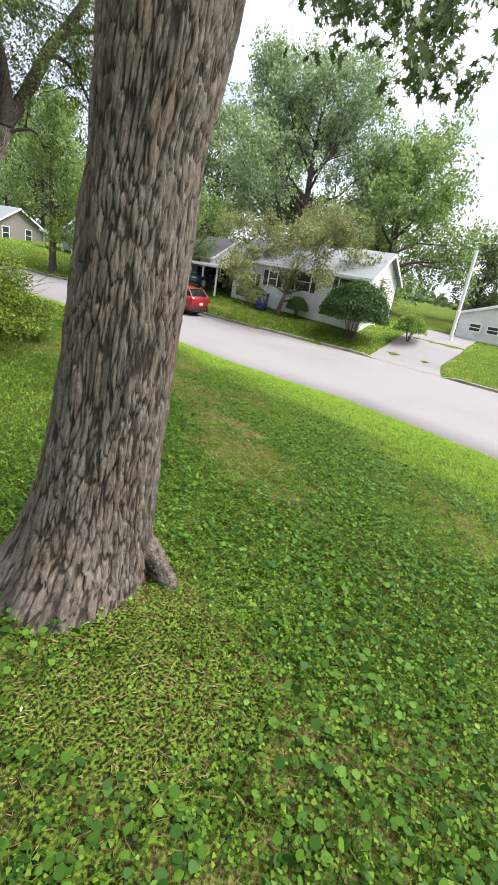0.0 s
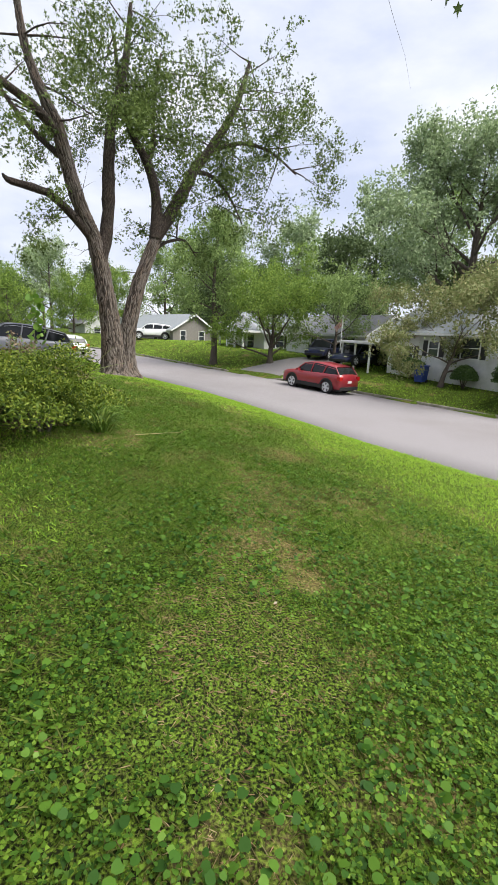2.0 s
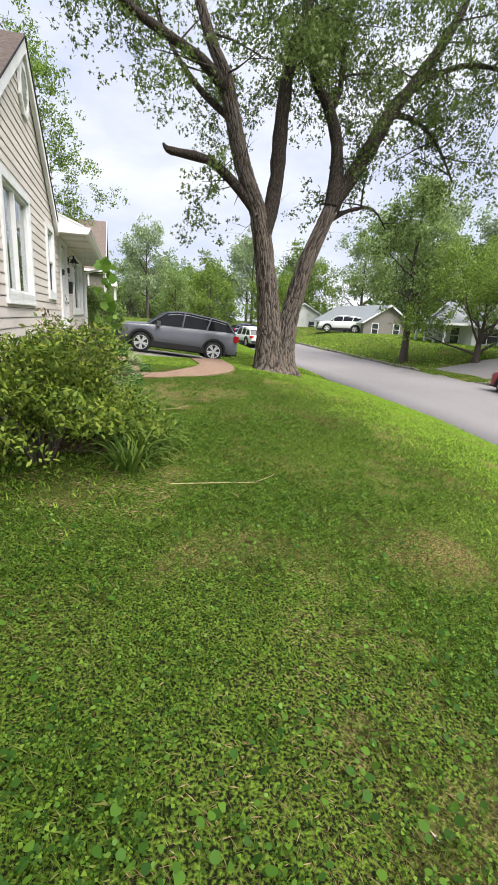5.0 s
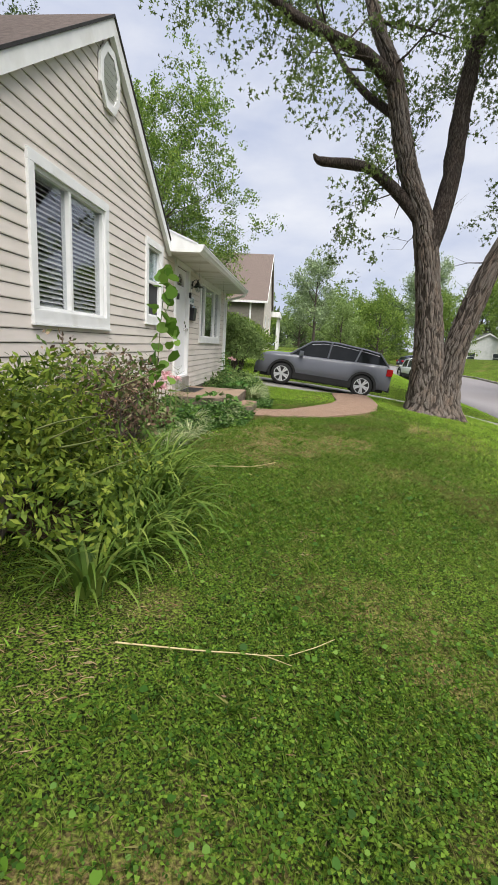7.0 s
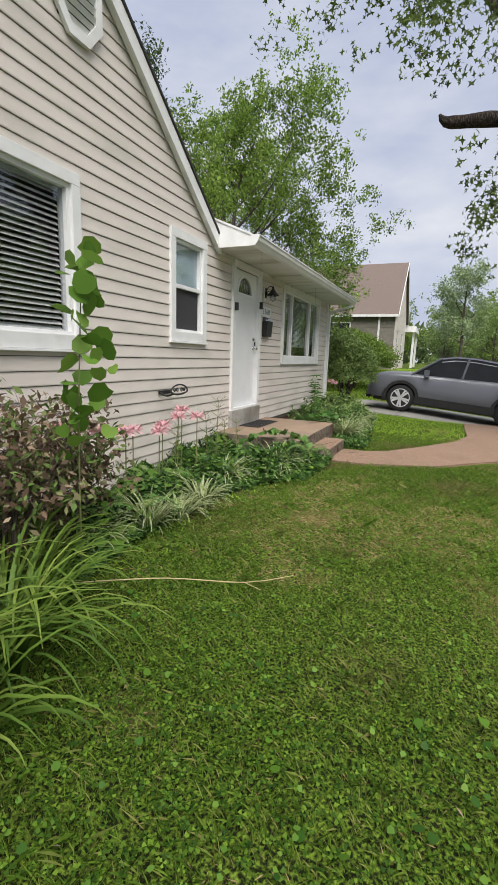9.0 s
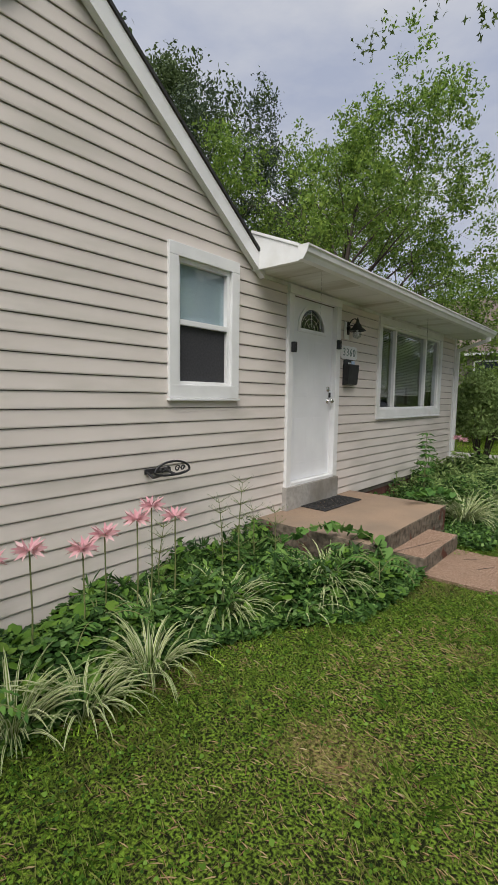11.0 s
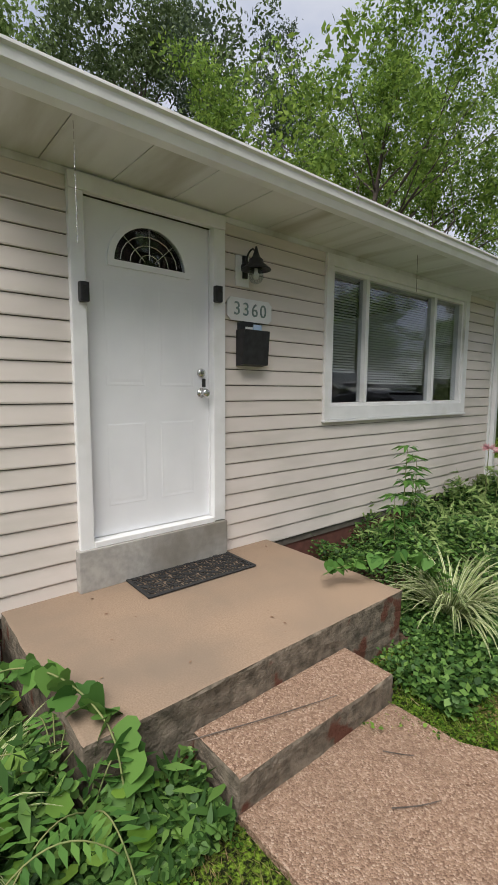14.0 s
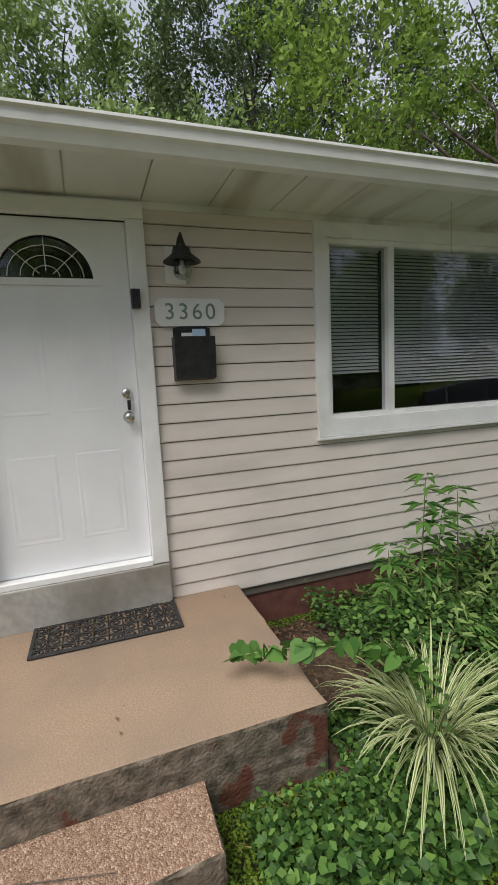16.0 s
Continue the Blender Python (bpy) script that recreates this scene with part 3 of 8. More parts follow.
def blades(name, x, y, h, w, lean, material, seed=0, parent=None, base=None):
    """Grass blades: two joined quads ending in a point, at x, y."""
    rng = np.random.default_rng(seed)
    n = len(x)
    a = rng.uniform(0, 2 * np.pi, n)
    z = (ground_z(x, y) if base is None else base) - 0.005
    dx, dy = np.cos(a), np.sin(a)
    ln = lean * rng.uniform(0.2, 1.4, n)
    b = a + np.pi / 2 + rng.normal(size=n) * 0.5
    sx, sy = np.cos(b) * w / 2, np.sin(b) * w / 2
    P = np.zeros((n, 4, 3))
    P[:, 0] = np.stack([x - sx, y - sy, z], 1)
    P[:, 1] = np.stack([x + sx, y + sy, z], 1)
    mx, my = x + dx * ln * h * 0.44, y + dy * ln * h * 0.44
    P[:, 2] = np.stack([x + dx * ln * h, y + dy * ln * h, z + h * (1 - 0.25 * ln)], 1)
    P[:, 3] = np.stack([mx - sx * 0.8, my - sy * 0.8, z + h * (0.54 - 0.08 * ln)], 1)
    f = np.arange(n * 4).reshape(n, 4)
    ob = link_mesh(name, P.reshape(-1, 3), f, material, parent)
    return ob


# ---- ground, road, kerb ----
def axis_steps(*spans):
    out = []
    for a, b, s in spans:
        out += list(np.arange(a, b, s))
    return np.array(out + [spans[-1][1]])


gx = axis_steps((-900, -60, 120), (-60, -12, 8), (-12, -4, 1), (-4, 10, 0.2), (10, 24, 0.5), (24, 60, 3), (60, 900, 120))
gy = axis_steps((-900, -80, 120), (-80, -20, 6), (-20, -15, 0.5), (-15, 11, 0.2), (11, 60, 1.0), (60, 140, 8), (140, 980, 120))
GX, GY = np.meshgrid(gx, gy, indexing="ij")
GZ = ground_z(GX, GY)
ni, nj = GX.shape
idx = np.arange(ni * nj).reshape(ni, nj)
gf = np.stack([idx[:-1, :-1], idx[1:, :-1], idx[1:, 1:], idx[:-1, 1:]], -1).reshape(-1, 4)
ground = link_mesh("ground", np.stack([GX, GY, GZ], -1).reshape(-1, 3), gf, M["soil"], smooth=True)
tagged(ground, "mown lawn soil with worn brown patches, sloping down to the street", "ground", kind="structure")

ry = axis_steps((-60, 40, 1.0), (40, 130, 3))
rv, rf = [], []
for y in ry:
    a, b, z = float(near_edge(y)), float(far_edge(y)), float(street_z(y))
    j = 0.05 * math.sin(y * 1.9) + 0.06 * math.sin(y * 0.7 + 1)
    for k in range(7):
        t = k / 6
        x = a + j * (1 - t) + (b - a) * t
        rv.append((x, y, z + 0.06 * math.sin(math.pi * t)))
    rv.append((a + j, y, z - 0.12))
for i in range(len(ry) - 1):
    o = i * 8
    for k in range(6):
        rf.append((o + k, o + k + 1, o + k + 9, o + k + 8))
    rf.append((o + 7, o, o + 8, o + 15))
road = link_mesh("road", rv, rf, M["asphalt"], smooth=True)
tagged(road, "pale grey worn asphalt street curving gently away", "road", kind="structure")

kv, kf = [], []
ky = [y for y in axis_steps((-60, 60, 0.7), (60, 129, 2))]
n0 = 0
for i, y in enumerate(ky):
    x, z = float(far_edge(y)), float(street_z(y))
    low = 0.11 if -10.3 < y < -6.4 or 10.0 < y < 14.0 else 0.0
    w = 0.01 * math.sin(i * 2.3)
    kv += [(x - 0.02 + w, y, z - 0.05), (x + w, y, z + 0.12 - low), (x + 0.16 + w, y, z + 0.13 - low), (x + 0.18, y, z - 0.05)]
for i in range(len(ky) - 1):
    o = 4 * i
    kf += [(o, o + 1, o + 5, o + 4), (o + 1, o + 2, o + 6, o + 5), (o + 2, o + 3, o + 7, o + 6)]
kf += [(0, 1, 2, 3)]
kerb = link_mesh("kerb", kv, kf, M["kerb"])
tagged(kerb, "low weathered concrete kerb along the far side of the street", "kerb", kind="structure")


def patch(name, outline, material, label, lift=0.012, thick=0.08, nsub=0, zf=None):
    """A paved slab that follows the ground: outline is a closed list of (x, y)."""
    bm = bmesh.new()
    vs = [bm.verts.new((x, y, 0)) for x, y in outline]
    bm.faces.new(vs)
    if nsub:
        bmesh.ops.triangulate(bm, faces=bm.faces[:])
        bmesh.ops.subdivide_edges(bm, edges=bm.edges[:], cuts=nsub, use_grid_fill=True)
    ex = bmesh.ops.extrude_face_region(bm, geom=bm.faces[:])
    top = [g for g in ex["geom"] if isinstance(g, bmesh.types.BMVert)]
    tops = set(top)
    for v in bm.verts:
        z = zf(v.co.x, v.co.y) if zf else gz(v.co.x, v.co.y)
        v.co.z = z + lift if v in tops else z - thick
    ob = part(name, bm, material)
    return tagged(ob, label, "pavement", kind="structure")


def drive_z(x, y):
    return float(np.interp(x, [-6, 0.8, 1.8, 4.5, 8, 10.6, 10.9], [-0.02, -0.04, -0.10, -0.37, -0.85, -1.36, -1.42]))


patch("driveway", [(-6, 6.35), (1, 6.35), (3, 6.4), (6, 6.4), (8.5, 6.2), (10.75, 5.6), (10.7, 10.6), (8.5, 9.95), (3, 9.8), (-6, 9.8)],
      M["concrete"], "light concrete driveway sloping down to the street", 0.0, 0.1, 3, drive_z)
patch("footpath", [(1.56, 0.0), (2.1, 0.0), (2.9, 0.35), (3.75, 1.25), (4.25, 2.3), (4.45, 3.4), (4.5, 4.8), (4.35, 6.36), (3.45, 6.36),
                   (3.4, 4.6), (3.42, 3.5), (3.2, 2.7), (2.7, 1.8), (2.2, 1.15), (1.9, 0.98), (1.56, 0.97)],
      M["aggregate"], "curved path of tan exposed-aggregate concrete from the step to the driveway", 0.03, 0.1, 3)
patch("far_driveway", [(21.1, -10.3), (21.1, -6.3), (25, -6.6), (34, -6.9), (34, -10.4), (26, -10.4), (23, -9.9)], M["asphalt"],
      "cracked grey asphalt driveway across the street", 0.03, 0.1, 3)
patch("far_driveway_2", [(18.9, 10.2), (18.2, 13.8), (24, 13.2), (31, 12.8), (31, 9.6), (24, 9.8)], M["asphalt"],
      "grey asphalt driveway between the houses across the street", 0.03, 0.1, 3)

# ---- the house ----
GC, GL, GR = -2.92, -5.36, -0.48      # gable: middle, left and right corner
WT = 2.66                             # underside of the eaves
END = 5.66                            # far end of the front wall
W1, W2, W3 = (-4.60, -2.96, 1.30, 2.70), (-1.60, -0.775, 1.44, 2.67), (2.18, 4.83, 1.18, 2.61)
DR = (0.0, 1.08, 0.49, 2.635)
PEAK = 4.50
RISE = 0.17                           # the left eave of the gable stands this much higher


def wall_with_holes(x0, x1, y0, y1, z0, z1, holes):
    bm = bmesh.new()
    ys = sorted({y0, y1, *[h[0] for h in holes], *[h[1] for h in holes]})
    for a, b in zip(ys, ys[1:]):
        cuts = sorted((h[2], h[3]) for h in holes if h[0] <= a and h[1] >= b)
        z = z0
        for c, d in cuts:
            if c > z:
                box(bm, x0, x1, a, b, z, c)
            z = d
        if z1 > z:
            box(bm, x0, x1, a, b, z, z1)
    return bm


inset = [(a + 0.06, b - 0.06, c + 0.06, d - 0.06) for a, b, c, d in (W1, W2, W3)] + [(DR[0] + 0.07, DR[1] - 0.07, 0.2, DR[3] - 0.07)]
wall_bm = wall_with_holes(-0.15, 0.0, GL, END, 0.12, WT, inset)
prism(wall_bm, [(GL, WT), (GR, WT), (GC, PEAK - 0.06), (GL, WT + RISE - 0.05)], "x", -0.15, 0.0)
# Wall body coloured dark so the slots between boards read as shadow.
wall_front = part("wall_front", wall_bm, M["gap_shade"])
tagged(wall_front, "cream vinyl-sided front wall of the small single-storey house", "wall", kind="structure")
others = bmesh.new()
box(others, -9.0, -0.15, GL, GL + 0.15, -0.3, WT + RISE - 0.05)
box(others, -9.0, -0.15, END - 0.15, END, -0.3, WT)
box(others, -9.15, -9.0, GL, END, -0.3, WT)
wall_side = tagged(part("wall_side", others, M["siding"]), "cream vinyl-sided side and back walls of the house", "wall", kind="structure")
tagged(part("foundation", boxes((-0.15, -0.012, GL + 0.01, END - 0.01, -0.4, 0.12)), M["found"]),
       "dark red painted foundation strip under the siding", "foundation", kind="structure")
# Added rooms, their shade put into the colour so windows look dark.
tagged(part("floor", boxes((-9.0, -0.16, GL + 0.16, END - 0.16, 0.3, 0.42)), M["dark"]), "floor inside the house, near-black as painted room shade", "floor", kind="structure")
tagged(part("ceiling", boxes((-9.0, -0.16, GL + 0.16, END - 0.16, WT + 0.01, WT + 0.06)), M["dark"]), "ceiling inside the house, near-black as painted room shade", "ceiling", kind="structure")
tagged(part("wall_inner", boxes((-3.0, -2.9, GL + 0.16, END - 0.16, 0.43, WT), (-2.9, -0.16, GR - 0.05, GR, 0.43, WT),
       (-2.9, -0.16, 1.5, 1.55, 0.43, WT)), M["dark"]), "walls inside the house, near-black as painted room shade", "wall", kind="structure")

EXPO = 0.1178


def clapboard(y0, y1, z, ends=None):
    """One course of siding: thin at its top, standing out at its bottom edge."""
    a0, a1 = (y0, y1) if ends is None else ends
    z1, z = z + EXPO + 0.001, z + 0.007
    v = [(0.001, y0, z), (0.001, y1, z), (0.017, y1, z), (0.017, y0, z), (0.019, y0, z + 0.009), (0.019, y1, z + 0.009),
         (0.009, a1, z1), (0.009, a0, z1), (0.001, a1, z1), (0.001, a0, z1)]
    f = [(0, 3, 2, 1), (3, 4, 5, 2), (4, 7, 6, 5), (7, 9, 8, 6), (0, 9, 7, 4, 3), (1, 2, 5, 6, 8)]
    ob = link_mesh("siding_board", v, f, M["siding"], wall_front)
    return ob


def clapboard_strip(y0, y1, z, za, zb):
    """The part of a course at height z that shows between za and zb, above or below an opening."""
    xa, xb = (0.019 - 0.010 * (q - z) / EXPO for q in (za, zb))
    v = [(0.001, y0, za), (0.001, y1, za), (xa, y1, za), (xa, y0, za), (xb, y0, zb), (xb, y1, zb), (0.001, y1, zb), (0.001, y0, zb)]
    f = [(0, 3, 2, 1), (3, 4, 5, 2), (4, 7, 6, 5), (0, 7, 4, 3), (1, 2, 5, 6)]
    return link_mesh("siding_board", v, f, M["siding"], wall_front)


def cut_spans(y0, y1, z0, z1, holes):
    spans = [(y0, y1)]
    for a, b, c, d in holes:
        if d > z0 + 0.02 and c < z1 - 0.02:
            new_spans = []
            for s, e in spans:
                if b <= s or a >= e:
                    new_spans.append((s, e))
                else:
                    if a > s:
                        new_spans.append((s, a))
                    if b < e:
                        new_spans.append((b, e))
            spans = new_spans
    return [s for s in spans if s[1] - s[0] > 0.02]


z = 0.294 - 4 * EXPO
while z < PEAK - 0.2:
    if z < WT - 0.03:
        for a, b in cut_spans(GL + 0.09, END - 0.07 if z > 0.1 else -0.45, z, z + EXPO, [W1, W2, W3, (DR[0], DR[1], 0.0, DR[3])]):
            clapboard(a, b, z)
        for a, b, c, d in (W1, W2, W3, (DR[0], DR[1], 0.0, DR[3])):
            if z + 0.02 < c < z + EXPO - 0.02:
                clapboard_strip(a, b, z, z + 0.007, c + 0.003)
            if z + 0.02 < d < z + EXPO - 0.02 and d < WT - 0.06:
                clapboard_strip(a, b, z, d - 0.003, z + EXPO)
    else:
        k = (GR - GC) / (PEAK - WT)
        h0, h1 = (PEAK - z) * k, (PEAK - z - EXPO) * k
        kl = (GC - GL) / (PEAK - WT - RISE)
        g0, g1 = (min((PEAK - q) * kl, GC - GL - 0.09) for q in (z, z + EXPO))
        clapboard(GC - g0, GC + h0, z, (GC - g1, GC + h1))
    z += EXPO
cb = boxes((-0.1, 0.028, GL - 0.012, GL + 0.09, -0.05, WT + RISE - 0.04), (-0.012, 0.028, END - 0.07, END + 0.012, 0.1, WT), bevel=0.004)
tagged(part("corner_board", cb, M["white"]), "white vertical corner trim of the house", "trim", kind="structure")

# side cladding towards the camera's first steps
sv = bmesh.new()
z = 0.05
while z < WT + RISE - 0.08:
    vs = [(-9, z), (-9, z)]
    prism(sv, [(GL - 0.016, z), (GL - 0.001, z), (GL - 0.001, z + EXPO - 0.002), (GL - 0.005, z + EXPO - 0.002)], "x", -9, -0.1)
    z += EXPO
tagged(part("side_siding", sv, M["siding"]), "cream clapboards on the side wall of the house", "siding", kind="structure")

# roofs
slope = (PEAK - WT) / (GR - GC)


def roof_shingles(roof, rows, place, n_across, w, seed):
    """Rows of shingle tabs as pieces of a roof; place(u, v) gives a matrix."""
    bm = bmesh.new()
    box(bm, 0, w * 0.97, -0.03, 0.17, 0, 0.008)
    me = bpy.data.meshes.new("shingle")
    bm.to_mesh(me)
    bm.free()
    me.materials.append(M["shingle"])
    rng = random.Random(seed)
    for r in range(rows):
        for c in range(n_across):
            ob = new("shingle", me)
            ob.parent = roof
            ob.matrix_basis = place(r, c, rng.uniform(-0.004, 0.004))


rb, drip = bmesh.new(), bmesh.new()
ov = 0.10
for s in (-1, 1):
    k = 0.03 if s > 0 else 0.22
    e = (GC + s * (GR - GC + k), WT - slope * k + 0.06 + (RISE if s < 0 else 0))
    edge = [(GC, PEAK + 0.085), (e[0], e[1] + 0.025), (e[0], e[1] + 0.055), (GC, PEAK + 0.118)]
    prism(rb, edge, "x", -9.3, ov)
    prism(drip, edge, "x", ov, ov + 0.006)
roof_g = tagged(part("roof_gable", rb, M["shingle"]), "brown asphalt-shingled gable roof", "roof", kind="structure")
tagged(part("drip_edge", drip, M["rubber"]), "thin black drip edge of the gable roof", "trim", kind="structure")
rake = bmesh.new()
for s in (-1, 1):
    k = 0.0 if s > 0 else 0.2
    y_e = GC + s * (GR - GC + k)
    z_e = WT - slope * k + (RISE if s < 0 else 0)
    prism(rake, [(GC, PEAK - 0.09), (y_e, z_e - 0.07), (y_e, z_e + 0.075), (GC, PEAK + 0.082)], "x", 0.03, 0.092)
tagged(part("rake_board", rake, M["white"]), "white rake boards along the gable edges", "trim", kind="structure")
# eave return box on the side
ret = boxes((-9.2, 0.09, GL - 0.24, GL - 0.02, WT + RISE - 0.10, WT + RISE - 0.04), (-9.2, 0.02, GL - 0.32, GL - 0.24, WT + RISE - 0.16, WT + RISE + 0.02), bevel=0.004)
tagged(part("side_gutter", ret, M["white"]), "white side gutter and eave box", "gutter", kind="structure")

EX = 0.56
fr = bmesh.new()
prism(fr, [(-4.2, WT + 1.55), (EX, WT + 0.06), (EX, WT + 0.10), (-4.2, WT + 1.66)], "y", GR + 0.2, END + 0.30)
prism(fr, [(-4.2, WT + 1.55), (-9.3, WT + 0.05), (-9.3, WT + 0.10), (-4.2, WT + 1.66)], "y", GR + 0.2, END + 0.30)
roof_w = tagged(part("roof_wing", fr, M["shingle"]), "low brown shingled roof over the front door", "roof", kind="structure")
sf = bmesh.new()
n_pan = 16
for i in range(n_pan):
    a = GR - 0.06 + (END + 0.28 - GR + 0.06) * i / n_pan
    b = GR - 0.06 + (END + 0.28 - GR + 0.06) * (i + 1) / n_pan
    box(sf, 0.0, EX, a, b - 0.006, WT - 0.004, WT + 0.012)
box(sf, -0.02, EX, GR - 0.05, END + 0.28, WT + 0.012, WT + 0.03)
tagged(part("soffit", sf, M["soffit"]), "white metal soffit panels with grey stains", "soffit", kind="structure")
tagged(part("frieze", boxes((0.0, 0.022, GR + 0.02, END, WT - 0.045, WT - 0.005)), M["soffit"]), "narrow trim under the soffit", "trim", kind="structure")
fb = bmesh.new()
prism(fb, [(0.0, WT - 0.01), (EX + 0.01, WT - 0.01), (EX + 0.01, WT + 0.115), (0.0, WT + 0.345)], "y", GR - 0.09, GR - 0.055)
box(fb, 0.0, EX + 0.03, GR - 0.10, GR - 0.02, -0.012, 0.012, m=Matrix.Translation((0, 0, WT + 0.35)) @ Matrix.Rotation(math.atan2(0.23, EX), 4, "Y"))
tagged(part("eave_end", fb, M["white"]), "white boxed end of the front eave", "trim", kind="structure")
gut = bmesh.new()
prof = [(EX, WT - 0.015), (EX + 0.055, WT - 0.01), (EX + 0.075, WT + 0.03), (EX + 0.095, WT + 0.045), (EX + 0.10, WT + 0.085), (EX + 0.115, WT + 0.095),
        (EX + 0.115, WT + 0.108), (EX + 0.09, WT + 0.108), (EX + 0.085, WT + 0.06), (EX + 0.015, WT + 0.05), (EX + 0.012, WT + 0.105), (EX, WT + 0.105)]
prism(gut, prof, "y", GR - 0.12, END + 0.30)
cap = bmesh.new()
prism(cap, [(EX, WT - 0.017), (EX + 0.058, WT - 0.012), (EX + 0.10, WT + 0.05), (EX + 0.117, WT + 0.11), (EX, WT + 0.11)], "y", GR - 0.128, GR - 0.1205)
gutter = thing("gutter", "white metal rain gutter along the front eave", "gutter", kind="structure")
part("trough", gut, M["white"], gutter)
part("end_cap", cap, M["white"], gutter)
dsp = thing("downpipe", "white square downpipe at the house corner", "downpipe", kind="structure")
db = bmesh.new()
box(db, 0.03, 0.085, END - 0.02, END + 0.055, -0.05, WT - 0.32, 0.006)
part("pipe", db, M["white"], dsp)
db = bmesh.new()
prism(db, [(0.03, WT - 0.40), (0.085, WT - 0.40), (0.09, WT - 0.26), (EX + 0.07, WT - 0.09), (EX + 0.07, WT - 0.01), (EX, WT - 0.01), (EX, WT - 0.05), (0.03, WT - 0.22)],
      "y", END - 0.018, END + 0.053)
part("elbow", db, M["white"], dsp)


def frame_bars(bm, x0, x1, y0, y1, z0, z1, w, wb=None, bevel=0.004):
    wb = w if wb is None else wb
    box(bm, x0, x1, y0, y1, z1 - w, z1, bevel)
    box(bm, x0, x1, y0, y1, z0, z0 + wb, bevel)
    box(bm, x0, x1 - 0.001, y0, y0 + w, z0 + wb, z1 - w, bevel)
    box(bm, x0, x1 - 0.001, y1 - w, y1, z0 + wb, z1 - w, bevel)


def blind(parent, x, y0, y1, z0, z1, pitch, tilt, name="blind", hw=0.012):
    bm = bmesh.new()
    z = z0
    while z < z1:
        m = pose(x, 0, z, 0, tilt, 0)
        box(bm, -hw, hw, y0, y1, -0.0008, 0.0008, m=m)
        z += pitch
    box(bm, x - 0.015, x + 0.015, y0, y1, z1, z1 + 0.03)
    ob = part(name, bm, M["blind"])
    return ob


def window(name, w, label, mulls, trim=0.095, sill=0.12, rail=None):
    y0, y1, z0, z1 = w
    ob = thing(name, label, "window", kind="structure")
    bm = bmesh.new()
    frame_bars(bm, 0.0, 0.042, y0, y1, z0, z1, trim, sill)
    box(bm, 0.0, 0.055, y0 - 0.01, y1 + 0.01, z0 - 0.022, z0 - 0.002, 0.004)
    part("window_frame", bm, M["white"], ob)
    bm = bmesh.new()
    frame_bars(bm, -0.09, 0.012, y0 + trim, y1 - trim, z0 + sill, z1 - trim, 0.035, 0.03)
    for m in mulls:
        box(bm, -0.07, 0.016, m - 0.025, m + 0.025, z0 + sill + 0.03, z1 - trim - 0.035, 0.004)
    if rail:
        box(bm, -0.07, 0.016, y0 + trim + 0.035, y1 - trim - 0.035, rail - 0.022, rail + 0.022, 0.004)
    part("sash", bm, M["white"], ob)
    ys = [y0 + trim + 0.03] + [m for m in mulls] + [y1 - trim - 0.03]
    for a, b in zip(ys, ys[1:]):
        zs = [z0 + sill + 0.02, z1 - trim - 0.03] if not rail else [z0 + sill + 0.02, rail, z1 - trim - 0.03]
        for c, d in zip(zs, zs[1:]):
            pane = part("pane", boxes((-0.032, -0.028, a, b, c, d)), M["glass"], ob)
            pane.visible_shadow = False
    return ob


win1 = window("window_1", W1, "wide white-framed window with half-open horizontal blinds", [-3.85])
tagged(blind(win1, -0.075, W1[0] + 0.15, -3.89, W1[2] + 0.17, W1[3] - 0.16, 0.046, 42, "blind", 0.024), "wide white slatted blind behind the glass, half open", "window blind", "blinds of the wide window")
tagged(blind(win1, -0.075, -3.81, W1[1] - 0.15, W1[2] + 0.17, W1[3] - 0.16, 0.046, 42, "blind", 0.024), "wide white slatted blind behind the glass, half open", "window blind", "blinds of the wide window")
win2 = window("window_2", W2, "narrow white double-hung window with painted sky reflection and dark screen", [], 0.10, 0.11, rail=2.06)
# Added sheet behind the glass; its colour paints in the sky's reflection.
tagged(part("painted_reflection", boxes((-0.046, -0.040, W2[0] + 0.13, W2[1] - 0.13, 2.05, W2[3] - 0.12)), M["shade"]),
       "pale sheet behind the upper pane, painted as sky reflection", "window shade")
part("insect_screen", boxes((-0.02, -0.017, W2[0] + 0.14, W2[1] - 0.14, W2[2] + 0.14, 2.04)), M["screen"], win2, "dark mesh screen")
win3 = window("window_3", W3, "wide white three-part window with thin half-lowered blinds", [2.80, 4.06])
for i, (a, b, zz) in enumerate(((2.33, 2.76, 1.62), (2.84, 4.02, 1.52), (4.10, 4.70, 1.6))):
    tagged(blind(win3, -0.09, a, b, zz, W3[3] - 0.15, 0.025, 50), "thin pale horizontal blind hanging half-lowered in the window", "window blind", "blinds of the front window")

# ---- front door ----
door = thing("door_1", "closed white panelled front door with a half-round fan window", "door", kind="structure")
bm = bmesh.new()
box(bm, 0.0, 0.05, DR[0], DR[0] + 0.085, DR[2] - 0.26, DR[3] - 0.09, 0.006)
box(bm, 0.0, 0.05, DR[1] - 0.10, DR[1], DR[2] - 0.005, DR[3] - 0.09, 0.006)
box(bm, 0.0, 0.055, DR[0], DR[1], DR[3] - 0.088, DR[3], 0.006)
box(bm, -0.12, -0.002, DR[0] + 0.071, DR[0] + 0.086, DR[2], DR[3] - 0.09)
box(bm, -0.12, -0.002, DR[1] - 0.10, DR[1] - 0.085, DR[2], DR[3] - 0.09)
part("door_frame", bm, M["white"], door)
dy0, dy1, dz0, dz1 = DR[0] + 0.088, DR[1] - 0.102, DR[2] + 0.03, DR[3] - 0.09
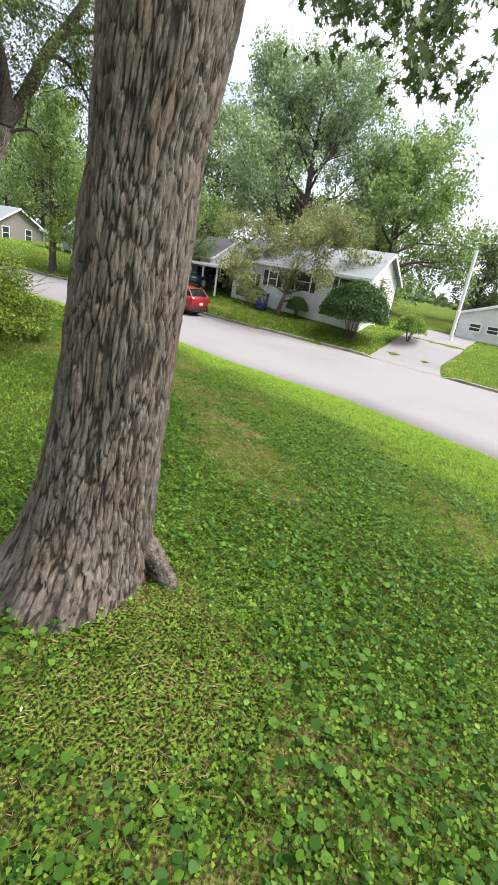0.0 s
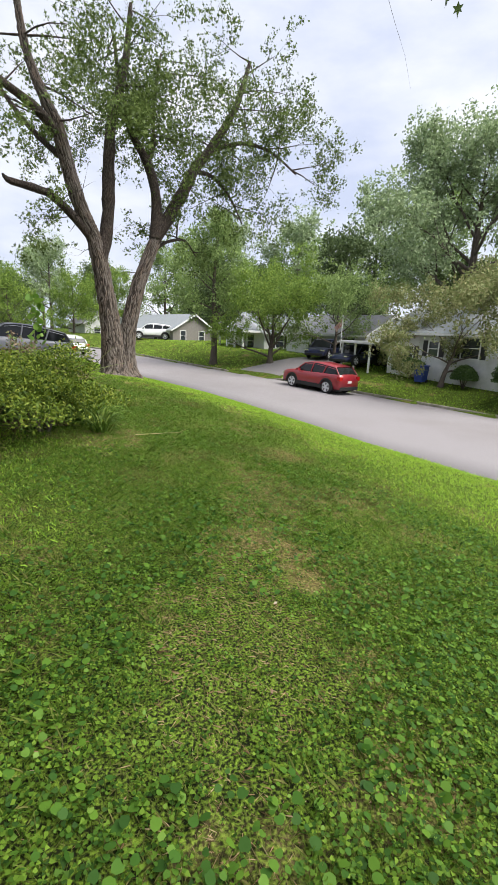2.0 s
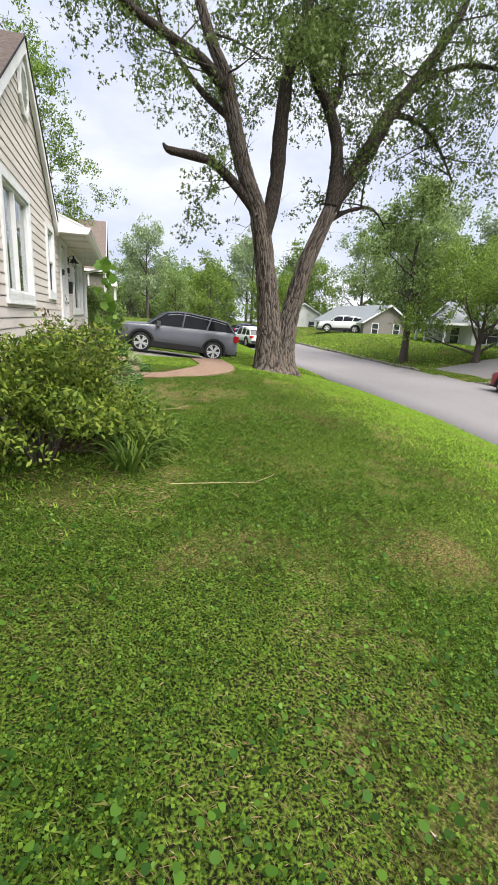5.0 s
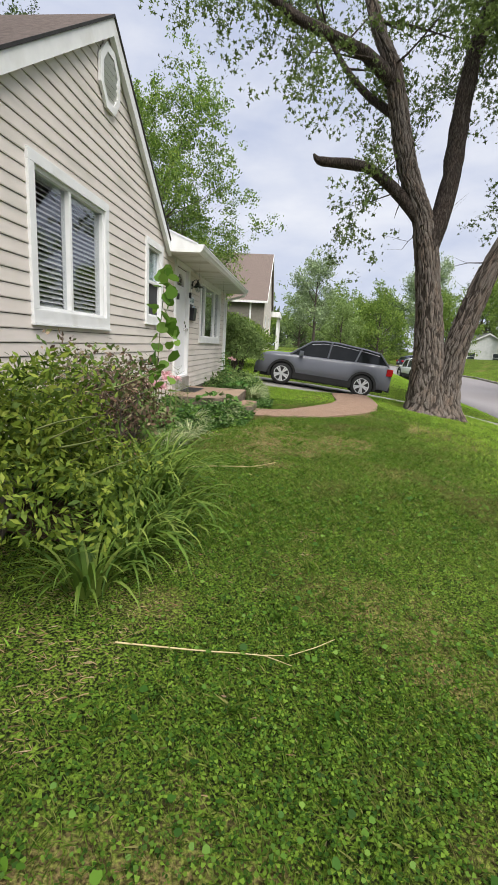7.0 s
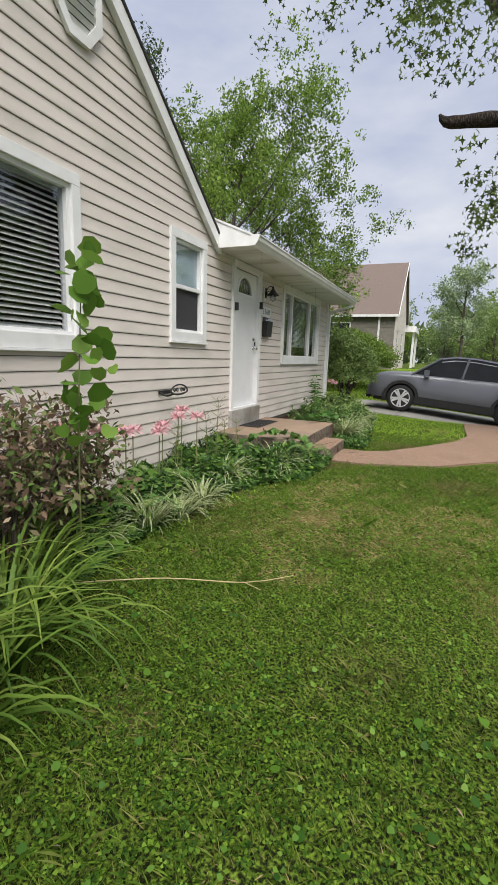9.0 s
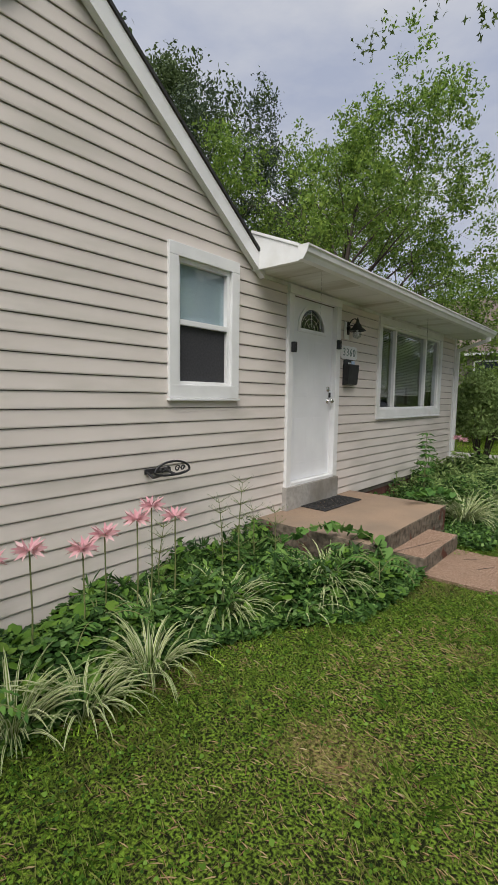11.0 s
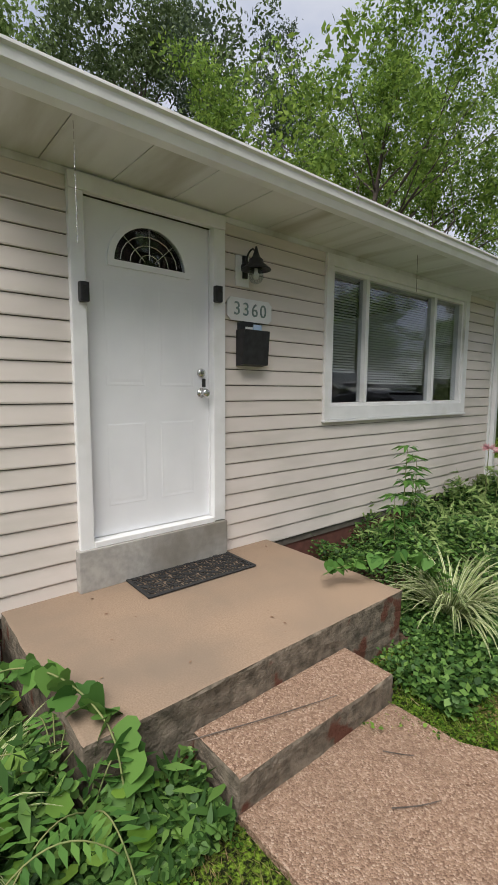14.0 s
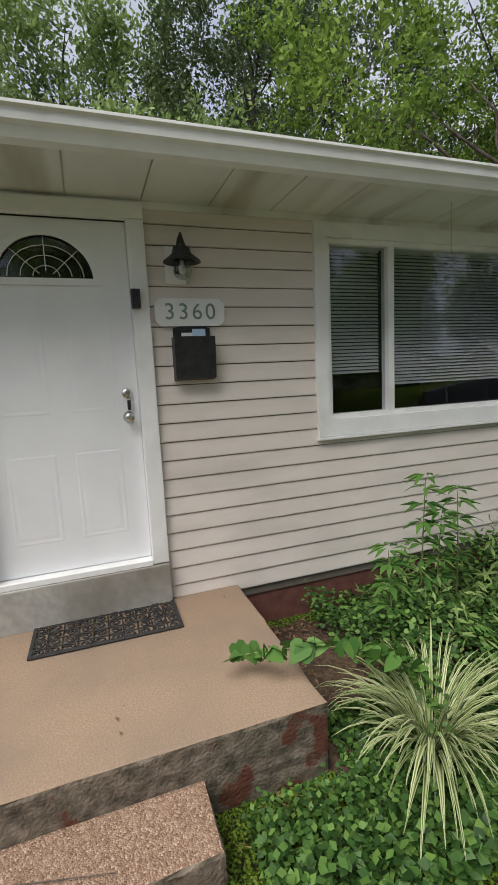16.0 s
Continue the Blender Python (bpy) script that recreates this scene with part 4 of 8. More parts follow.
dm, dw = (dy0 + dy1) / 2, dy1 - dy0
FR, FZ = 0.262, 2.215
bm = bmesh.new()
arc = [(dm + FR * math.cos(math.pi * i / 16), FZ + FR * 0.95 * math.sin(math.pi * i / 16)) for i in range(17)]
prism(bm, [(dy0, dz0), (dy1, dz0), (dy1, FZ), (dy0, FZ)], "x", -0.06, -0.018)
for a, b in zip(arc, arc[1:]):
    prism(bm, [(a[0], a[1]), (a[0], dz1), (b[0], dz1), (b[0], b[1])], "x", -0.06, -0.018)
prism(bm, [(arc[0][0], FZ), (dy1, FZ), (dy1, dz1), (arc[0][0], dz1)], "x", -0.06, -0.018)
prism(bm, [(dy0, FZ), (arc[-1][0], FZ), (arc[-1][0], dz1), (dy0, dz1)], "x", -0.06, -0.018)
slab = part("door_slab", bm, M["door"], door)


def raised(y0, y1, z0, z1):
    bm = bmesh.new()
    d = 0.028
    o = [(-0.0185, y0, z0), (-0.0185, y1, z0), (-0.0185, y1, z1), (-0.0185, y0, z1)]
    m1 = [(-0.0165, y0 + 0.012, z0 + 0.012), (-0.0165, y1 - 0.012, z0 + 0.012), (-0.0165, y1 - 0.012, z1 - 0.012), (-0.0165, y0 + 0.012, z1 - 0.012)]
    m2 = [(-0.0178, y0 + d, z0 + d), (-0.0178, y1 - d, z0 + d), (-0.0165, y1 - d, z1 - d), (-0.0165, y0 + d, z1 - d)]
    m3 = [(-0.0162, y0 + d + .02, z0 + d + .02), (-0.0162, y1 - d - .02, z0 + d + .02), (-0.0162, y1 - d - .02, z1 - d - .02), (-0.0162, y0 + d + .02, z1 - d - .02)]
    R = [[bm.verts.new(p) for p in q] for q in (o, m1, m2, m3)]
    for a, b in zip(R, R[1:]):
        for i in range(4):
            bm.faces.new((a[i], a[(i + 1) % 4], b[(i + 1) % 4], b[i]))
    bm.faces.new(R[-1])
    part("door_panel", bm, M["door"], door)


for a, b in ((dy0 + 0.12, dm - 0.05), (dm + 0.05, dy1 - 0.12)):
    raised(a, b, 0.70, 1.23)
    raised(a, b, 1.46, 2.10)
bm = bmesh.new()
for i in range(16):
    a, b = math.pi * i / 16, math.pi * (i + 1) / 16
    q = [(dm + r * math.cos(t), FZ + r * 0.95 * math.sin(t)) for r, t in ((FR - 0.012, a), (FR + 0.03, a), (FR + 0.03, b), (FR - 0.012, b))]
    prism(bm, q, "x", -0.0175, -0.006)
box(bm, -0.0175, -0.005, dm - FR - 0.03, dm + FR + 0.03, FZ - 0.03, FZ + 0.008)
part("fan_frame", bm, M["door"], door)
bm = bmesh.new()
prism(bm, [(dm - FR, FZ)] + [(dm + FR * math.cos(math.pi * (1 - i / 16)), FZ + FR * 0.95 * math.sin(math.pi * (1 - i / 16))) for i in range(1, 17)], "x", -0.042, -0.036)
part("fan_pane", bm, M["glass"], door).visible_shadow = False
st = Sticks()
for k in range(3):
    rr = 0.07 + 0.065 * k
    st.add([(-0.03, dm + rr * math.cos(math.pi * i / 10), FZ + 0.02 + rr * 0.85 * math.sin(math.pi * i / 10)) for i in range(11)], [0.0035] * 11, 5)
for t in (0.25, 0.5, 0.75):
    st.add([(-0.03, dm + 0.05 * math.cos(math.pi * t), FZ + 0.05 * math.sin(math.pi * t)), (-0.03, dm + 0.25 * math.cos(math.pi * t), FZ + 0.235 * math.sin(math.pi * t))], [0.0035] * 2, 5)
st.link("fan_leading", M["chrome"], door)
# Near-black sheet in place of the unlit hall.
tagged(part("hall_back", boxes((-1.2, -1.15, -0.4, 1.45, 0.43, WT)), M["dark"]), "hall wall behind the door, near-black as painted shade", "wall", kind="structure")
bm = bmesh.new()
lathe(bm, [(0.034, -0.018), (0.034, -0.010), (0.014, -0.006), (0.014, 0.022), (0.026, 0.028), (0.031, 0.045), (0.024, 0.06), (0.008, 0.064)], "x", (0, dy1 - 0.065, 1.42))
part("door_knob", bm, M["chrome"], door, "chrome door knob", True)
bm = bmesh.new()
lathe(bm, [(0.032, -0.018), (0.032, -0.008), (0.026, 0.002), (0.012, 0.004)], "x", (0, dy1 - 0.065, 1.56))
part("deadbolt", bm, M["chrome"], door, "chrome deadbolt", True)
bm = bmesh.new()
box(bm, 0.0, 0.02, dy1 - 0.07, dy1 - 0.05, 1.46, 1.52, 0.004)
part("lock_guard", bm, M["black"], door)
tagged(part("threshold", boxes((-0.12, 0.075, DR[0] - 0.02, DR[1], 0.22, DR[2] - 0.012), bevel=0.008), M["concrete"]),
       "grey painted concrete block under the door", "threshold", kind="structure")
part("door_sill", boxes((-0.11, 0.058, DR[0] + 0.086, DR[1] - 0.101, DR[2] - 0.01, DR[2] + 0.025), bevel=0.004), M["white"], door)
for nm, yy, zz in (("sensor_box", 0.062, 1.99), ("sensor_box", 1.0, 2.10)):
    ob = thing(nm, "small black sensor box clipped to the white door frame", "sensor", "sensors on the door frame", (0.05, yy, zz))
    part("case", boxes((0.0, 0.045, -0.026, 0.026, -0.055, 0.055), bevel=0.008), M["black"], ob)
    part("lens", boxes((0.045, 0.048, -0.012, 0.012, 0.008, 0.032), bevel=0.001), M["rubber"], ob)

# ---- stoop and step ----
def worn_block(name, x0, x1, y0, y1, z0, z1, lab, seed, top="tan"):
    bm = bmesh.new()
    box(bm, x0, x1, y0, y1, z0, z1, 0.018)
    bmesh.ops.subdivide_edges(bm, edges=[e for e in bm.edges if e.calc_length() > 0.3], cuts=14, use_grid_fill=True)
    for v in bm.verts:
        d = noise.noise(v.co * 5 + Vector((seed, 0, 0)))
        d2 = noise.noise(v.co * 22 + Vector((seed, 9, 0)))
        k = 0.006 * d + 0.003 * d2
        k += 0.006 * noise.noise(v.co * 60)
        v.co += Vector((k if v.co.x > x1 - 0.05 else 0, k if abs(v.co.y - (y0 + y1) / 2) > (y1 - y0) / 2 - 0.05 else 0, 0.3 * k if v.co.z > z1 - 0.02 else 0))
    ob = part(name, bm, M[top])
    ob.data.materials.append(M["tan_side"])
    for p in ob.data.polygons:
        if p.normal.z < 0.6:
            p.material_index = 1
    return tagged(ob, lab, "steps", kind="structure")


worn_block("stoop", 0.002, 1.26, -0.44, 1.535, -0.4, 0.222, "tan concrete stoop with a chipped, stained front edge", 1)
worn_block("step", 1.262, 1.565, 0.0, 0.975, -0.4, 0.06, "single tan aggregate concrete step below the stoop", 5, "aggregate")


# ---- trees ----
def bark_trunk(name, rings, material, parent, n=150, step=0.014, depth=0.035, seed=0, plates=14.0, lobes=()):
    """A thick trunk with real furrowed bark. rings: (x, y, z, radius) up the trunk; lobes: (angle, strength) root flares."""
    P, R = curve_pts([r[:3] for r in rings], [r[3] for r in rings], step)
    m = len(P)
    V, C, H = np.zeros((m, n, 3)), np.zeros((m, n, 3)), np.zeros((m, n))
    R0, run = float(np.mean(R[:m // 2])), 0.0
    ang = np.linspace(0, 2 * np.pi, n, endpoint=False)
    z0 = rings[0][2]
    for i in range(m):
        z = P[i].z
        lift = z - z0
        run += (P[i] - P[i - 1]).length * (1 + 0.9 * math.exp(-lift / 0.2)) if i else 0.0
        for k in range(n):
            a = ang[k]
            c, s = math.cos(a), math.sin(a)
            r = R[i]
            fl = 0.0
            for la, ls in lobes:
                w = math.cos(a - la)
                if w > 0:
                    fl += ls * w ** 6
            r += fl * math.exp(-lift / 0.33)
            p = Vector((c * R0 * plates, s * R0 * plates, run * plates * 0.17 + seed * 7))
            wv = noise.noise_vector(Vector((c * R0 * 5, s * R0 * 5, run * 2.2 + seed)))
            p += wv * 0.9
            w2 = noise.noise_vector(p * 2.3)
            p += w2 * 0.28
            dist = noise.voronoi(p)[0]
            gap = min(1.0, (dist[1] - dist[0]) / 0.24)
            f = noise.noise(Vector((c * R0 * 45, s * R0 * 45, run * 11)))
            flake = noise.noise(Vector((c * R0 * 17, s * R0 * 17, run * 6 + 9)))
            lump = noise.noise(Vector((c * 1.5, s * 1.5, z * 1.3 + seed)))
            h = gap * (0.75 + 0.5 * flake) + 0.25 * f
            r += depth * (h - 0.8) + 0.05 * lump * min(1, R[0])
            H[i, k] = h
            C[i, k] = (c * R0, s * R0, run)
            V[i, k] = (P[i].x + c * r, P[i].y + s * r, P[i].z)
    ids = np.arange(m * n).reshape(m, n)
    nx = np.roll(ids, -1, axis=1)
    F = np.stack([ids[:-1], nx[:-1], nx[1:], ids[1:]], -1).reshape(-1, 4)
    ob = link_mesh(name, V.reshape(-1, 3), F, material, parent, smooth=False)
    ob.data.attributes.new("bark_place", "FLOAT_VECTOR", "POINT").data.foreach_set("vector", C.ravel().astype(np.float32))
    # Relief height, read by the bark colour to paint furrow shade.
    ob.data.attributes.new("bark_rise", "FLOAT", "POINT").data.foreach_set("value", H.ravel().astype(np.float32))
    return ob


def branch_out(sticks, rng, start, direction, length, radius, depth, tips, n=6, gravity=0.0, wander=0.35, kids=3, keep=0.25):
    """A limb that wanders and forks; its outer points are gathered in tips."""
    p, d = Vector(start), Vector(direction).normalized()
    steps = max(3, int(length / 0.6))
    pts, rad = [p.copy()], [radius]
    for i in range(steps):
        d = (d + Vector((rng.uniform(-1, 1), rng.uniform(-1, 1), rng.uniform(-1, 1) + gravity)) * wander * 0.35).normalized()
        p = p + d * (length / steps)
        pts.append(p.copy())
        rad.append(radius * (1 - (i + 1) / steps * 0.75))
        if depth > 0 and i > steps * keep and rng.random() < kids / steps * 1.6:
            side = Vector((rng.uniform(-1, 1), rng.uniform(-1, 1), rng.uniform(-0.3, 0.8))).normalized()
            branch_out(sticks, rng, p, (d + side * 0.9), length * rng.uniform(0.4, 0.65), rad[-1] * 0.6, depth - 1, tips, max(4, n - 1), gravity, wander, kids, keep)
        if depth <= 1 and i >= steps * 0.4:
            tips.append((p.copy(), d.copy()))
    sticks.add(pts, rad, n)
    return pts


def scatter(tips, rng, n, spread, hang=0.0):
    """n places round the tips."""
    t = np.array([tuple(a[0]) for a in tips])
    i = rng.integers(0, len(t), n)
    o = rng.normal(size=(n, 3)) * spread
    o[:, 2] -= np.abs(rng.normal(size=n)) * hang
    return t[i] + o


def bunches(tips, rng, n, spread, hang, per=14, tight=0.11):
    """n leaf places gathered in small drooping bunches round the tips."""
    c = scatter(tips, rng, max(1, n // per), spread, hang)
    i = rng.integers(0, len(c), n)
    o = rng.normal(size=(n, 3)) * tight
    o[:, 2] = o[:, 2] * 0.8 - np.abs(rng.normal(size=n)) * tight * 0.7
    return c[i] + o


def tree(name, label, x, y, h, cr, cz, tr, mat_l, n_leaf, size, seed, limbs=9, spread=0.45, group="", z=None, cat="tree", lean=(0, 0), flat=1.0,
         droop=0.3, bark="bark_far", aspect=1.0, kids=4, gravity=0.15, clumps=330):
    """A whole tree: tapered trunk, forking limbs and a ragged crown. h: height; cr: crown radius; cz: where the limbs begin."""
    z = gz(x, y) if z is None else z
    t = thing(name, label, cat, group, (x, y, z - 0.05))
    rr = random.Random(seed)
    rng = np.random.default_rng(seed)
    st = Sticks()
    tips = []
    top = Vector((lean[0], lean[1], h * 0.86))
    tp = [Vector((0, 0, 0)), Vector((lean[0] * 0.2, lean[1] * 0.2, h * 0.25)), Vector((lean[0] * 0.6 + rr.uniform(-.2, .2), lean[1] * 0.6, h * 0.55)), top]
    pts, rad = curve_pts(tp, [tr, tr * 0.75, tr * 0.45, tr * 0.1], 0.6)
    rad[0] *= 1.35
    st.add(pts, rad, 10, 0.05, seed)
    for i in range(limbs):
        f = (i + 0.5) / limbs
        hz = cz + (h * 0.84 - cz) * f
        k = min(len(pts) - 2, int(hz / (h * 0.86) * (len(pts) - 1)))
        a = i * 2.4 + rr.uniform(-0.4, 0.4)
        prof = math.sin(math.pi * min(1, 0.25 + 0.68 * f)) * flat + (1 - flat)
        L = cr * (0.30 + 0.50 * prof) * rr.uniform(0.75, 1.15)
        d = Vector((math.cos(a), math.sin(a), 0.35 + 0.9 * f))
        branch_out(st, rr, pts[k], d, L, max(0.02, rad[k] * 0.55), 2, tips, 6, gravity, 0.5, kids)
    branch_out(st, rr, pts[-3], Vector((0.1, 0, 1)), h * 0.16, rad[-3] * 0.7, 1, tips, 5, 0.3, 0.5, kids)
    st.link("trunk", M[bark], t)
    pick = rng.permutation(len(tips))[:clumps]
    tips = [tips[i] for i in pick]
    pos = bunches(tips, rng, n_leaf, spread * 0.95, spread * 0.4, 26, 0.75 * size + 0.07 * spread)
    leaves("crown", pos, size, mat_l, t, seed, DIAMOND, droop, aspect=aspect)
    return t


F = {
    "mid": leafy("green_foliage", [(0.13, 0.19, 0.06), (0.23, 0.33, 0.11), (0.33, 0.43, 0.16)], 0.6, 0.35, spec=0.15),
    "blue": leafy("grey_green_foliage", [(0.16, 0.22, 0.11), (0.28, 0.37, 0.19), (0.42, 0.50, 0.30)], 0.6, 0.3, spec=0.2),
    "bright": leafy("yellow_green_foliage", [(0.10, 0.16, 0.035), (0.18, 0.28, 0.055), (0.28, 0.38, 0.08)], 0.6, 0.4, spec=0.15),
    "dark": leafy("dark_green_foliage", [(0.055, 0.085, 0.035), (0.09, 0.13, 0.05), (0.14, 0.19, 0.08)], 0.6, 0.25, spec=0.15),
    "cedar": leafy("cedar_foliage", [(0.05, 0.075, 0.045), (0.085, 0.12, 0.075), (0.13, 0.17, 0.11)], 0.6, 0.2, spec=0.15),
    "locust": leafy("locust_foliage", [(0.07, 0.12, 0.025), (0.16, 0.27, 0.05), (0.30, 0.42, 0.08)], 0.6, 0.4, spec=0.15),
    "rust": leafy("rusty_green_foliage", [(0.14, 0.18, 0.06), (0.22, 0.25, 0.10), (0.30, 0.28, 0.14)], 0.6, 0.3, spec=0.15),
    "maple": leafy("maple_foliage", [(0.055, 0.085, 0.022), (0.10, 0.15, 0.035), (0.18, 0.24, 0.07)], 0.55, 0.35, spec=0.2),
    "hedge": leafy("hedge_foliage", [(0.035, 0.07, 0.02), (0.06, 0.11, 0.03), (0.10, 0.17, 0.05)], 0.5, 0.15, spec=0.2),
    "azalea": leafy("shrub_foliage", [(0.045, 0.08, 0.015), (0.09, 0.14, 0.02), (0.17, 0.24, 0.03), (0.26, 0.30, 0.05)], 0.55, 0.3, spec=0.15),
    "strap": leafy("strap_leaf", [(0.06, 0.12, 0.02), (0.12, 0.20, 0.03), (0.22, 0.29, 0.06)], 0.5, 0.3, spec=0.2),
    "cream": leafy("cream_edged_leaf", [(0.30, 0.34, 0.17), (0.50, 0.53, 0.31), (0.62, 0.63, 0.42)], 0.5, 0.3),
    "bed": leafy("bed_leaf", [(0.02, 0.055, 0.012), (0.042, 0.10, 0.022), (0.08, 0.165, 0.035), (0.15, 0.26, 0.06)], 0.5, 0.25, spec=0.25),
    "lime": leafy("lime_leaf", [(0.09, 0.19, 0.025), (0.13, 0.25, 0.035), (0.18, 0.30, 0.05)], 0.5, 0.35, spec=0.2),
    "heart": leafy("broad_vine_leaf", [(0.05, 0.13, 0.03), (0.085, 0.19, 0.04), (0.13, 0.25, 0.055)], 0.5, 0.3, spec=0.2),
    "pink": leafy("pink_petal", [(0.65, 0.30, 0.35), (0.75, 0.45, 0.48), (0.8, 0.58, 0.58)], 0.5, 0.35),
    "wither": leafy("withering_leaf", [(0.07, 0.045, 0.03), (0.15, 0.095, 0.06), (0.27, 0.20, 0.13), (0.13, 0.20, 0.05), (0.09, 0.16, 0.03)], 0.7, 0.15),
    "brown": leafy("withered_leaf", [(0.10, 0.05, 0.03), (0.17, 0.09, 0.055), (0.24, 0.16, 0.10)], 0.7, 0.15),
}

# the near tree
near = thing("near_tree", "old maple with a thick trunk of deeply furrowed grey-brown bark", "tree", at=(0, 0, 0))
NA = (-2.25, -11.84)
zb = gz(*NA) - 0.12
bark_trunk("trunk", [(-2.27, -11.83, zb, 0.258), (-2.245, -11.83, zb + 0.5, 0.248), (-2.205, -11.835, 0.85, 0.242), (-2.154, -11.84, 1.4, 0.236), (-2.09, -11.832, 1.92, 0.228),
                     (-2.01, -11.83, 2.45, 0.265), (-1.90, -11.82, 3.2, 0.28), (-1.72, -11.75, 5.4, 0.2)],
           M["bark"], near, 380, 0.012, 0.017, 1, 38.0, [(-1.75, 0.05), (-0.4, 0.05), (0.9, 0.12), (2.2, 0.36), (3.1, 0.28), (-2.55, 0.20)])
rr, rng = random.Random(4), np.random.default_rng(4)
st, tips, tips2 = Sticks(), [], []
for a, L, zz in ((-0.9, 5.0, 4.6), (0.1, 5.5, 4.3), (0.9, 4.6, 5.0), (2.0, 4.0, 4.6), (3.4, 4.0, 5.2), (4.4, 4.0, 4.8)):
    branch_out(st, rr, (NA[0] + 0.22, NA[1], zb + zz), (math.cos(a), math.sin(a), 0.35), L, 0.10, 2, tips, 7, -0.12, 0.5, 5)
branch_out(st, rr, (NA[0] + 0.3, NA[1], zb + 5.3), (0.1, 0, 1), 4, 0.15, 2, tips, 7, 0.1, 0.5, 5)
for hx, hy, hz in ((0.70, -11.93, 3.55), (1.1, -11.4, 3.9), (1.7, -10.6, 4.4), (2.6, -10.4, 4.7), (0.2, -12.5, 3.5), (1.9, -12.0, 4.0), (0.9, -10.6, 4.5), (2.4, -11.4, 4.3)):
    branch_out(st, rr, (hx * 0.3 + NA[0] * 0.7, hy * 0.3 + NA[1] * 0.7, 4.9), Vector((hx - NA[0], hy - NA[1], (hz - 4.6) * 1.2)), (Vector((hx, hy, hz)) - Vector((NA[0], NA[1], 4.8))).length * 0.75, 0.03, 0, [], 5, 0.0, 0.2, 1)
    for q in range(3):
        tips2.append((Vector((hx + rr.uniform(-.3, .3), hy + rr.uniform(-.3, .3), hz + rr.uniform(-.1, .25))), Vector((0, 0, 1))))
st.link("limb", M["bark_far"], near)
st = Sticks()
st.add(*curve_pts([(-2.17, -11.92, 0.24), (-2.12, -12.06, 0.15), (-2.10, -12.14, 0.05), (-2.08, -12.22, -0.05)], [0.07, 0.06, 0.05, 0.03], 0.02), 26, 0.14, 5)
st.link("root", M["root"], near)
leaves("leaf_spray", bunches(tips2, rng, 1500, 0.10, 0.26, 9, 0.055), 0.11, F["dark"], near, 14, LOBED, 0.9, aspect=0.85)
tips = [q for q in tips if q[0].z > 4.2 + 0.45 * max(0, q[0].x + 0.8)]
leaves("crown", bunches(tips, rng, 9000, 0.24, 0.4, 12, 0.10), 0.13, F["maple"], near, 4, LOBED, 0.9)

# the big two-stemmed tree
big = thing("big_tree", "large old tree with two thick stems and an airy crown", "tree", at=(0, 0, 0))
BT = (5.75, 3.95)
bz = gz(*BT) - 0.15
LS = [(5.75, 3.9, bz, 0.50), (5.70, 3.9, 0.7, 0.42), (5.62, 3.9, 1.5, 0.36), (5.45, 3.9, 2.74, 0.32), (5.12, 3.9, 4.3, 0.27), (4.63, 3.95, 5.44, 0.25),
      (4.24, 4.0, 6.8, 0.23), (4.0, 4.0, 7.7, 0.20), (3.54, 4.1, 8.63, 0.16), (3.2, 4.2, 9.8, 0.12), (3.0, 4.2, 11.5, 0.07)]
RS = [(6.15, 3.95, bz, 0.45), (6.2, 3.95, 0.8, 0.36), (6.40, 3.9, 1.8, 0.30), (6.79, 3.9, 3.18, 0.27), (7.47, 3.9, 4.85, 0.22)]
bark_trunk("trunk", LS, M["trunk_dark"], big, 170, 0.035, 0.045, 2, 10.0, [(-2.4, 0.35), (-1.2, 0.3), (2.4, 0.2)])
bark_trunk("trunk", RS, M["trunk_dark"], big, 170, 0.035, 0.045, 3, 10.0, [(-0.7, 0.35), (-1.8, 0.22), (0.8, 0.3)])
rr, rng = random.Random(11), np.random.default_rng(11)
st, tips = Sticks(), []
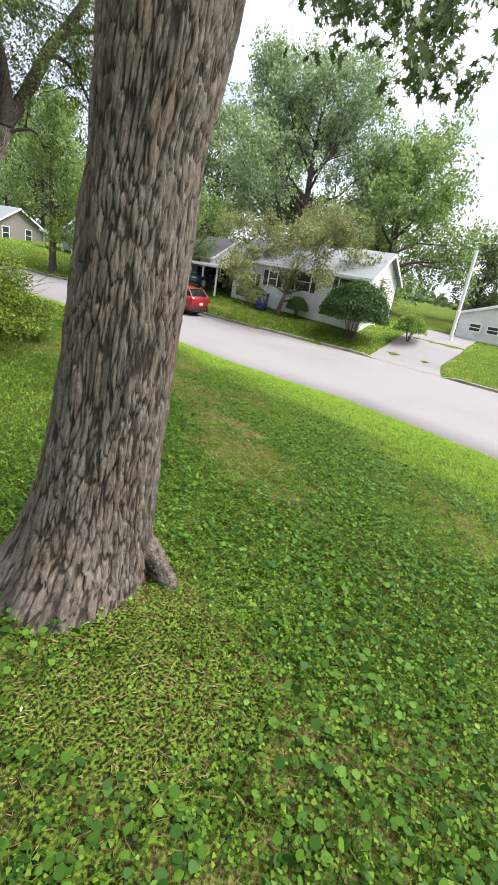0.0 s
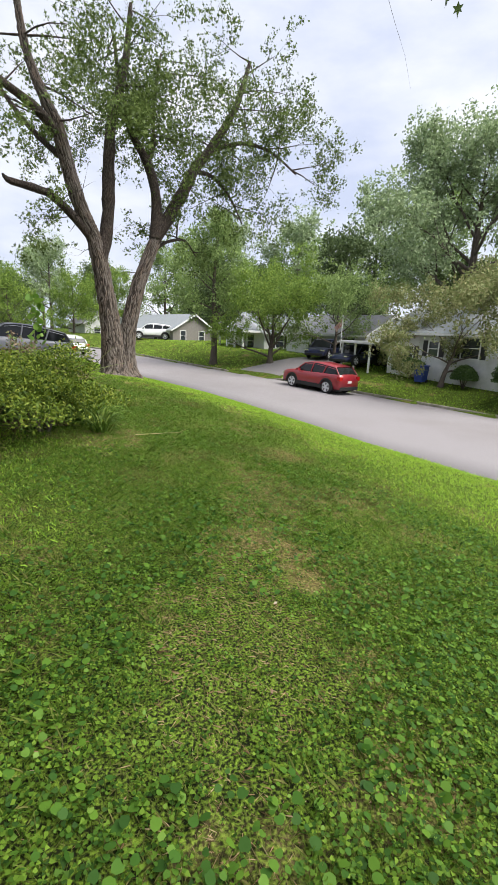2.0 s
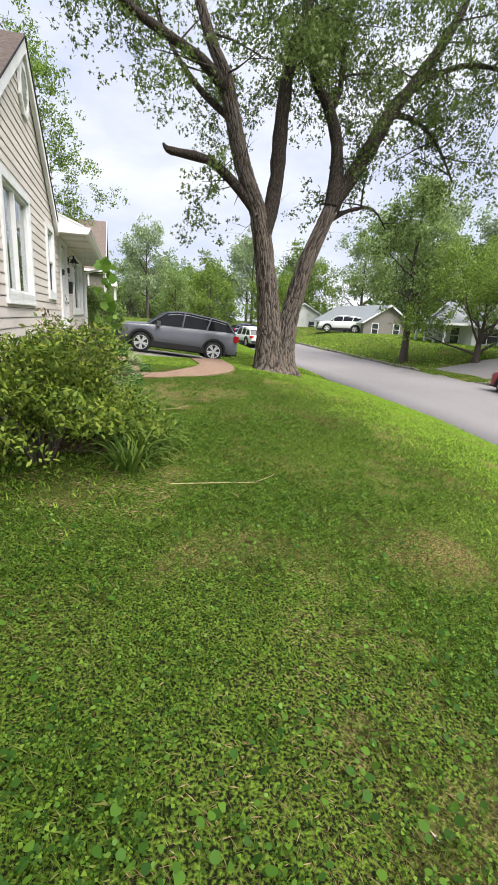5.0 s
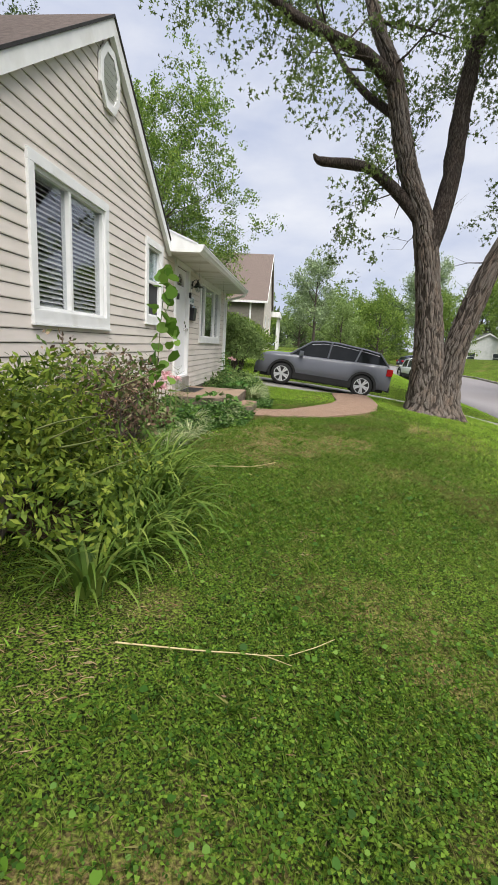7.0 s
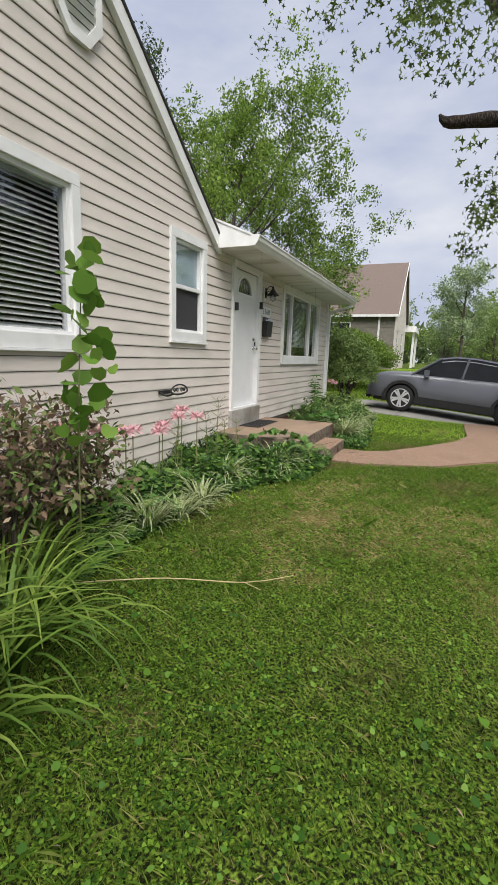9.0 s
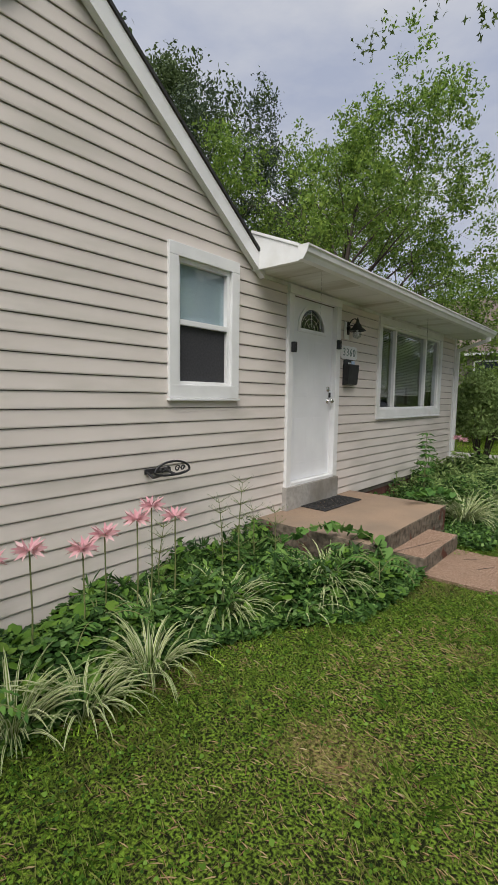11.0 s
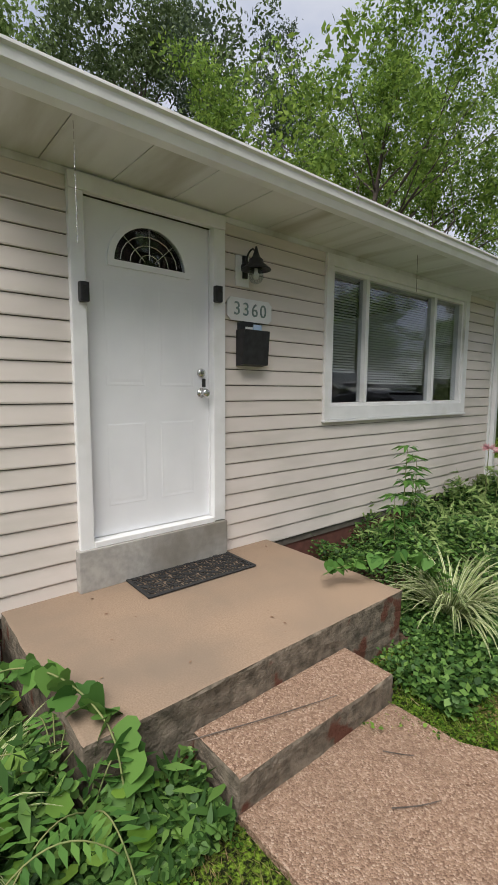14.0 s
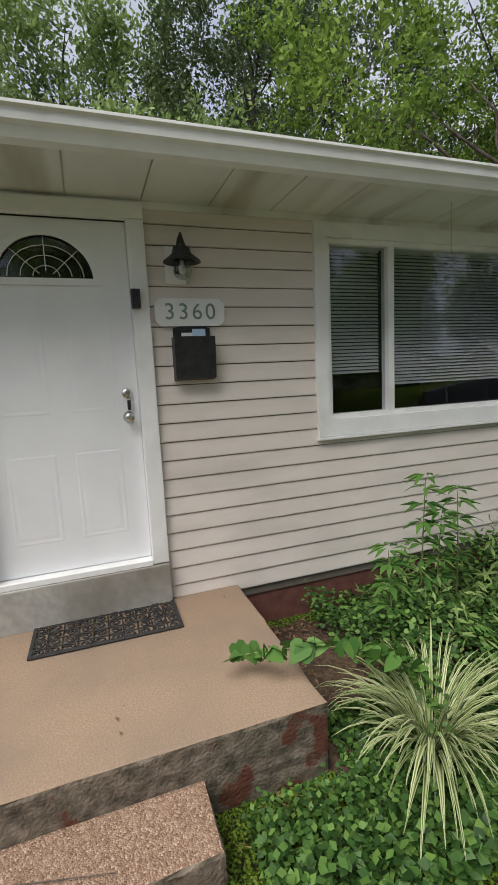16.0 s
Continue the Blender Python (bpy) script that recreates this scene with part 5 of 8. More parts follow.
big_limbs = {
    "a": [(4.1, 4.0, 7.3, .14), (3.3, 3.7, 7.8, .12), (2.5, 3.5, 8.05, .10), (1.6, 3.3, 8.35, .08), (0.6, 3.1, 8.9, .05), (-0.6, 3.0, 9.6, .03)],
    "b": [(5.0, 3.9, 4.4, .15), (4.28, 3.9, 5.1, .13), (3.61, 3.9, 5.53, .12), (2.75, 3.9, 5.62, .10), (2.45, 3.9, 5.66, .085), (2.33, 3.9, 5.80, .02)],
    "c": [(5.32, 3.9, 3.7, .20), (5.6, 3.9, 5.1, .18), (5.67, 3.9, 7.0, .16), (5.89, 4.0, 8.53, .13), (6.4, 4.2, 10.0, .10), (6.8, 4.5, 12.2, .05)],
    "d": [(7.42, 3.9, 4.75, .20), (7.50, 3.95, 6.09, .16), (7.25, 4.1, 7.23, .13), (6.7, 4.3, 8.2, .10), (6.41, 4.5, 9.4, .07), (6.3, 4.8, 11.2, .04)],
    "e": [(7.42, 3.9, 4.75, .20), (8.43, 3.85, 6.36, .18), (9.04, 3.8, 7.49, .16), (9.76, 3.8, 8.4, .14), (10.74, 3.7, 9.99, .10), (11.4, 3.7, 11.8, .05)],
    "f": [(7.2, 4.1, 7.3, .10), (7.5, 4.2, 7.97, .08), (7.6, 4.4, 9.4, .06), (8.0, 4.6, 11.2, .03)],
    "g": [(9.6, 3.8, 8.2, .09), (10.8, 3.3, 8.7, .07), (12.0, 2.9, 8.6, .05), (13.2, 2.6, 8.0, .03)],
    "h": [(9.0, 3.8, 7.4, .09), (10.3, 4.4, 7.6, .07), (11.6, 5.0, 7.2, .05), (12.6, 5.4, 6.4, .03)],
    "i": [(4.3, 4.0, 6.6, .10), (3.4, 4.8, 7.6, .08), (2.6, 5.6, 9.0, .05), (2.0, 6.4, 10.6, .03)],
    "j": [(7.2, 3.9, 4.2, .08), (8.4, 4.8, 4.9, .06), (9.6, 5.4, 5.2, .04), (10.4, 5.8, 4.7, .02)],
}
for key, L in big_limbs.items():
    P, R = curve_pts([q[:3] for q in L], [q[3] * (1.25 if key in "acde" else 1.1) for q in L], 0.3)
    st.add(P, R, 9, 0.07, 5)
    if key == "b":
        for i in range(6):
            d = Vector((rr.uniform(-.5, .3), rr.uniform(-1, 1), rr.uniform(-.5, .6)))
            branch_out(st, rr, P[len(P) // 5 + i // 2], d, 0.9, 0.02, 0, tips, 4, -0.1, 0.5, 2)
        continue
    lo = len(P) // 4 if key not in "acde" else len(P) // 2
    for i in range(lo, len(P), 2):
        d = Vector((rr.uniform(-1, 1), rr.uniform(-1, 1), rr.uniform(-.4, .7)))
        branch_out(st, rr, P[i], d, rr.uniform(0.9, 1.9) if key != 'a' else 0.9, 0.035, 1, tips, 4, -0.12, 0.5, 4)
        if key in "cdefgh":
            d = Vector((rr.uniform(-.4, 1), rr.uniform(-1, 1), rr.uniform(-.5, .3)))
            branch_out(st, rr, P[i], d, rr.uniform(1.2, 2.6), 0.03, 1, tips, 4, -0.15, 0.5, 4)
for i in range(2, len(LS)):
    if LS[i][2] > 7:
        for k in range(3):
            branch_out(st, rr, LS[i][:3], Vector((rr.uniform(-1, 1), rr.uniform(-1, 1), rr.uniform(-.3, .7))), 2.0, 0.04, 1, tips, 4, -0.1, 0.5, 4)
for q in ((4.5, 3.7, 5.0), (5.0, 3.6, 4.2), (7.3, 4.1, 4.3), (6.9, 4.0, 3.5)):
    for k in range(2):
        branch_out(st, rr, q, Vector((rr.uniform(-1, 1), rr.uniform(-.5, 1), rr.uniform(-.2, .6))), 1.3, 0.02, 1, tips, 4, -0.1, 0.5, 3)
st.link("limb", M["bark_dark"], big)
tips = [q for q in tips if not (q[0].x < 2.8 and q[0].z < 1.6 + 0.62 * (q[0].y + 6.1))]
tips = [q for q in tips if not (4.2 < q[0].x < 7.4 and q[0].z < 7.6) and not (3.9 < q[0].x < 8.6 and q[0].z < 5.4)]
leaves("crown", bunches([tips[i] for i in rng.permutation(len(tips))[:len(tips) * 9 // 10]], rng, 46000, 0.34, 0.42, 22, 0.12), 0.13, F["maple"], big, 11, MAPLE, 0.7)

# ---- trees across the street and behind ----
tree("slender_tree", "slender street tree with a vine-clad trunk and thin drooping foliage", 19.0, 16.8, 11.0, 2.8, 3.4, 0.27, F["mid"], 17000, 0.20, 21, 12, 0.5)
tree("crab_apple", "low spreading crab apple with a rusty green crown and bent stems", 24.0, 0.9, 3.5, 5.0, 1.3, 0.16, F["rust"], 36000, 0.17, 22, 9, 0.4, lean=(0.4, -0.5), flat=0.7, gravity=-0.25)
tree("clump_tree", "bushy bright green tree with many stems beside the street", 21.8, 13.4, 4.6, 4.8, 0.8, 0.22, F["bright"], 26000, 0.16, 23, 12, 0.45)
tree("clump_tree", "small dark-stemmed tree with pale green leaves by the grey house", 25.5, 10.4, 5.0, 3.8, 1.4, 0.15, F["mid"], 14000, 0.16, 24, 9, 0.45)
tree("silver_maple", "tall silver maple with a wide grey-green crown behind the white house", 36.0, 6.2, 16.4, 7.4, 5.0, 0.55, F["blue"], 40000, 0.28, 25, 18, 0.62)
tree("silver_maple", "dense rounded green tree next to the tall maple", 40.0, -0.9, 12.3, 6.6, 2.5, 0.45, F["mid"], 30000, 0.32, 26, 14, 0.75)
tree("locust_tree", "feathery light green locust rising beside the house end", -4.7, 8.0, 8.4, 4.4, 2.6, 0.2, F["locust"], 52000, 0.10, 27, 20, 0.28, lean=(0.8, 0.6), clumps=240)
tree("walnut_tree", "dark green tree standing close behind the house", -11.0, 6.2, 12.5, 4.4, 3.0, 0.3, F["dark"], 42000, 0.14, 28, 18, 0.45)
tree("cedar", "dark blue-green conifer rising behind the roof", -9.0, 8.4, 10.6, 2.9, 2.0, 0.25, F["cedar"], 30000, 0.11, 30, 22, 0.35, flat=0.3)
tree("walnut_tree", "broad green tree arching behind the gable", -12.5, 0.8, 12.5, 5.0, 3.0, 0.3, F["mid"], 38000, 0.17, 36, 16, 0.5)
tree("side_tree", "light green tree arching over the side of the house", -6.5, 12.5, 9.0, 4.2, 2.0, 0.22, F["bright"], 30000, 0.11, 29, 12, 0.42)
tree("side_tree", "low light green tree filling the gap beside the neighbouring house", -3.2, 14.0, 5.6, 3.0, 1.2, 0.14, F["locust"], 20000, 0.11, 37, 12, 0.35)

protos = [
    ("backdrop_tree", "tall broad green tree in the row behind the houses", 18, 6.5, 3.0, 0.4, F["mid"], 10500, 0.46, 31),
    ("backdrop_tree", "tall grey-green tree with an open ragged crown", 20, 6.0, 4.0, 0.4, F["blue"], 10500, 0.46, 32),
    ("backdrop_tree", "dark dense tree filling the gap behind the roofs", 15, 5.5, 1.8, 0.4, F["dark"], 10500, 0.44, 33),
    ("backdrop_tree", "lighter green rounded tree beyond the gardens", 12, 5.5, 1.2, 0.3, F["bright"], 10500, 0.40, 34),
]
made = []
spots = [(44, 14, 0, 1.0), (47, 24, 1, 1.05), (40, 22, 2, 0.95), (43, 33, 1, 1.0), (50, 38, 0, 1.1), (38, 44, 2, 1.0), (45, 50, 1, 1.1), (36, 56, 0, 0.95),
         (30, 66, 3, 1.1), (46, 64, 0, 1.2), (24, 76, 1, 1.0), (35, 82, 2, 1.2), (15, 70, 3, 1.0), (8, 60, 3, 0.95), (2, 74, 0, 0.8), (-6, 64, 3, 1.0), (-14, 70, 1, 0.8),
         (10, 84, 2, 0.95), (22, 58, 3, 0.8), (52, 4, 0, 1.0), (50, -8, 2, 0.8), (48, -16, 3, 0.9), (56, -22, 0, 0.75), (44, -24, 3, 0.7), (60, -12, 3, 0.9),
         (41, -13, 3, 0.45), (39, 8, 2, 0.8), (33, 14, 2, 0.62), (34, 26, 3, 0.8), (50, -30, 2, 0.8), (40, -34, 3, 0.9), (38, 33, 2, 0.9),
         (-14, 2, 2, 0.8), (-15, -4, 3, 0.95), (-13, 7, 0, 0.66), (-17, 14, 1, 0.75), (-12, 17, 3, 0.9), (-20, 22, 0, 0.9), (-15, -10, 0, 0.7), (-9, 32, 3, 0.7),
         (-12, 40, 2, 0.9), (5, 100, 2, 1.2), (28, 96, 0, 1.2), (-10, 90, 2, 1.1), (-25, 60, 2, 1.1), (58, 75, 0, 1.3), (-26, 5, 2, 1.0), (-25, -14, 2, 1.0), (12, 52, 3, 0.8), (7, 47, 0, 0.5), (4, 55, 1, 0.75), (14, 60, 2, 0.8)]
rr = random.Random(9)
for i, (x, y, k, s) in enumerate(spots):
    m = pose(x, y, gz(x, y) - 0.1, 0, 0, rr.uniform(0, 360)) @ Matrix.Scale(s * 0.86, 4)
    if k < len(made) and made[k]:
        copy_thing(made[k], m)
    else:
        while len(made) <= k:
            made.append(None)
        n, lab, h, cr, cz, tr, ml, nl, sz, sd = protos[k]
        t = tree(n, lab, 0, 0, h, cr, cz, tr, ml, nl, sz, sd, 14, 0.8, "trees behind the houses", z=0, kids=4)
        t.matrix_basis = m
        made[k] = t
far = thing("far_wood", "hazy belt of distant treetops", "woods", at=(0, 0, 0), kind="stuff")
rng = np.random.default_rng(77)
ang = rng.uniform(-3.14, 3.14, 34000)
rad = rng.uniform(105, 150, 34000)
hh = 9 + 4 * np.sin(ang * 9) + 2.5 * np.sin(ang * 23 + 1)
zz = rng.uniform(-4, 1, 34000) ** 1 * 0 + rng.uniform(-3, 1, 34000) * 0 + rng.random(34000) ** 0.8 * hh - 3
leaves("crown", np.stack([rad * np.cos(ang), 20 + rad * np.sin(ang), zz], 1), 2.6, F["dark"], far, 77, DIAMOND, 0.2)


def shrub(name, label, x, y, rx, ry, h, mat_l, n, size, seed, group="", shell=0.35, cat="bush", stems=True, lump=0.12, droop=0.1, aspect=1.0, z=None, shape=DIAMOND):
    z = gz(x, y) if z is None else z
    t = thing(name, label, cat, group, (x, y, z - 0.02))
    rng = np.random.default_rng(seed)
    d = rng.normal(size=(n, 3))
    d /= np.linalg.norm(d, axis=1, keepdims=True)
    d[:, 2] = np.abs(d[:, 2]) * 1.25 - 0.25
    r = 1 - shell * rng.random(n) ** 1.6
    b = 1 + lump * np.sin(d[:, 0] * 7 + seed) * np.sin(d[:, 1] * 6 + 1) + lump * 0.8 * np.sin(d[:, 2] * 9 + d[:, 0] * 5 + seed) + 0.06 * rng.normal(size=n)
    p = d * (r * b)[:, None] * np.array([rx, ry, h / 2])
    p[:, 2] = np.maximum(0.02, p[:, 2] + h / 2)
    if stems:
        st = Sticks()
        rr = random.Random(seed)
        for i in range(14):
            a = rr.uniform(0, 6.28)
            e = (math.cos(a) * rx * rr.uniform(.4, .85), math.sin(a) * ry * rr.uniform(.4, .85), h * rr.uniform(0.5, 0.85))
            q = (e[0] * 0.4 + rr.uniform(-.05, .05), e[1] * 0.4, h * 0.35)
            P, R = curve_pts([(e[0] * 0.12, e[1] * 0.12, 0), q, e], [0.02, 0.014, 0.005], 0.3)
            st.add(P, R, 5)
        st.link("stem", M["bark_far"], t)
    leaves("crown", p, size, mat_l, t, seed, shape, droop, aspect=aspect)
    return t


shrub("round_bush", "large clipped round dark green bush on the far lawn", 23.3, -4.45, 1.9, 1.9, 3.2, F["hedge"], 26000, 0.14, 41, shell=0.14, lump=0.04)
shrub("shrub", "loose light green shrub beside the round bush", 25.6, -8.2 + 0.9, 1.2, 0.9, 1.6, F["bright"], 4000, 0.14, 42)
for x, y, s in ((24.4, 3.3, 1.0), (24.4, -0.2, 0.95)):
    shrub("clipped_hedge", "small clipped box-shaped hedge under the white house windows", x, y, 0.6, 1.15 * s if y > 0 else 0.7, 1.25, F["hedge"], 6000, 0.10, 43 + int(y), "clipped hedges", 0.15, "hedge", lump=0.02)
shrub("entry_shrub", "tall green shrub at the far corner of the house", 0.35, 6.65, 0.8, 0.75, 2.1, F["mid"], 9000, 0.09, 45)
shrub("side_shrub", "wide feathery light green shrub beside the driveway", -0.6, 12.6, 1.6, 1.5, 2.3, F["bright"], 12000, 0.11, 46)
shrub("side_shrub", "dark green shrub against the neighbouring house", -1.8, 20.2, 1.8, 1.1, 1.7, F["mid"], 8000, 0.13, 47)
az = shrub("azalea_bush", "spreading green azalea bush with yellow-tipped twigs at the house corner", 0.55, -6.15, 0.86, 1.0, 1.14, F["azalea"], 18000, 0.054, 48, shell=0.5, lump=0.28, aspect=0.85)
shrub("azalea_bush", "spreading green azalea bush with yellow-tipped twigs at the house corner", -0.35, -6.9, 0.9, 0.9, 1.0, F["azalea"], 9000, 0.054, 49, shell=0.5, lump=0.28, aspect=0.85)
rr, st, tips = random.Random(3), Sticks(), []
for i in range(46):
    a = rr.uniform(0, 6.28)
    r0 = rr.uniform(0.5, 0.95)
    branch_out(st, rr, (math.cos(a) * r0 * 0.8, math.sin(a) * r0 * 0.85, rr.uniform(0.45, 1.05)), (math.cos(a), math.sin(a), rr.uniform(0.1, 1.0)), rr.uniform(0.25, 0.5), 0.006, 0, tips, 4, 0.1, 0.4, 1)
st.link("stem", M["stem"], az)


# ---- houses across the street and next door ----
def lap_rows(bm, x0, x1, y0, y1, z0, z1, e, t=0.02):
    """Lapped courses round a box of walls."""
    z = z0
    while z < z1 - 0.02:
        z2 = min(z + e, z1)
        for f, (a, b, c, d) in enumerate(((x0 - t, x1 + t, y0 - t, y0), (x0 - t, x1 + t, y1, y1 + t), (x0 - t, x0, y0, y1), (x1, x1 + t, y0, y1))):
            box(bm, a, b, c, d, z, z2 - 0.014)
        z = z2


def far_window(ob, axis, side, at, a, b, z0, z1, shutters=None):
    """A window on a wall: axis 'x' lies in a wall of constant x; side is its outward sign."""
    win = thing("window", "", "")
    win.parent = ob
    for key in ("label", "category", "kind"):
        if key in win:
            del win[key]

    def bx(bm, u0, u1, w0, w1, zz0, zz1):
        lo, hi = sorted((at + side * u0, at + side * u1))
        if axis == "x":
            box(bm, lo, hi, w0, w1, zz0, zz1)
        else:
            box(bm, w0, w1, lo, hi, zz0, zz1)
    bm = bmesh.new()
    for r in ((a - .07, b + .07, z1, z1 + .07), (a - .07, b + .07, z0 - .08, z0), (a - .07, a, z0, z1), (b, b + .07, z0, z1), (a, b, (z0 + z1) / 2 - .025, (z0 + z1) / 2 + .025)):
        bx(bm, 0.0, 0.06, *r)
    part("frame", bm, M["white"], win)
    bm = bmesh.new()
    bx(bm, 0.0, 0.025, a, b, z0, z1)
    part("pane", bm, M["dark_pane"], win)
    if shutters:
        for c, d in ((a - 0.07 - 0.33, a - 0.08), (b + 0.08, b + 0.07 + 0.33)):
            bm = bmesh.new()
            bx(bm, 0.0, 0.035, c, d, z0 - 0.05, z1 + 0.05)
            part("shutter", bm, M[shutters], win)
    return win


M["dark_pane"] = surf("dark_window_pane", (0.02, 0.025, 0.03), (0.06, 0.07, 0.08), 1.5, 0.08, 0.0, spec=0.8)
M["far_white"] = surf("white_cladding", (0.60, 0.61, 0.62), (0.70, 0.70, 0.70), 3, 0.6, 0.0, stain=(0.5, 0.52, 0.5))
M["rust_brick"] = surf("red_brick", (0.18, 0.06, 0.04), (0.27, 0.11, 0.08), 14, 0.9, 0.2)
M["teal"] = surf("weathered_shingle", (0.17, 0.19, 0.20), (0.27, 0.29, 0.30), 8, 0.9, 0.3, 60)


def house(name, label, x0, x1, y0, y1, zb, ze, zr, ridge, wall_m, roof_m, over=0.35):
    """A small house: walls with lapped courses, a gable roof along 'x' or 'y'."""
    ob = thing(name, label, "house")
    bm = bmesh.new()
    box(bm, x0, x1, y0, y1, zb - 1.0, ze)
    lap_rows(bm, x0, x1, y0, y1, zb, ze, 0.19)
    cx, cy = (x0 + x1) / 2, (y0 + y1) / 2
    if ridge == "y":
        prism(bm, [(x0, ze), (x1, ze), (cx, zr - 0.05)], "y", y0 - 0.02, y1 + 0.02)
    else:
        prism(bm, [(y0, ze), (y1, ze), (cy, zr - 0.05)], "x", x0 - 0.02, x1 + 0.02)
    part("wall", bm, M[wall_m], ob)
    bm = bmesh.new()
    h = (x1 - x0 if ridge == "y" else y1 - y0) / 2
    k = (zr - ze) / h
    c = cx if ridge == "y" else cy
    lo, hi = (y0, y1) if ridge == "y" else (x0, x1)
    ax = "y" if ridge == "y" else "x"
    for s in (-1, 1):
        e = c + s * (h + over)
        zz = ze - k * over
        prism(bm, [(c, zr), (e, zz), (e, zz + 0.12), (c, zr + 0.14)], ax, lo - over, hi + over)
    part("roof", bm, M[roof_m], ob)
    bm = bmesh.new()
    for s in (-1, 1):
        e = c + s * (h + over)
        zz = ze - k * over
        for w0, w1 in ((lo - over - 0.03, lo - over), (hi + over, hi + over + 0.03)):
            prism(bm, [(c, zr - 0.06), (e, zz - 0.06), (e, zz + 0.11), (c, zr + 0.13)], ax, w0, w1)
        if ridge == "y":
            box(bm, *sorted((e, e + s * 0.1)), lo - over, hi + over, zz - 0.04, zz + 0.1)
        else:
            box(bm, lo - over, hi + over, *sorted((e, e + s * 0.1)), zz - 0.04, zz + 0.1)
    part("fascia", bm, M["white"], ob)
    return ob


wh = house("white_house", "low white-sided house with black shutters and a pale grey roof", 25.0, 31.5, -4.3, 5.3, -0.55, 2.15, 3.75, "y", "far_white", "teal")
far_window(wh, "x", -1, 25.0, 3.55, 4.35, 0.35, 1.25, "black")
far_window(wh, "x", -1, 25.0, -0.55, 0.45, 0.75, 1.85, "black")
far_window(wh, "x", -1, 25.0, -3.4, -2.5, 0.75, 1.85, "black")
far_window(wh, "y", -1, -4.3, 27.4, 28.6, 0.6, 1.8)
far_window(wh, "x", -1, 25.0, 1.9, 2.5, 0.75, 1.6, "black")
cp = thing("carport", "open carport with flat white roof on thin posts", "carport")
part("roof", boxes((23.6, 27.2, 5.5, 8.4, 1.36, 1.46), (23.5, 27.3, 5.4, 8.5, 1.28, 1.38)), M["far_white"], cp)
for px, py in ((23.9, 6.0), (23.9, 7.2), (23.9, 8.3), (26.9, 8.3)):
    part("post", boxes((px - 0.05, px + 0.05, py - 0.05, py + 0.05, gz(px, py) - 0.1, 1.28)), M["white"], cp)
for i in range(12):
    part("slat", boxes((27.1, 27.14, 5.5 + i * 0.25, 5.7 + i * 0.25, -0.6, 1.27)), M["black"], cp)

gh = house("grey_house", "grey-brown single-storey house with two white-framed windows", 24.0, 29.2, 32.0, 44.0, -1.0, 1.85, 3.4, "y", "grey_side", "teal")
far_window(gh, "y", -1, 32.0, 24.9, 25.55, 0.6, 1.65)
far_window(gh, "y", -1, 32.0, 27.3, 27.95, 0.6, 1.65)
far_window(gh, "x", -1, 24.0, 35.5, 36.5, 0.6, 1.6)
far_window(gh, "x", -1, 24.0, 40.0, 41.0, 0.6, 1.6)
ph = house("porch_house", "white house with a columned front porch", 27.2, 33.0, 20.5, 26.5, -0.8, 1.9, 3.5, "x", "far_white", "teal")
far_window(ph, "y", -1, 20.5, 28.6, 29.6, 0.5, 1.6, "black")
far_window(ph, "x", -1, 27.2, 22.0, 23.0, 0.4, 1.6)
pr = thing("porch", "white front porch with a rail, columns and a red chair beneath", "porch")
part("deck", boxes((25.0, 27.15, 20.9, 26.2, -1.2, -0.55)), M["white"], pr)
part("canopy", boxes((24.8, 27.15, 20.7, 26.4, 1.75, 1.95)), M["white"], pr)
for i in range(5):
    y = 21.1 + i * 1.23
    part("column", boxes((25.05, 25.2, y - 0.07, y + 0.07, -0.55, 1.75)), M["white"], pr)
for i in range(26):
    part("baluster", boxes((25.1, 25.14, 21.25 + i * 0.185, 21.29 + i * 0.185, -0.45, 0.18)), M["white"], pr)
part("rail", boxes((25.07, 25.17, 21.1, 26.1, 0.18, 0.24)), M["white"], pr)
bh = house("blue_grey_house", "pale blue-grey house half hidden behind a bushy tree", 28.5, 35.0, 10.0, 18.8, -0.75, 1.95, 3.5, "y", "far_white", "shingle_grey")
far_window(bh, "x", -1, 28.5, 11.0, 12.2, 0.5, 1.6)
far_window(bh, "x", -1, 28.5, 14.5, 15.7, 0.5, 1.6)
gg = house("white_garage", "low white garage at the end of the far driveway", 34.0, 40.0, -13.2, -8.8, -0.9, 1.0, 1.75, "x", "far_white", "shingle_grey", 0.25)
far_window(gg, "x", -1, 34.0, -10.3, -9.6, -0.1, 0.35)
far_window(gg, "x", -1, 34.0, -11.5, -10.8, -0.1, 0.35)
fh = house("distant_house", "small pale house far along the street", 25.0, 33.0, 62.0, 70.0, -0.6, 2.3, 4.4, "y", "far_white", "shingle_grey")
far_window(fh, "y", -1, 62.0, 26.5, 27.5, 0.5, 1.7)
far_window(fh, "y", -1, 62.0, 30.0, 31.0, 0.5, 1.7)
nb = house("neighbour_house", "neighbouring house with steep brown roof and pale gable front", -9.0, -0.15, 21.9, 28.3, 0.7, 4.0, 7.15, "x", "olive_side", "shingle", 0.22)
tagged(part("gable_cladding", wall_with_holes(-0.12, -0.08, 21.85, 28.35, 0.7, 4.0, [(22.9, 23.7, 1.6, 3.1), (25.6, 26.6, 1.6, 3.1)]), M["siding"], nb), "cream cladding on the gable front")
bm = bmesh.new()
prism(bm, [(21.9, 4.0), (28.3, 4.0), (25.1, 7.05)], "x", -0.12, -0.08)
part("gable_cladding", bm, M["siding"], nb)
far_window(nb, "x", 1, -0.14, 22.95, 23.65, 1.65, 3.05, "black")
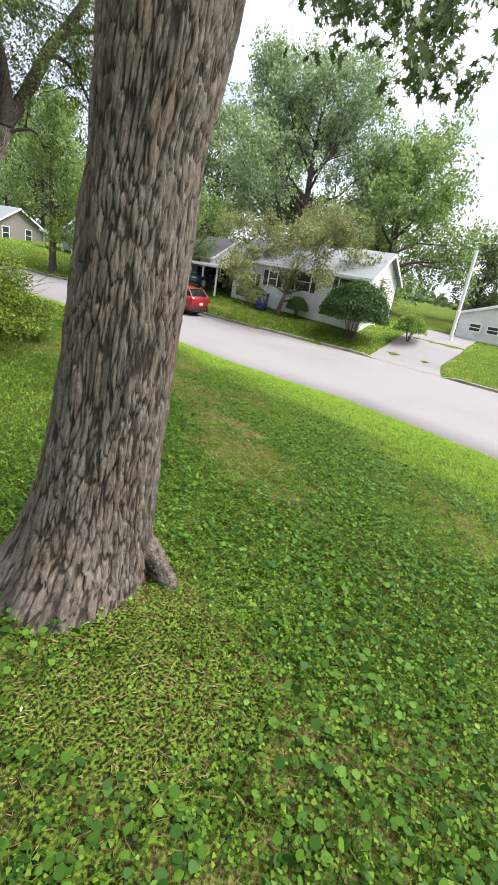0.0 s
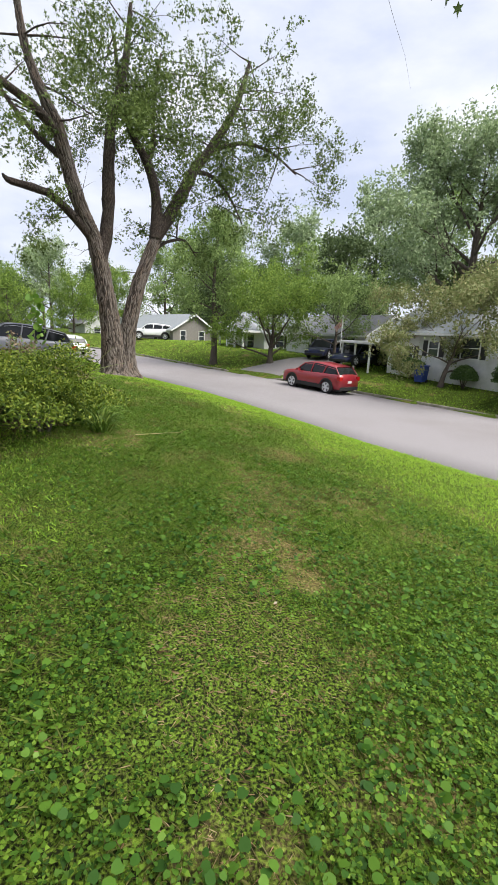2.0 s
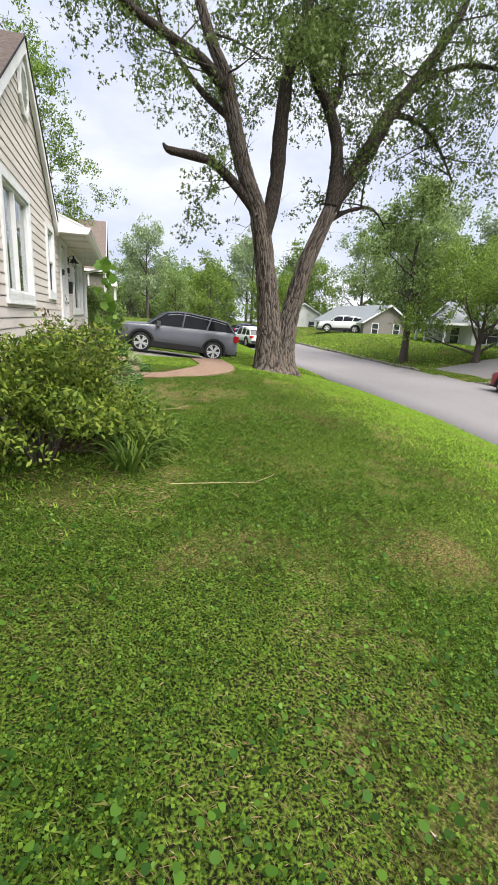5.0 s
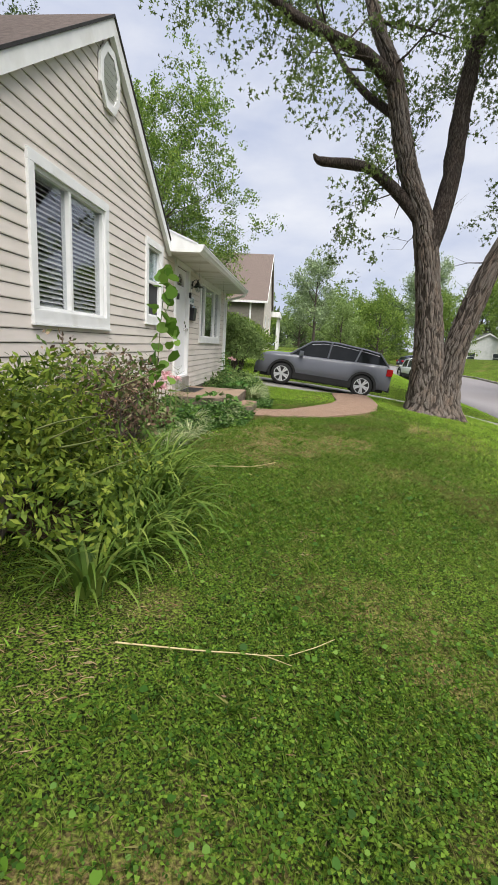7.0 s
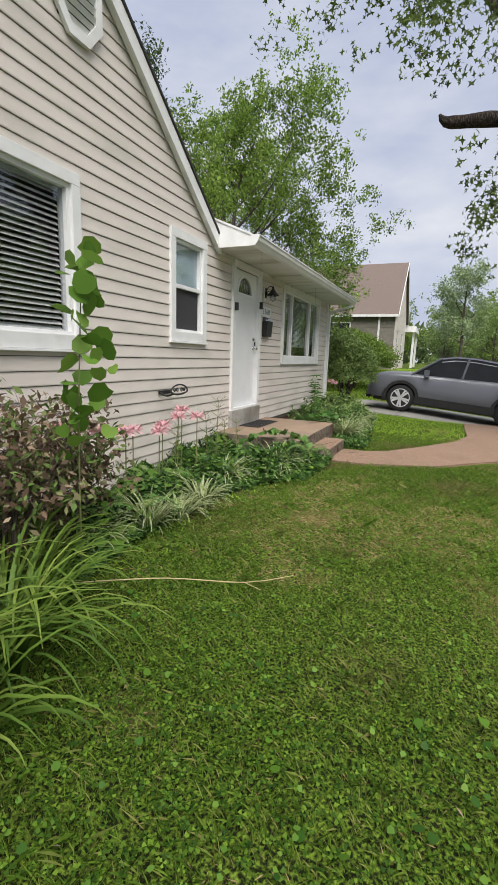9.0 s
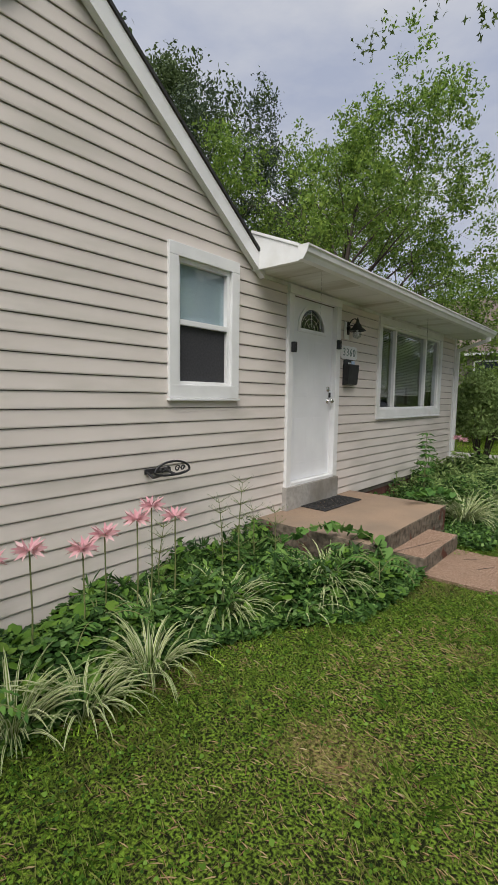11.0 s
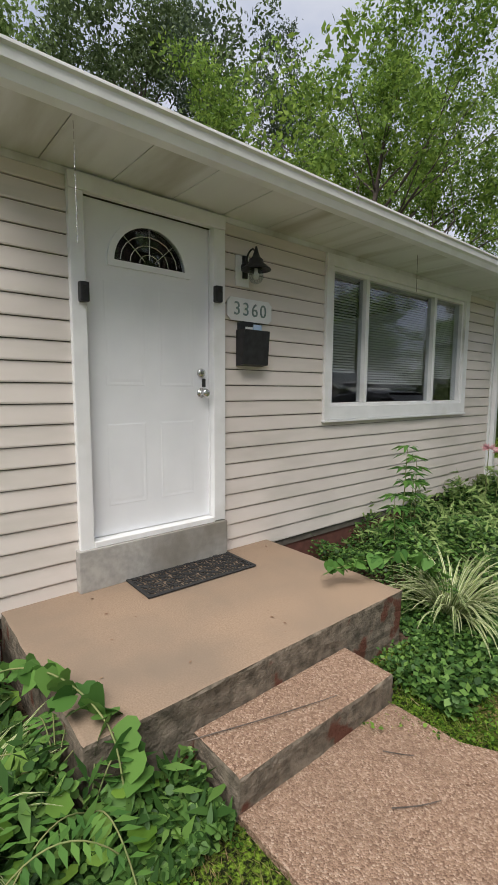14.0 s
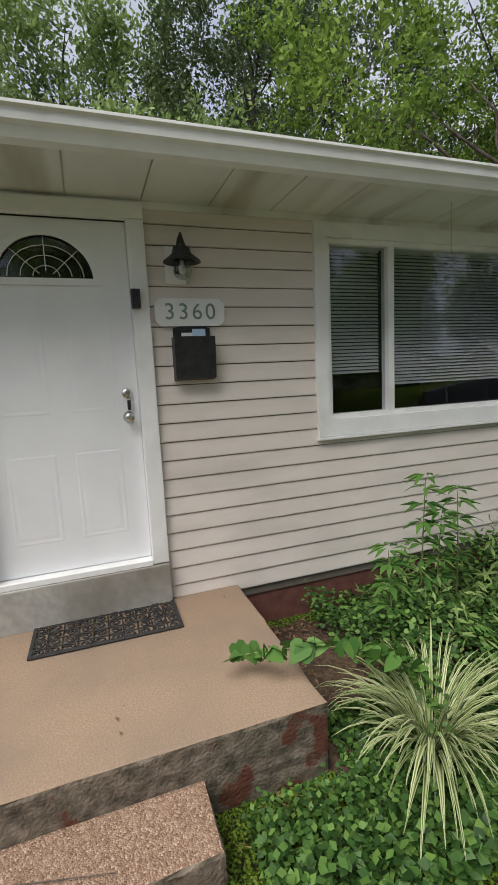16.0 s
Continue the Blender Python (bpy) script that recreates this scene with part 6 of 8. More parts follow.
far_window(nb, "x", 1, -0.14, 25.65, 26.55, 1.65, 3.05, "black")
far_window(nb, "y", -1, 21.9, -3.9, -2.7, 2.0, 3.4)
part("downpipe", boxes((-1.05, -0.95, 21.78, 21.87, 0.7, 3.85)), M["white"], nb)
bm = bmesh.new()
prism(bm, [(28.5, 3.3), (32.0, 3.3), (32.0, 3.5), (28.5, 3.7)], "x", -2.0, 0.6)
for yy in (29.0, 31.8):
    box(bm, 0.35, 0.5, yy - 0.07, yy + 0.07, 0.6, 3.3)
part("side_porch", bm, M["white"], nb)


# ---- cars ----
def car_mat(name, c, rough=0.3):
    return surf(name, c, tuple(min(1, v * 1.08) for v in c), 2, rough, 0.0, spec=0.5, coat=0.6, metal=0.1)


def car(name, label, m, L, W, H, paint, suv=True):
    """A parked car: nose towards +x of its own axes."""
    ob = thing(name, label, "car")
    ob.matrix_basis = m
    s = L / 4.6
    wx = (-1.36 * s, 1.36 * s)
    wr = 0.37 if suv else 0.33
    b0 = 0.32 if suv else 0.26
    belt = H * (0.665 if suv else 0.585)

    def half(x):
        t = abs(x) / (L / 2)
        return W / 2 * (1 - 0.10 * t ** 4)
    xs = np.linspace(-L / 2, L / 2, 34)
    top = np.interp(xs / s, [-2.3, -2.22, -2.1, -1.7, 0.6, 1.1, 1.9, 2.2, 2.3], [belt * .72, belt * 0.93, belt, belt * 1.01, belt * 0.97, belt * 0.95, belt * 0.84, belt * 0.72, belt * 0.5])
    if suv:
        top = np.interp(xs / s, [-2.3, -2.24, -2.1, -1.7, 0.6, 1.1, 1.8, 2.12, 2.25, 2.3], [belt * .80, belt * 1.0, belt * 1.05, belt * 1.04, belt * 0.98, belt * 0.975, belt * 0.93, belt * 0.86, belt * 0.74, belt * 0.56])
    bm = bmesh.new()
    rows = []
    for x, tz in zip(xs, top):
        w = half(x)
        near_w = min(abs(x - wx[0]), abs(x - wx[1]))
        arch = wr + 0.06
        zb = b0 if near_w > arch else wr + math.sqrt(max(0, arch ** 2 - near_w ** 2)) * 0.98
        end = 1 if abs(x) < L / 2 - 0.02 else 0.92
        pr = [(w * 0.80 * end, zb), (w * 0.985 * end, zb + 0.01), (w * end, min(tz - .12, max(zb + 0.03, belt * 0.55))), (w * 0.985 * end, tz - 0.08), (w * 0.93 * end, tz - 0.01), (w * 0.5 * end, tz + 0.025)]
        rows.append([bm.verts.new((x, y, z)) for y, z in pr] + [bm.verts.new((x, -y, z)) for y, z in pr[::-1]])
    for a, b in zip(rows, rows[1:]):
        n = len(a)
        for i in range(n):
            bm.faces.new((a[i], a[(i + 1) % n], b[(i + 1) % n], b[i]))
    bm.faces.new(rows[0])
    bm.faces.new(rows[-1][::-1])
    part("body", bm, paint, ob, "", True)
    # cabin: glass band with pillars and roof
    cabx = np.array([-2.16, -1.80, -1.30, -0.35, 0.12, 0.48, 1.16]) * s if suv else np.array([-2.0, -1.75, -1.2, -0.2, 0.3, 0.6, 1.15]) * s
    roofz = np.array([belt + .05, belt + .02 + (H - belt) * (.72 if suv else .55), H - (0.07 if suv else 0.11), H, H - 0.015, H - 0.09, belt * 0.97])

    def cab(bm, k, dz, xs_, rz):
        rws = []
        for x, z in zip(xs_, rz):
            w0, t = half(x) * 0.93 * k, (z - belt) / (H - belt)
            w1 = w0 * (1 - 0.17 * max(0, t))
            rws.append([bm.verts.new((x, w0, belt * 0.93)), bm.verts.new((x, w1, z + dz)), bm.verts.new((x, -w1, z + dz)), bm.verts.new((x, -w0, belt * 0.93))])
        for a, b in zip(rws, rws[1:]):
            for i in range(3):
                bm.faces.new((a[i], a[i + 1], b[i + 1], b[i]))
        bm.faces.new(rws[0])
        bm.faces.new(rws[-1][::-1])
    bm = bmesh.new()
    cab(bm, 0.985, -0.03, cabx, roofz)
    part("glass", bm, M["car_dark_glass"], ob)
    bm = bmesh.new()
    fx = cabx[1:-1]
    fz = roofz[1:-1]
    for (x, z), (x2, z2) in zip(zip(fx, fz), list(zip(fx, fz))[1:]):
        for sgn in (1,):
            w0, w1 = half(x) * 0.93 * (1 - 0.17 * (z - belt) / (H - belt)), half(x2) * 0.93 * (1 - 0.17 * (z2 - belt) / (H - belt))
            q = [(x, w0 + .014, z - 0.11), (x, w0 - 0.05, z + 0.012), (x, -w0 + 0.05, z + 0.012), (x, -w0 - .014, z - 0.11)]
            q2 = [(x2, w1 + .014, z2 - 0.11), (x2, w1 - 0.05, z2 + 0.012), (x2, -w1 + 0.05, z2 + 0.012), (x2, -w1 - .014, z2 - 0.11)]
            A = [bm.verts.new(p) for p in q]
            B = [bm.verts.new(p) for p in q2]
            for i in range(3):
                bm.faces.new((A[i], A[i + 1], B[i + 1], B[i]))
    part("roof", bm, paint, ob, "", True)
    for sgn in (-1, 1):
        for x, z, lean in ((cabx[5], roofz[5], (cabx[6], belt * 0.96)), (-0.18 * s, H - 0.03, (-0.1 * s, belt)), (-1.18 * s, H - 0.07, (-1.02 * s, belt)), (cabx[1], roofz[1], (cabx[0], belt))):
            t = (z - belt) / (H - belt)
            st = Sticks()
            st.add([(lean[0], sgn * half(lean[0]) * 0.93, lean[1]), (x, sgn * half(x) * 0.93 * (1 - 0.17 * t), z)], [0.035, 0.03], 6)
            st.link("pillar", paint, ob)
    bm = bmesh.new()
    for sgn in (-1, 1):
        w = W / 2
        box(bm, -1.0 * s, 1.0 * s, *sorted((sgn * (w - 0.03), sgn * (w + 0.012))), b0 - 0.05, b0 + 0.15, 0.01)
    box(bm, L / 2 - 0.10, L / 2 + 0.02, -W * 0.40, W * 0.40, 0.25, 0.42, 0.02)
    box(bm, -L / 2 - 0.02, -L / 2 + 0.10, -W * 0.42, W * 0.42, 0.28, 0.46, 0.02)
    box(bm, -L * 0.46, L * 0.46, -W * 0.37, W * 0.37, 0.22, belt * 0.80)
    for x0 in wx:
        for sgn in (-1, 1):
            y0 = sgn * (half(x0) + 0.004)
            for k in range(12):
                a, b = math.pi * (k / 12 * 1.16 - 0.08), math.pi * ((k + 1) / 12 * 1.16 - 0.08)
                q = [(x0 + r * math.cos(t), wr + r * math.sin(t)) for r, t in ((wr + 0.035, a), (wr + 0.115, a), (wr + 0.115, b), (wr + 0.035, b))]
                prism(bm, q, "y", *sorted((y0 - sgn * 0.05, y0 + sgn * 0.012)))
    part("cladding", bm, M["rubber"], ob)
    for sgn, lab in ((-1, "a"), (1, "b")):
        part("headlight", boxes((L / 2 - 0.28, L / 2 - 0.02, *sorted((sgn * W * 0.28, sgn * W * 0.455)), belt * 0.66, belt * 0.78), bevel=0.02), M["chrome"], ob)
        part("tail_light", boxes((-L / 2 + 0.0, -L / 2 + 0.20, *sorted((sgn * W * 0.33, sgn * W * 0.482)), belt * 0.74, belt * 0.95), bevel=0.02), M["tail"], ob)
        part("mirror", boxes((0.72 * s, 0.86 * s, *sorted((sgn * W * 0.49, sgn * (W * 0.49 + 0.2))), belt * 0.96, belt * 1.1), bevel=0.02), paint, ob)
    part("licence_plate", boxes((-L / 2 - 0.012, -L / 2 + 0.01, -0.16, 0.16, belt * 0.62, belt * 0.62 + 0.13)), M["white"], ob)
    for wxx in wx:
        for sgn in (-1, 1):
            wt = thing("wheel", "", "")
            wt.parent = ob
            for key in ("label", "category"):
                if key in wt:
                    del wt[key]
            yy = sgn * (W / 2 - 0.12)
            bm = bmesh.new()
            lathe(bm, [(wr * 0.62, -0.10), (wr * 0.95, -0.10), (wr, -0.07), (wr, 0.07), (wr * 0.95, 0.10), (wr * 0.62, 0.10)], "y", (wxx, yy, wr), 28)
            part("tyre", bm, M["rubber"], wt, "", True)
            bm = bmesh.new()
            o = sgn * 0.104
            for k in range(5):
                a = 2 * math.pi * k / 5 + 0.3
                for da in (-0.17, 0.17):
                    m2 = Matrix.Translation((wxx, yy + o, wr)) @ Matrix.Rotation(a + da, 4, "Y")
                    box(bm, 0.03, wr * 0.66, -0.012, 0.012, -0.026, 0.026, 0.0, m2)
            for k in range(24):
                a, b = math.pi * k / 12, math.pi * (k + 1) / 12
                q = [(wxx + r * math.cos(t), wr + r * math.sin(t)) for r, t in ((wr * 0.64, a), (wr * 0.70, a), (wr * 0.70, b), (wr * 0.64, b))]
                prism(bm, q, "y", yy + o - 0.01, yy + o + 0.01)
            lathe(bm, [(0.055, o - 0.015), (0.055, o + 0.016), (0.02, o + 0.02)], "y", (wxx, yy, wr), 12)
            part("rim", bm, M["alloy"], wt)
            bm = bmesh.new()
            lathe(bm, [(wr * 0.60, sgn * 0.06), (wr * 0.60, sgn * 0.075), (0.02, sgn * 0.076)], "y", (wxx, yy, wr), 20)
            part("brake_disc", bm, M["black"], wt)
    return ob


M["car_dark_glass"] = surf("dark_car_glass", (0.01, 0.012, 0.013), (0.018, 0.02, 0.022), 2, 0.06, 0.0, spec=0.3)
M["alloy"] = surf("pale_alloy", (0.60, 0.60, 0.61), (0.70, 0.70, 0.71), 5, 0.35, 0.0, spec=0.6)
M["tail"] = surf("red_lamp", (0.35, 0.01, 0.012), (0.45, 0.02, 0.02), 5, 0.2, 0.0)
grey_p, red_p, white_p, blue_p = (car_mat("grey_paint", (0.15, 0.155, 0.18)), car_mat("red_paint", (0.26, 0.015, 0.025)), car_mat("car_white", (0.72, 0.73, 0.74)),
                                  car_mat("dark_blue_paint", (0.012, 0.016, 0.06)))
car("grey_suv", "grey sport utility vehicle parked nose-up on the sloping driveway", Matrix.Translation((3.12, 8.20, -0.215)) @ pose(0, 0, 0, 0, -5.4, 180), 4.62, 1.84, 1.66, grey_p)
zc = float(street_z(5.4)) + 0.01
car("red_hatchback", "red hatchback parked along the far kerb", Matrix.Translation((18.6, 5.4, zc)) @ pose(0, 0, 0, 0, -2.0, 91), 4.45, 1.78, 1.60, red_p)
car("white_suv", "white sport utility vehicle parked on a lawn-side driveway", pose(22.6, 34.2, gz(22.6, 34.2), 0, 0, 155), 4.7, 1.85, 1.70, white_p)
car("blue_car", "dark blue car standing in the driveway across the street", pose(26.6, 12.3, gz(26.6, 12.3) + 0.02, 0, 0, 200), 4.5, 1.8, 1.50, blue_p, False)
car("carport_car", "dark car parked in the shade of the carport", pose(25.3, 8.0, gz(25.3, 8.0) + 0.02, 0, 0, 180), 4.4, 1.8, 1.45, blue_p, False)
car("parked_car", "white car parked farther up the street behind the big tree", pose(10.9, 26.0, float(street_z(26)) + 0.02, 0, 0, 96), 4.5, 1.8, 1.5, white_p, False)
car("parked_car", "blue car parked far along the street", pose(16.0, 47.0, float(street_z(30)) + 0.02, 0, 0, 10), 4.5, 1.8, 1.45, blue_p, False)

# ---- small things outdoors ----
bn = thing("wheelie_bin", "dark blue plastic wheeled bin on the far lawn", "bin", at=(23.9, 2.15, gz(23.9, 2.15)))
bm = bmesh.new()
prism(bm, [(-0.24, 0.08), (0.24, 0.08), (0.30, 0.98), (-0.30, 0.98)], "x", -0.28, 0.28)
part("body", bm, M["bin"], bn)
part("lid", boxes((-0.34, 0.34, -0.33, 0.33, 0.985, 1.06), bevel=0.015), M["bin"], bn)
for s in (-1, 1):
    bm = bmesh.new()
    lathe(bm, [(0.1, -0.03), (0.1, 0.03)], "y", (0.22, s * 0.27, 0.1), 14)
    part("wheel", bm, M["rubber"], bn)
fp = thing("flagpole", "white flagpole with a small faded striped flag", "flagpole", at=(24.6, 9.1, gz(24.6, 9.1)))
bm = bmesh.new()
lathe(bm, [(0.035, -0.05), (0.03, 3.3), (0.05, 3.33), (0.02, 3.40)], "z", (0, 0, 0), 10)
part("pole", bm, M["white"], fp)
bm = bmesh.new()
for i in range(6):
    m2 = pose(0, 0.04 + 0.10 * i, 3.05 - 0.10 * i, -32, 0, 0)
    box(bm, -0.01 + 0.02 * math.sin(i), 0.01 + 0.02 * math.sin(i), 0, 0.11, -0.28, 0.1, 0, m2)
part("flag", bm, surf("faded_flag", (0.55, 0.20, 0.18), (0.65, 0.55, 0.52), 4, 0.9, 0.0), fp)
up = thing("utility_pole", "leaning pale guy pole with a thin wire beyond the gardens", "pole", at=(30.0, -9.1, gz(30, -9.1)))
st = Sticks()
st.add([(0, 0, -0.3), (0, 0.05, 5.6)], [0.12, 0.10], 10)
st.link("pole", M["white"], up)
st = Sticks()
st.add([(0, 0.05, 4.8), (-1.5, 2.5, 3.6), (-3.2, 5.0, 2.9)], [0.012] * 3, 4)
st.link("wire", M["black"], up)

# lamp, number plaque, letter box, mat
lampt = thing("wall_lantern", "black metal wall lantern with a flared shade and clear bulb", "lantern", at=(0.022, 1.265, 2.30))
part("back_plate", boxes((0.0, 0.012, -0.075, 0.045, -0.105, 0.11), bevel=0.003), M["white"], lampt)
bm = bmesh.new()
lathe(bm, [(0.0, 0), (0.032, 0.0), (0.032, 0.02), (0.014, 0.035), (0.0, 0.04)], "x", (0.0122, 0, 0.03), 16)
box(bm, 0.0125, 0.03, -0.02, 0.02, -0.05, 0.11, 0.004)
part("wall_boss", bm, M["black"], lampt)
st = Sticks()
st.add(*curve_pts([(0.02, 0, 0.05), (0.06, 0, 0.12), (0.11, 0, 0.14), (0.145, 0, 0.10), (0.145, 0, 0.05)], [0.007] * 5, 0.02), 8)
st.add(*curve_pts([(0.02, 0, 0.02), (0.05, 0, 0.06), (0.09, 0, 0.05), (0.075, 0, 0.02)], [0.005] * 4, 0.02), 8)
st.link("arm", M["black"], lampt)
bm = bmesh.new()
lathe(bm, [(0.006, 0.15), (0.014, 0.12), (0.02, 0.10), (0.03, 0.075), (0.05, 0.06), (0.055, 0.035), (0.105, -0.005), (0.108, -0.012), (0.10, -0.012), (0.05, 0.02), (0.045, 0.0)], "z", (0.145, 0, 0), 28)
part("shade", bm, M["black"], lampt, "", True)
bm = bmesh.new()
lathe(bm, [(0.042, 0.0), (0.052, -0.03), (0.054, -0.065), (0.04, -0.095), (0.012, -0.108)], "z", (0.145, 0, 0), 24)
part("globe", bm, M["glass"], lampt, "clear glass globe", True).visible_shadow = False
bm = bmesh.new()
lathe(bm, [(0.012, 0.0), (0.014, -0.025), (0.022, -0.05), (0.018, -0.07), (0.004, -0.08)], "z", (0.145, 0, 0), 16)
part("bulb", bm, M["blind"], lampt, "", True)

pq = thing("number_plaque", "white house-number plaque with notched corners reading 3360", "house number", at=(0.022, 1.325, 2.03))
bm = bmesh.new()
w, h, c = 0.215, 0.082, 0.03
out = [(-w + c, -h), (w - c, -h), (w - c * .6, -h + c * .5), (w, -h + c), (w, h - c), (w - c * .6, h - c * .5), (w - c, h), (-w + c, h), (-w + c * .6, h - c * .5), (-w, h - c), (-w, -h + c), (-w + c * .6, -h + c * .5)]
prism(bm, out, "x", 0.0, 0.012)
part("plate", bm, M["white"], pq)
cu = bpy.data.curves.new("digits", "FONT")
cu.body, cu.size, cu.extrude, cu.align_x, cu.align_y = "3360", 0.135, 0.0025, "CENTER", "CENTER"
cu.space_character = 1.25
cu.materials.append(M["digits"])
dg = new("digits", cu)
dg.parent = pq
dg.matrix_basis = pose(0.0135, 0, 0, 90, 0, 90)
mb = thing("letter_box", "black wall-mounted letter box with folded papers sticking out", "letter box", at=(0.022, 1.325, 1.62))
bm = bmesh.new()
prism(bm, [(0.0, 0.0), (0.075, 0.01), (0.095, 0.26), (0.0, 0.26)], "y", -0.125, 0.125)
bmesh.ops.transform(bm, matrix=Matrix.Identity(4), verts=bm.verts)
part("box", bm, M["black"], mb)
bm = bmesh.new()
prism(bm, [(-0.115, 0.26), (0.115, 0.26), (0.115, 0.315), (0.06, 0.33), (0.03, 0.36), (-0.03, 0.36), (-0.06, 0.33), (-0.115, 0.315)], "x", 0.0, 0.008)
part("back", bm, M["black"], mb)
ppr = thing("folded_paper", "pale blue and white folded papers in the letter box", "paper", at=(0.06, 1.33, 1.86))
part("sheet", boxes((0.0, 0.006, -0.075, 0.02, -0.06, 0.045)), M["paper"], ppr)
part("sheet", boxes((0.012, 0.018, -0.01, 0.07, -0.06, 0.065)), M["paper_blue"], ppr)

mat_t = thing("door_mat", "black openwork rubber door mat with a scroll pattern", "mat", at=(0.16, 0.675, 0.226), rz=-1)
bm = bmesh.new()
frame_bars(bm, 0, 0.01, -0.41, 0.41, -0.24, 0.24, 0.022)
bmesh.ops.rotate(bm, verts=bm.verts, cent=(0, 0, 0), matrix=Matrix.Rotation(radians(90), 3, "Y"))
bmesh.ops.translate(bm, verts=bm.verts, vec=(0, 0, 0.01))
part("border", bm, M["rubber"], mat_t)
st = Sticks()
rr = random.Random(8)
for i in range(10):
    for j in range(6):
        cx_, cy_ = -0.2 + 0.08 * j, -0.365 + 0.081 * i
        r = 0.037
        ph0 = rr.uniform(0, 6.28)
        pts = [(cx_ + r * (0.25 + 0.75 * k / 12) * math.cos(ph0 + k * 0.75), cy_ + r * (0.25 + 0.75 * k / 12) * math.sin(ph0 + k * 0.75), 0.006) for k in range(13)]
        st.add(pts, [0.0052] * 13, 4)
for i in range(11):
    st.add([(-0.23, -0.405 + 0.081 * i, 0.005), (0.23, -0.405 + 0.081 * i, 0.005)], [0.004] * 2, 4)
for j in range(7):
    st.add([(-0.24 + 0.08 * j, -0.4, 0.005), (-0.24 + 0.08 * j, 0.4, 0.005)], [0.004] * 2, 4)
st.link("scrollwork", M["rubber"], mat_t)

# gable vent
vt = thing("gable_vent", "white octagonal louvred vent high in the gable", "vent", at=(0.022, GC, 3.99))
out = [(0.30 * math.cos(math.pi / 8 + k * math.pi / 4) * 0.95, 0.34 * math.sin(math.pi / 8 + k * math.pi / 4)) for k in range(8)]
inn = [(u * 0.74, v * 0.74) for u, v in out]
for k in range(8):
    bm = bmesh.new()
    prism(bm, [out[k], out[(k + 1) % 8], inn[(k + 1) % 8], inn[k]], "x", 0.0, 0.035)
    part("frame", bm, M["white"], vt)
# Black sheet in place of the shade behind the louvres.
part("louvre_shade", boxes((0.0, 0.004, -0.2, 0.2, -0.23, 0.23)), M["black"], vt)
for k in range(7):
    zz = -0.20 + 0.066 * k
    hw = 0.205 if abs(zz) < 0.12 else 0.205 - (abs(zz) - 0.12) * 1.0
    bm = bmesh.new()
    box(bm, -0.002, 0.002, -hw, hw, -0.021, 0.021, 0, pose(0.018, 0, zz, 0, 32, 0))
    part("slat", bm, M["white"], vt)
# thin rod and hose reel hook on the wall
wr_ = thing("hose_hook", "black cast-iron openwork hose hanger on the siding", "hose hanger", at=(0.022, -1.72, 0.86))
st = Sticks()
st.add(*curve_pts([(0.20, 0.17 * math.cos(math.pi * i / 10), 0.02 + 0.075 * math.sin(math.pi * i / 10)) for i in range(11)], [0.009] * 11, 0.03), 7)
st.add(*curve_pts([(0.20, 0.17 * math.cos(math.pi * i / 10), 0.02 - 0.03 * math.sin(math.pi * i / 10)) for i in range(11)], [0.009] * 11, 0.03), 7)
for u in (-1, 1):
    for c, r in ((0.045, 0.028), (0.10, 0.024)):
        st.add([(0.20, u * (c + r * math.cos(k * 0.8) * (1 - k * 0.08)), 0.035 + r * math.sin(k * 0.8) * (1 - k * 0.08)) for k in range(10)], [0.006] * 10, 5)
    st.add(*curve_pts([(0.0, u * 0.10, 0.0), (0.10, u * 0.11, -0.03), (0.20, u * 0.12, 0.0)], [0.011] * 3, 0.03), 7)
st.link("scrollwork", M["black"], wr_)
part("wall_plate", boxes((0.0, 0.014, -0.12, 0.12, -0.02, 0.02), bevel=0.004), M["black"], wr_)
hk = thing("plant_hanger", "thin chain hanging from the front eave", "chain", at=(0.50, -0.12, WT - 0.01))
st = Sticks()
for i in range(12):
    st.add([(0, 0, -0.045 * i), (0.004, 0, -0.045 * i - 0.035)], [0.002] * 2, 4)
st.link("chain", M["chrome"], hk)
hk = thing("plant_hanger", "thin cord hanging from the front eave", "cord", at=(0.42, 2.95, WT - 0.01))
st = Sticks()
st.add([(0, 0, 0), (0, 0.005, -0.32)], [0.0018] * 2, 4)
st.link("cord", M["black"], hk)


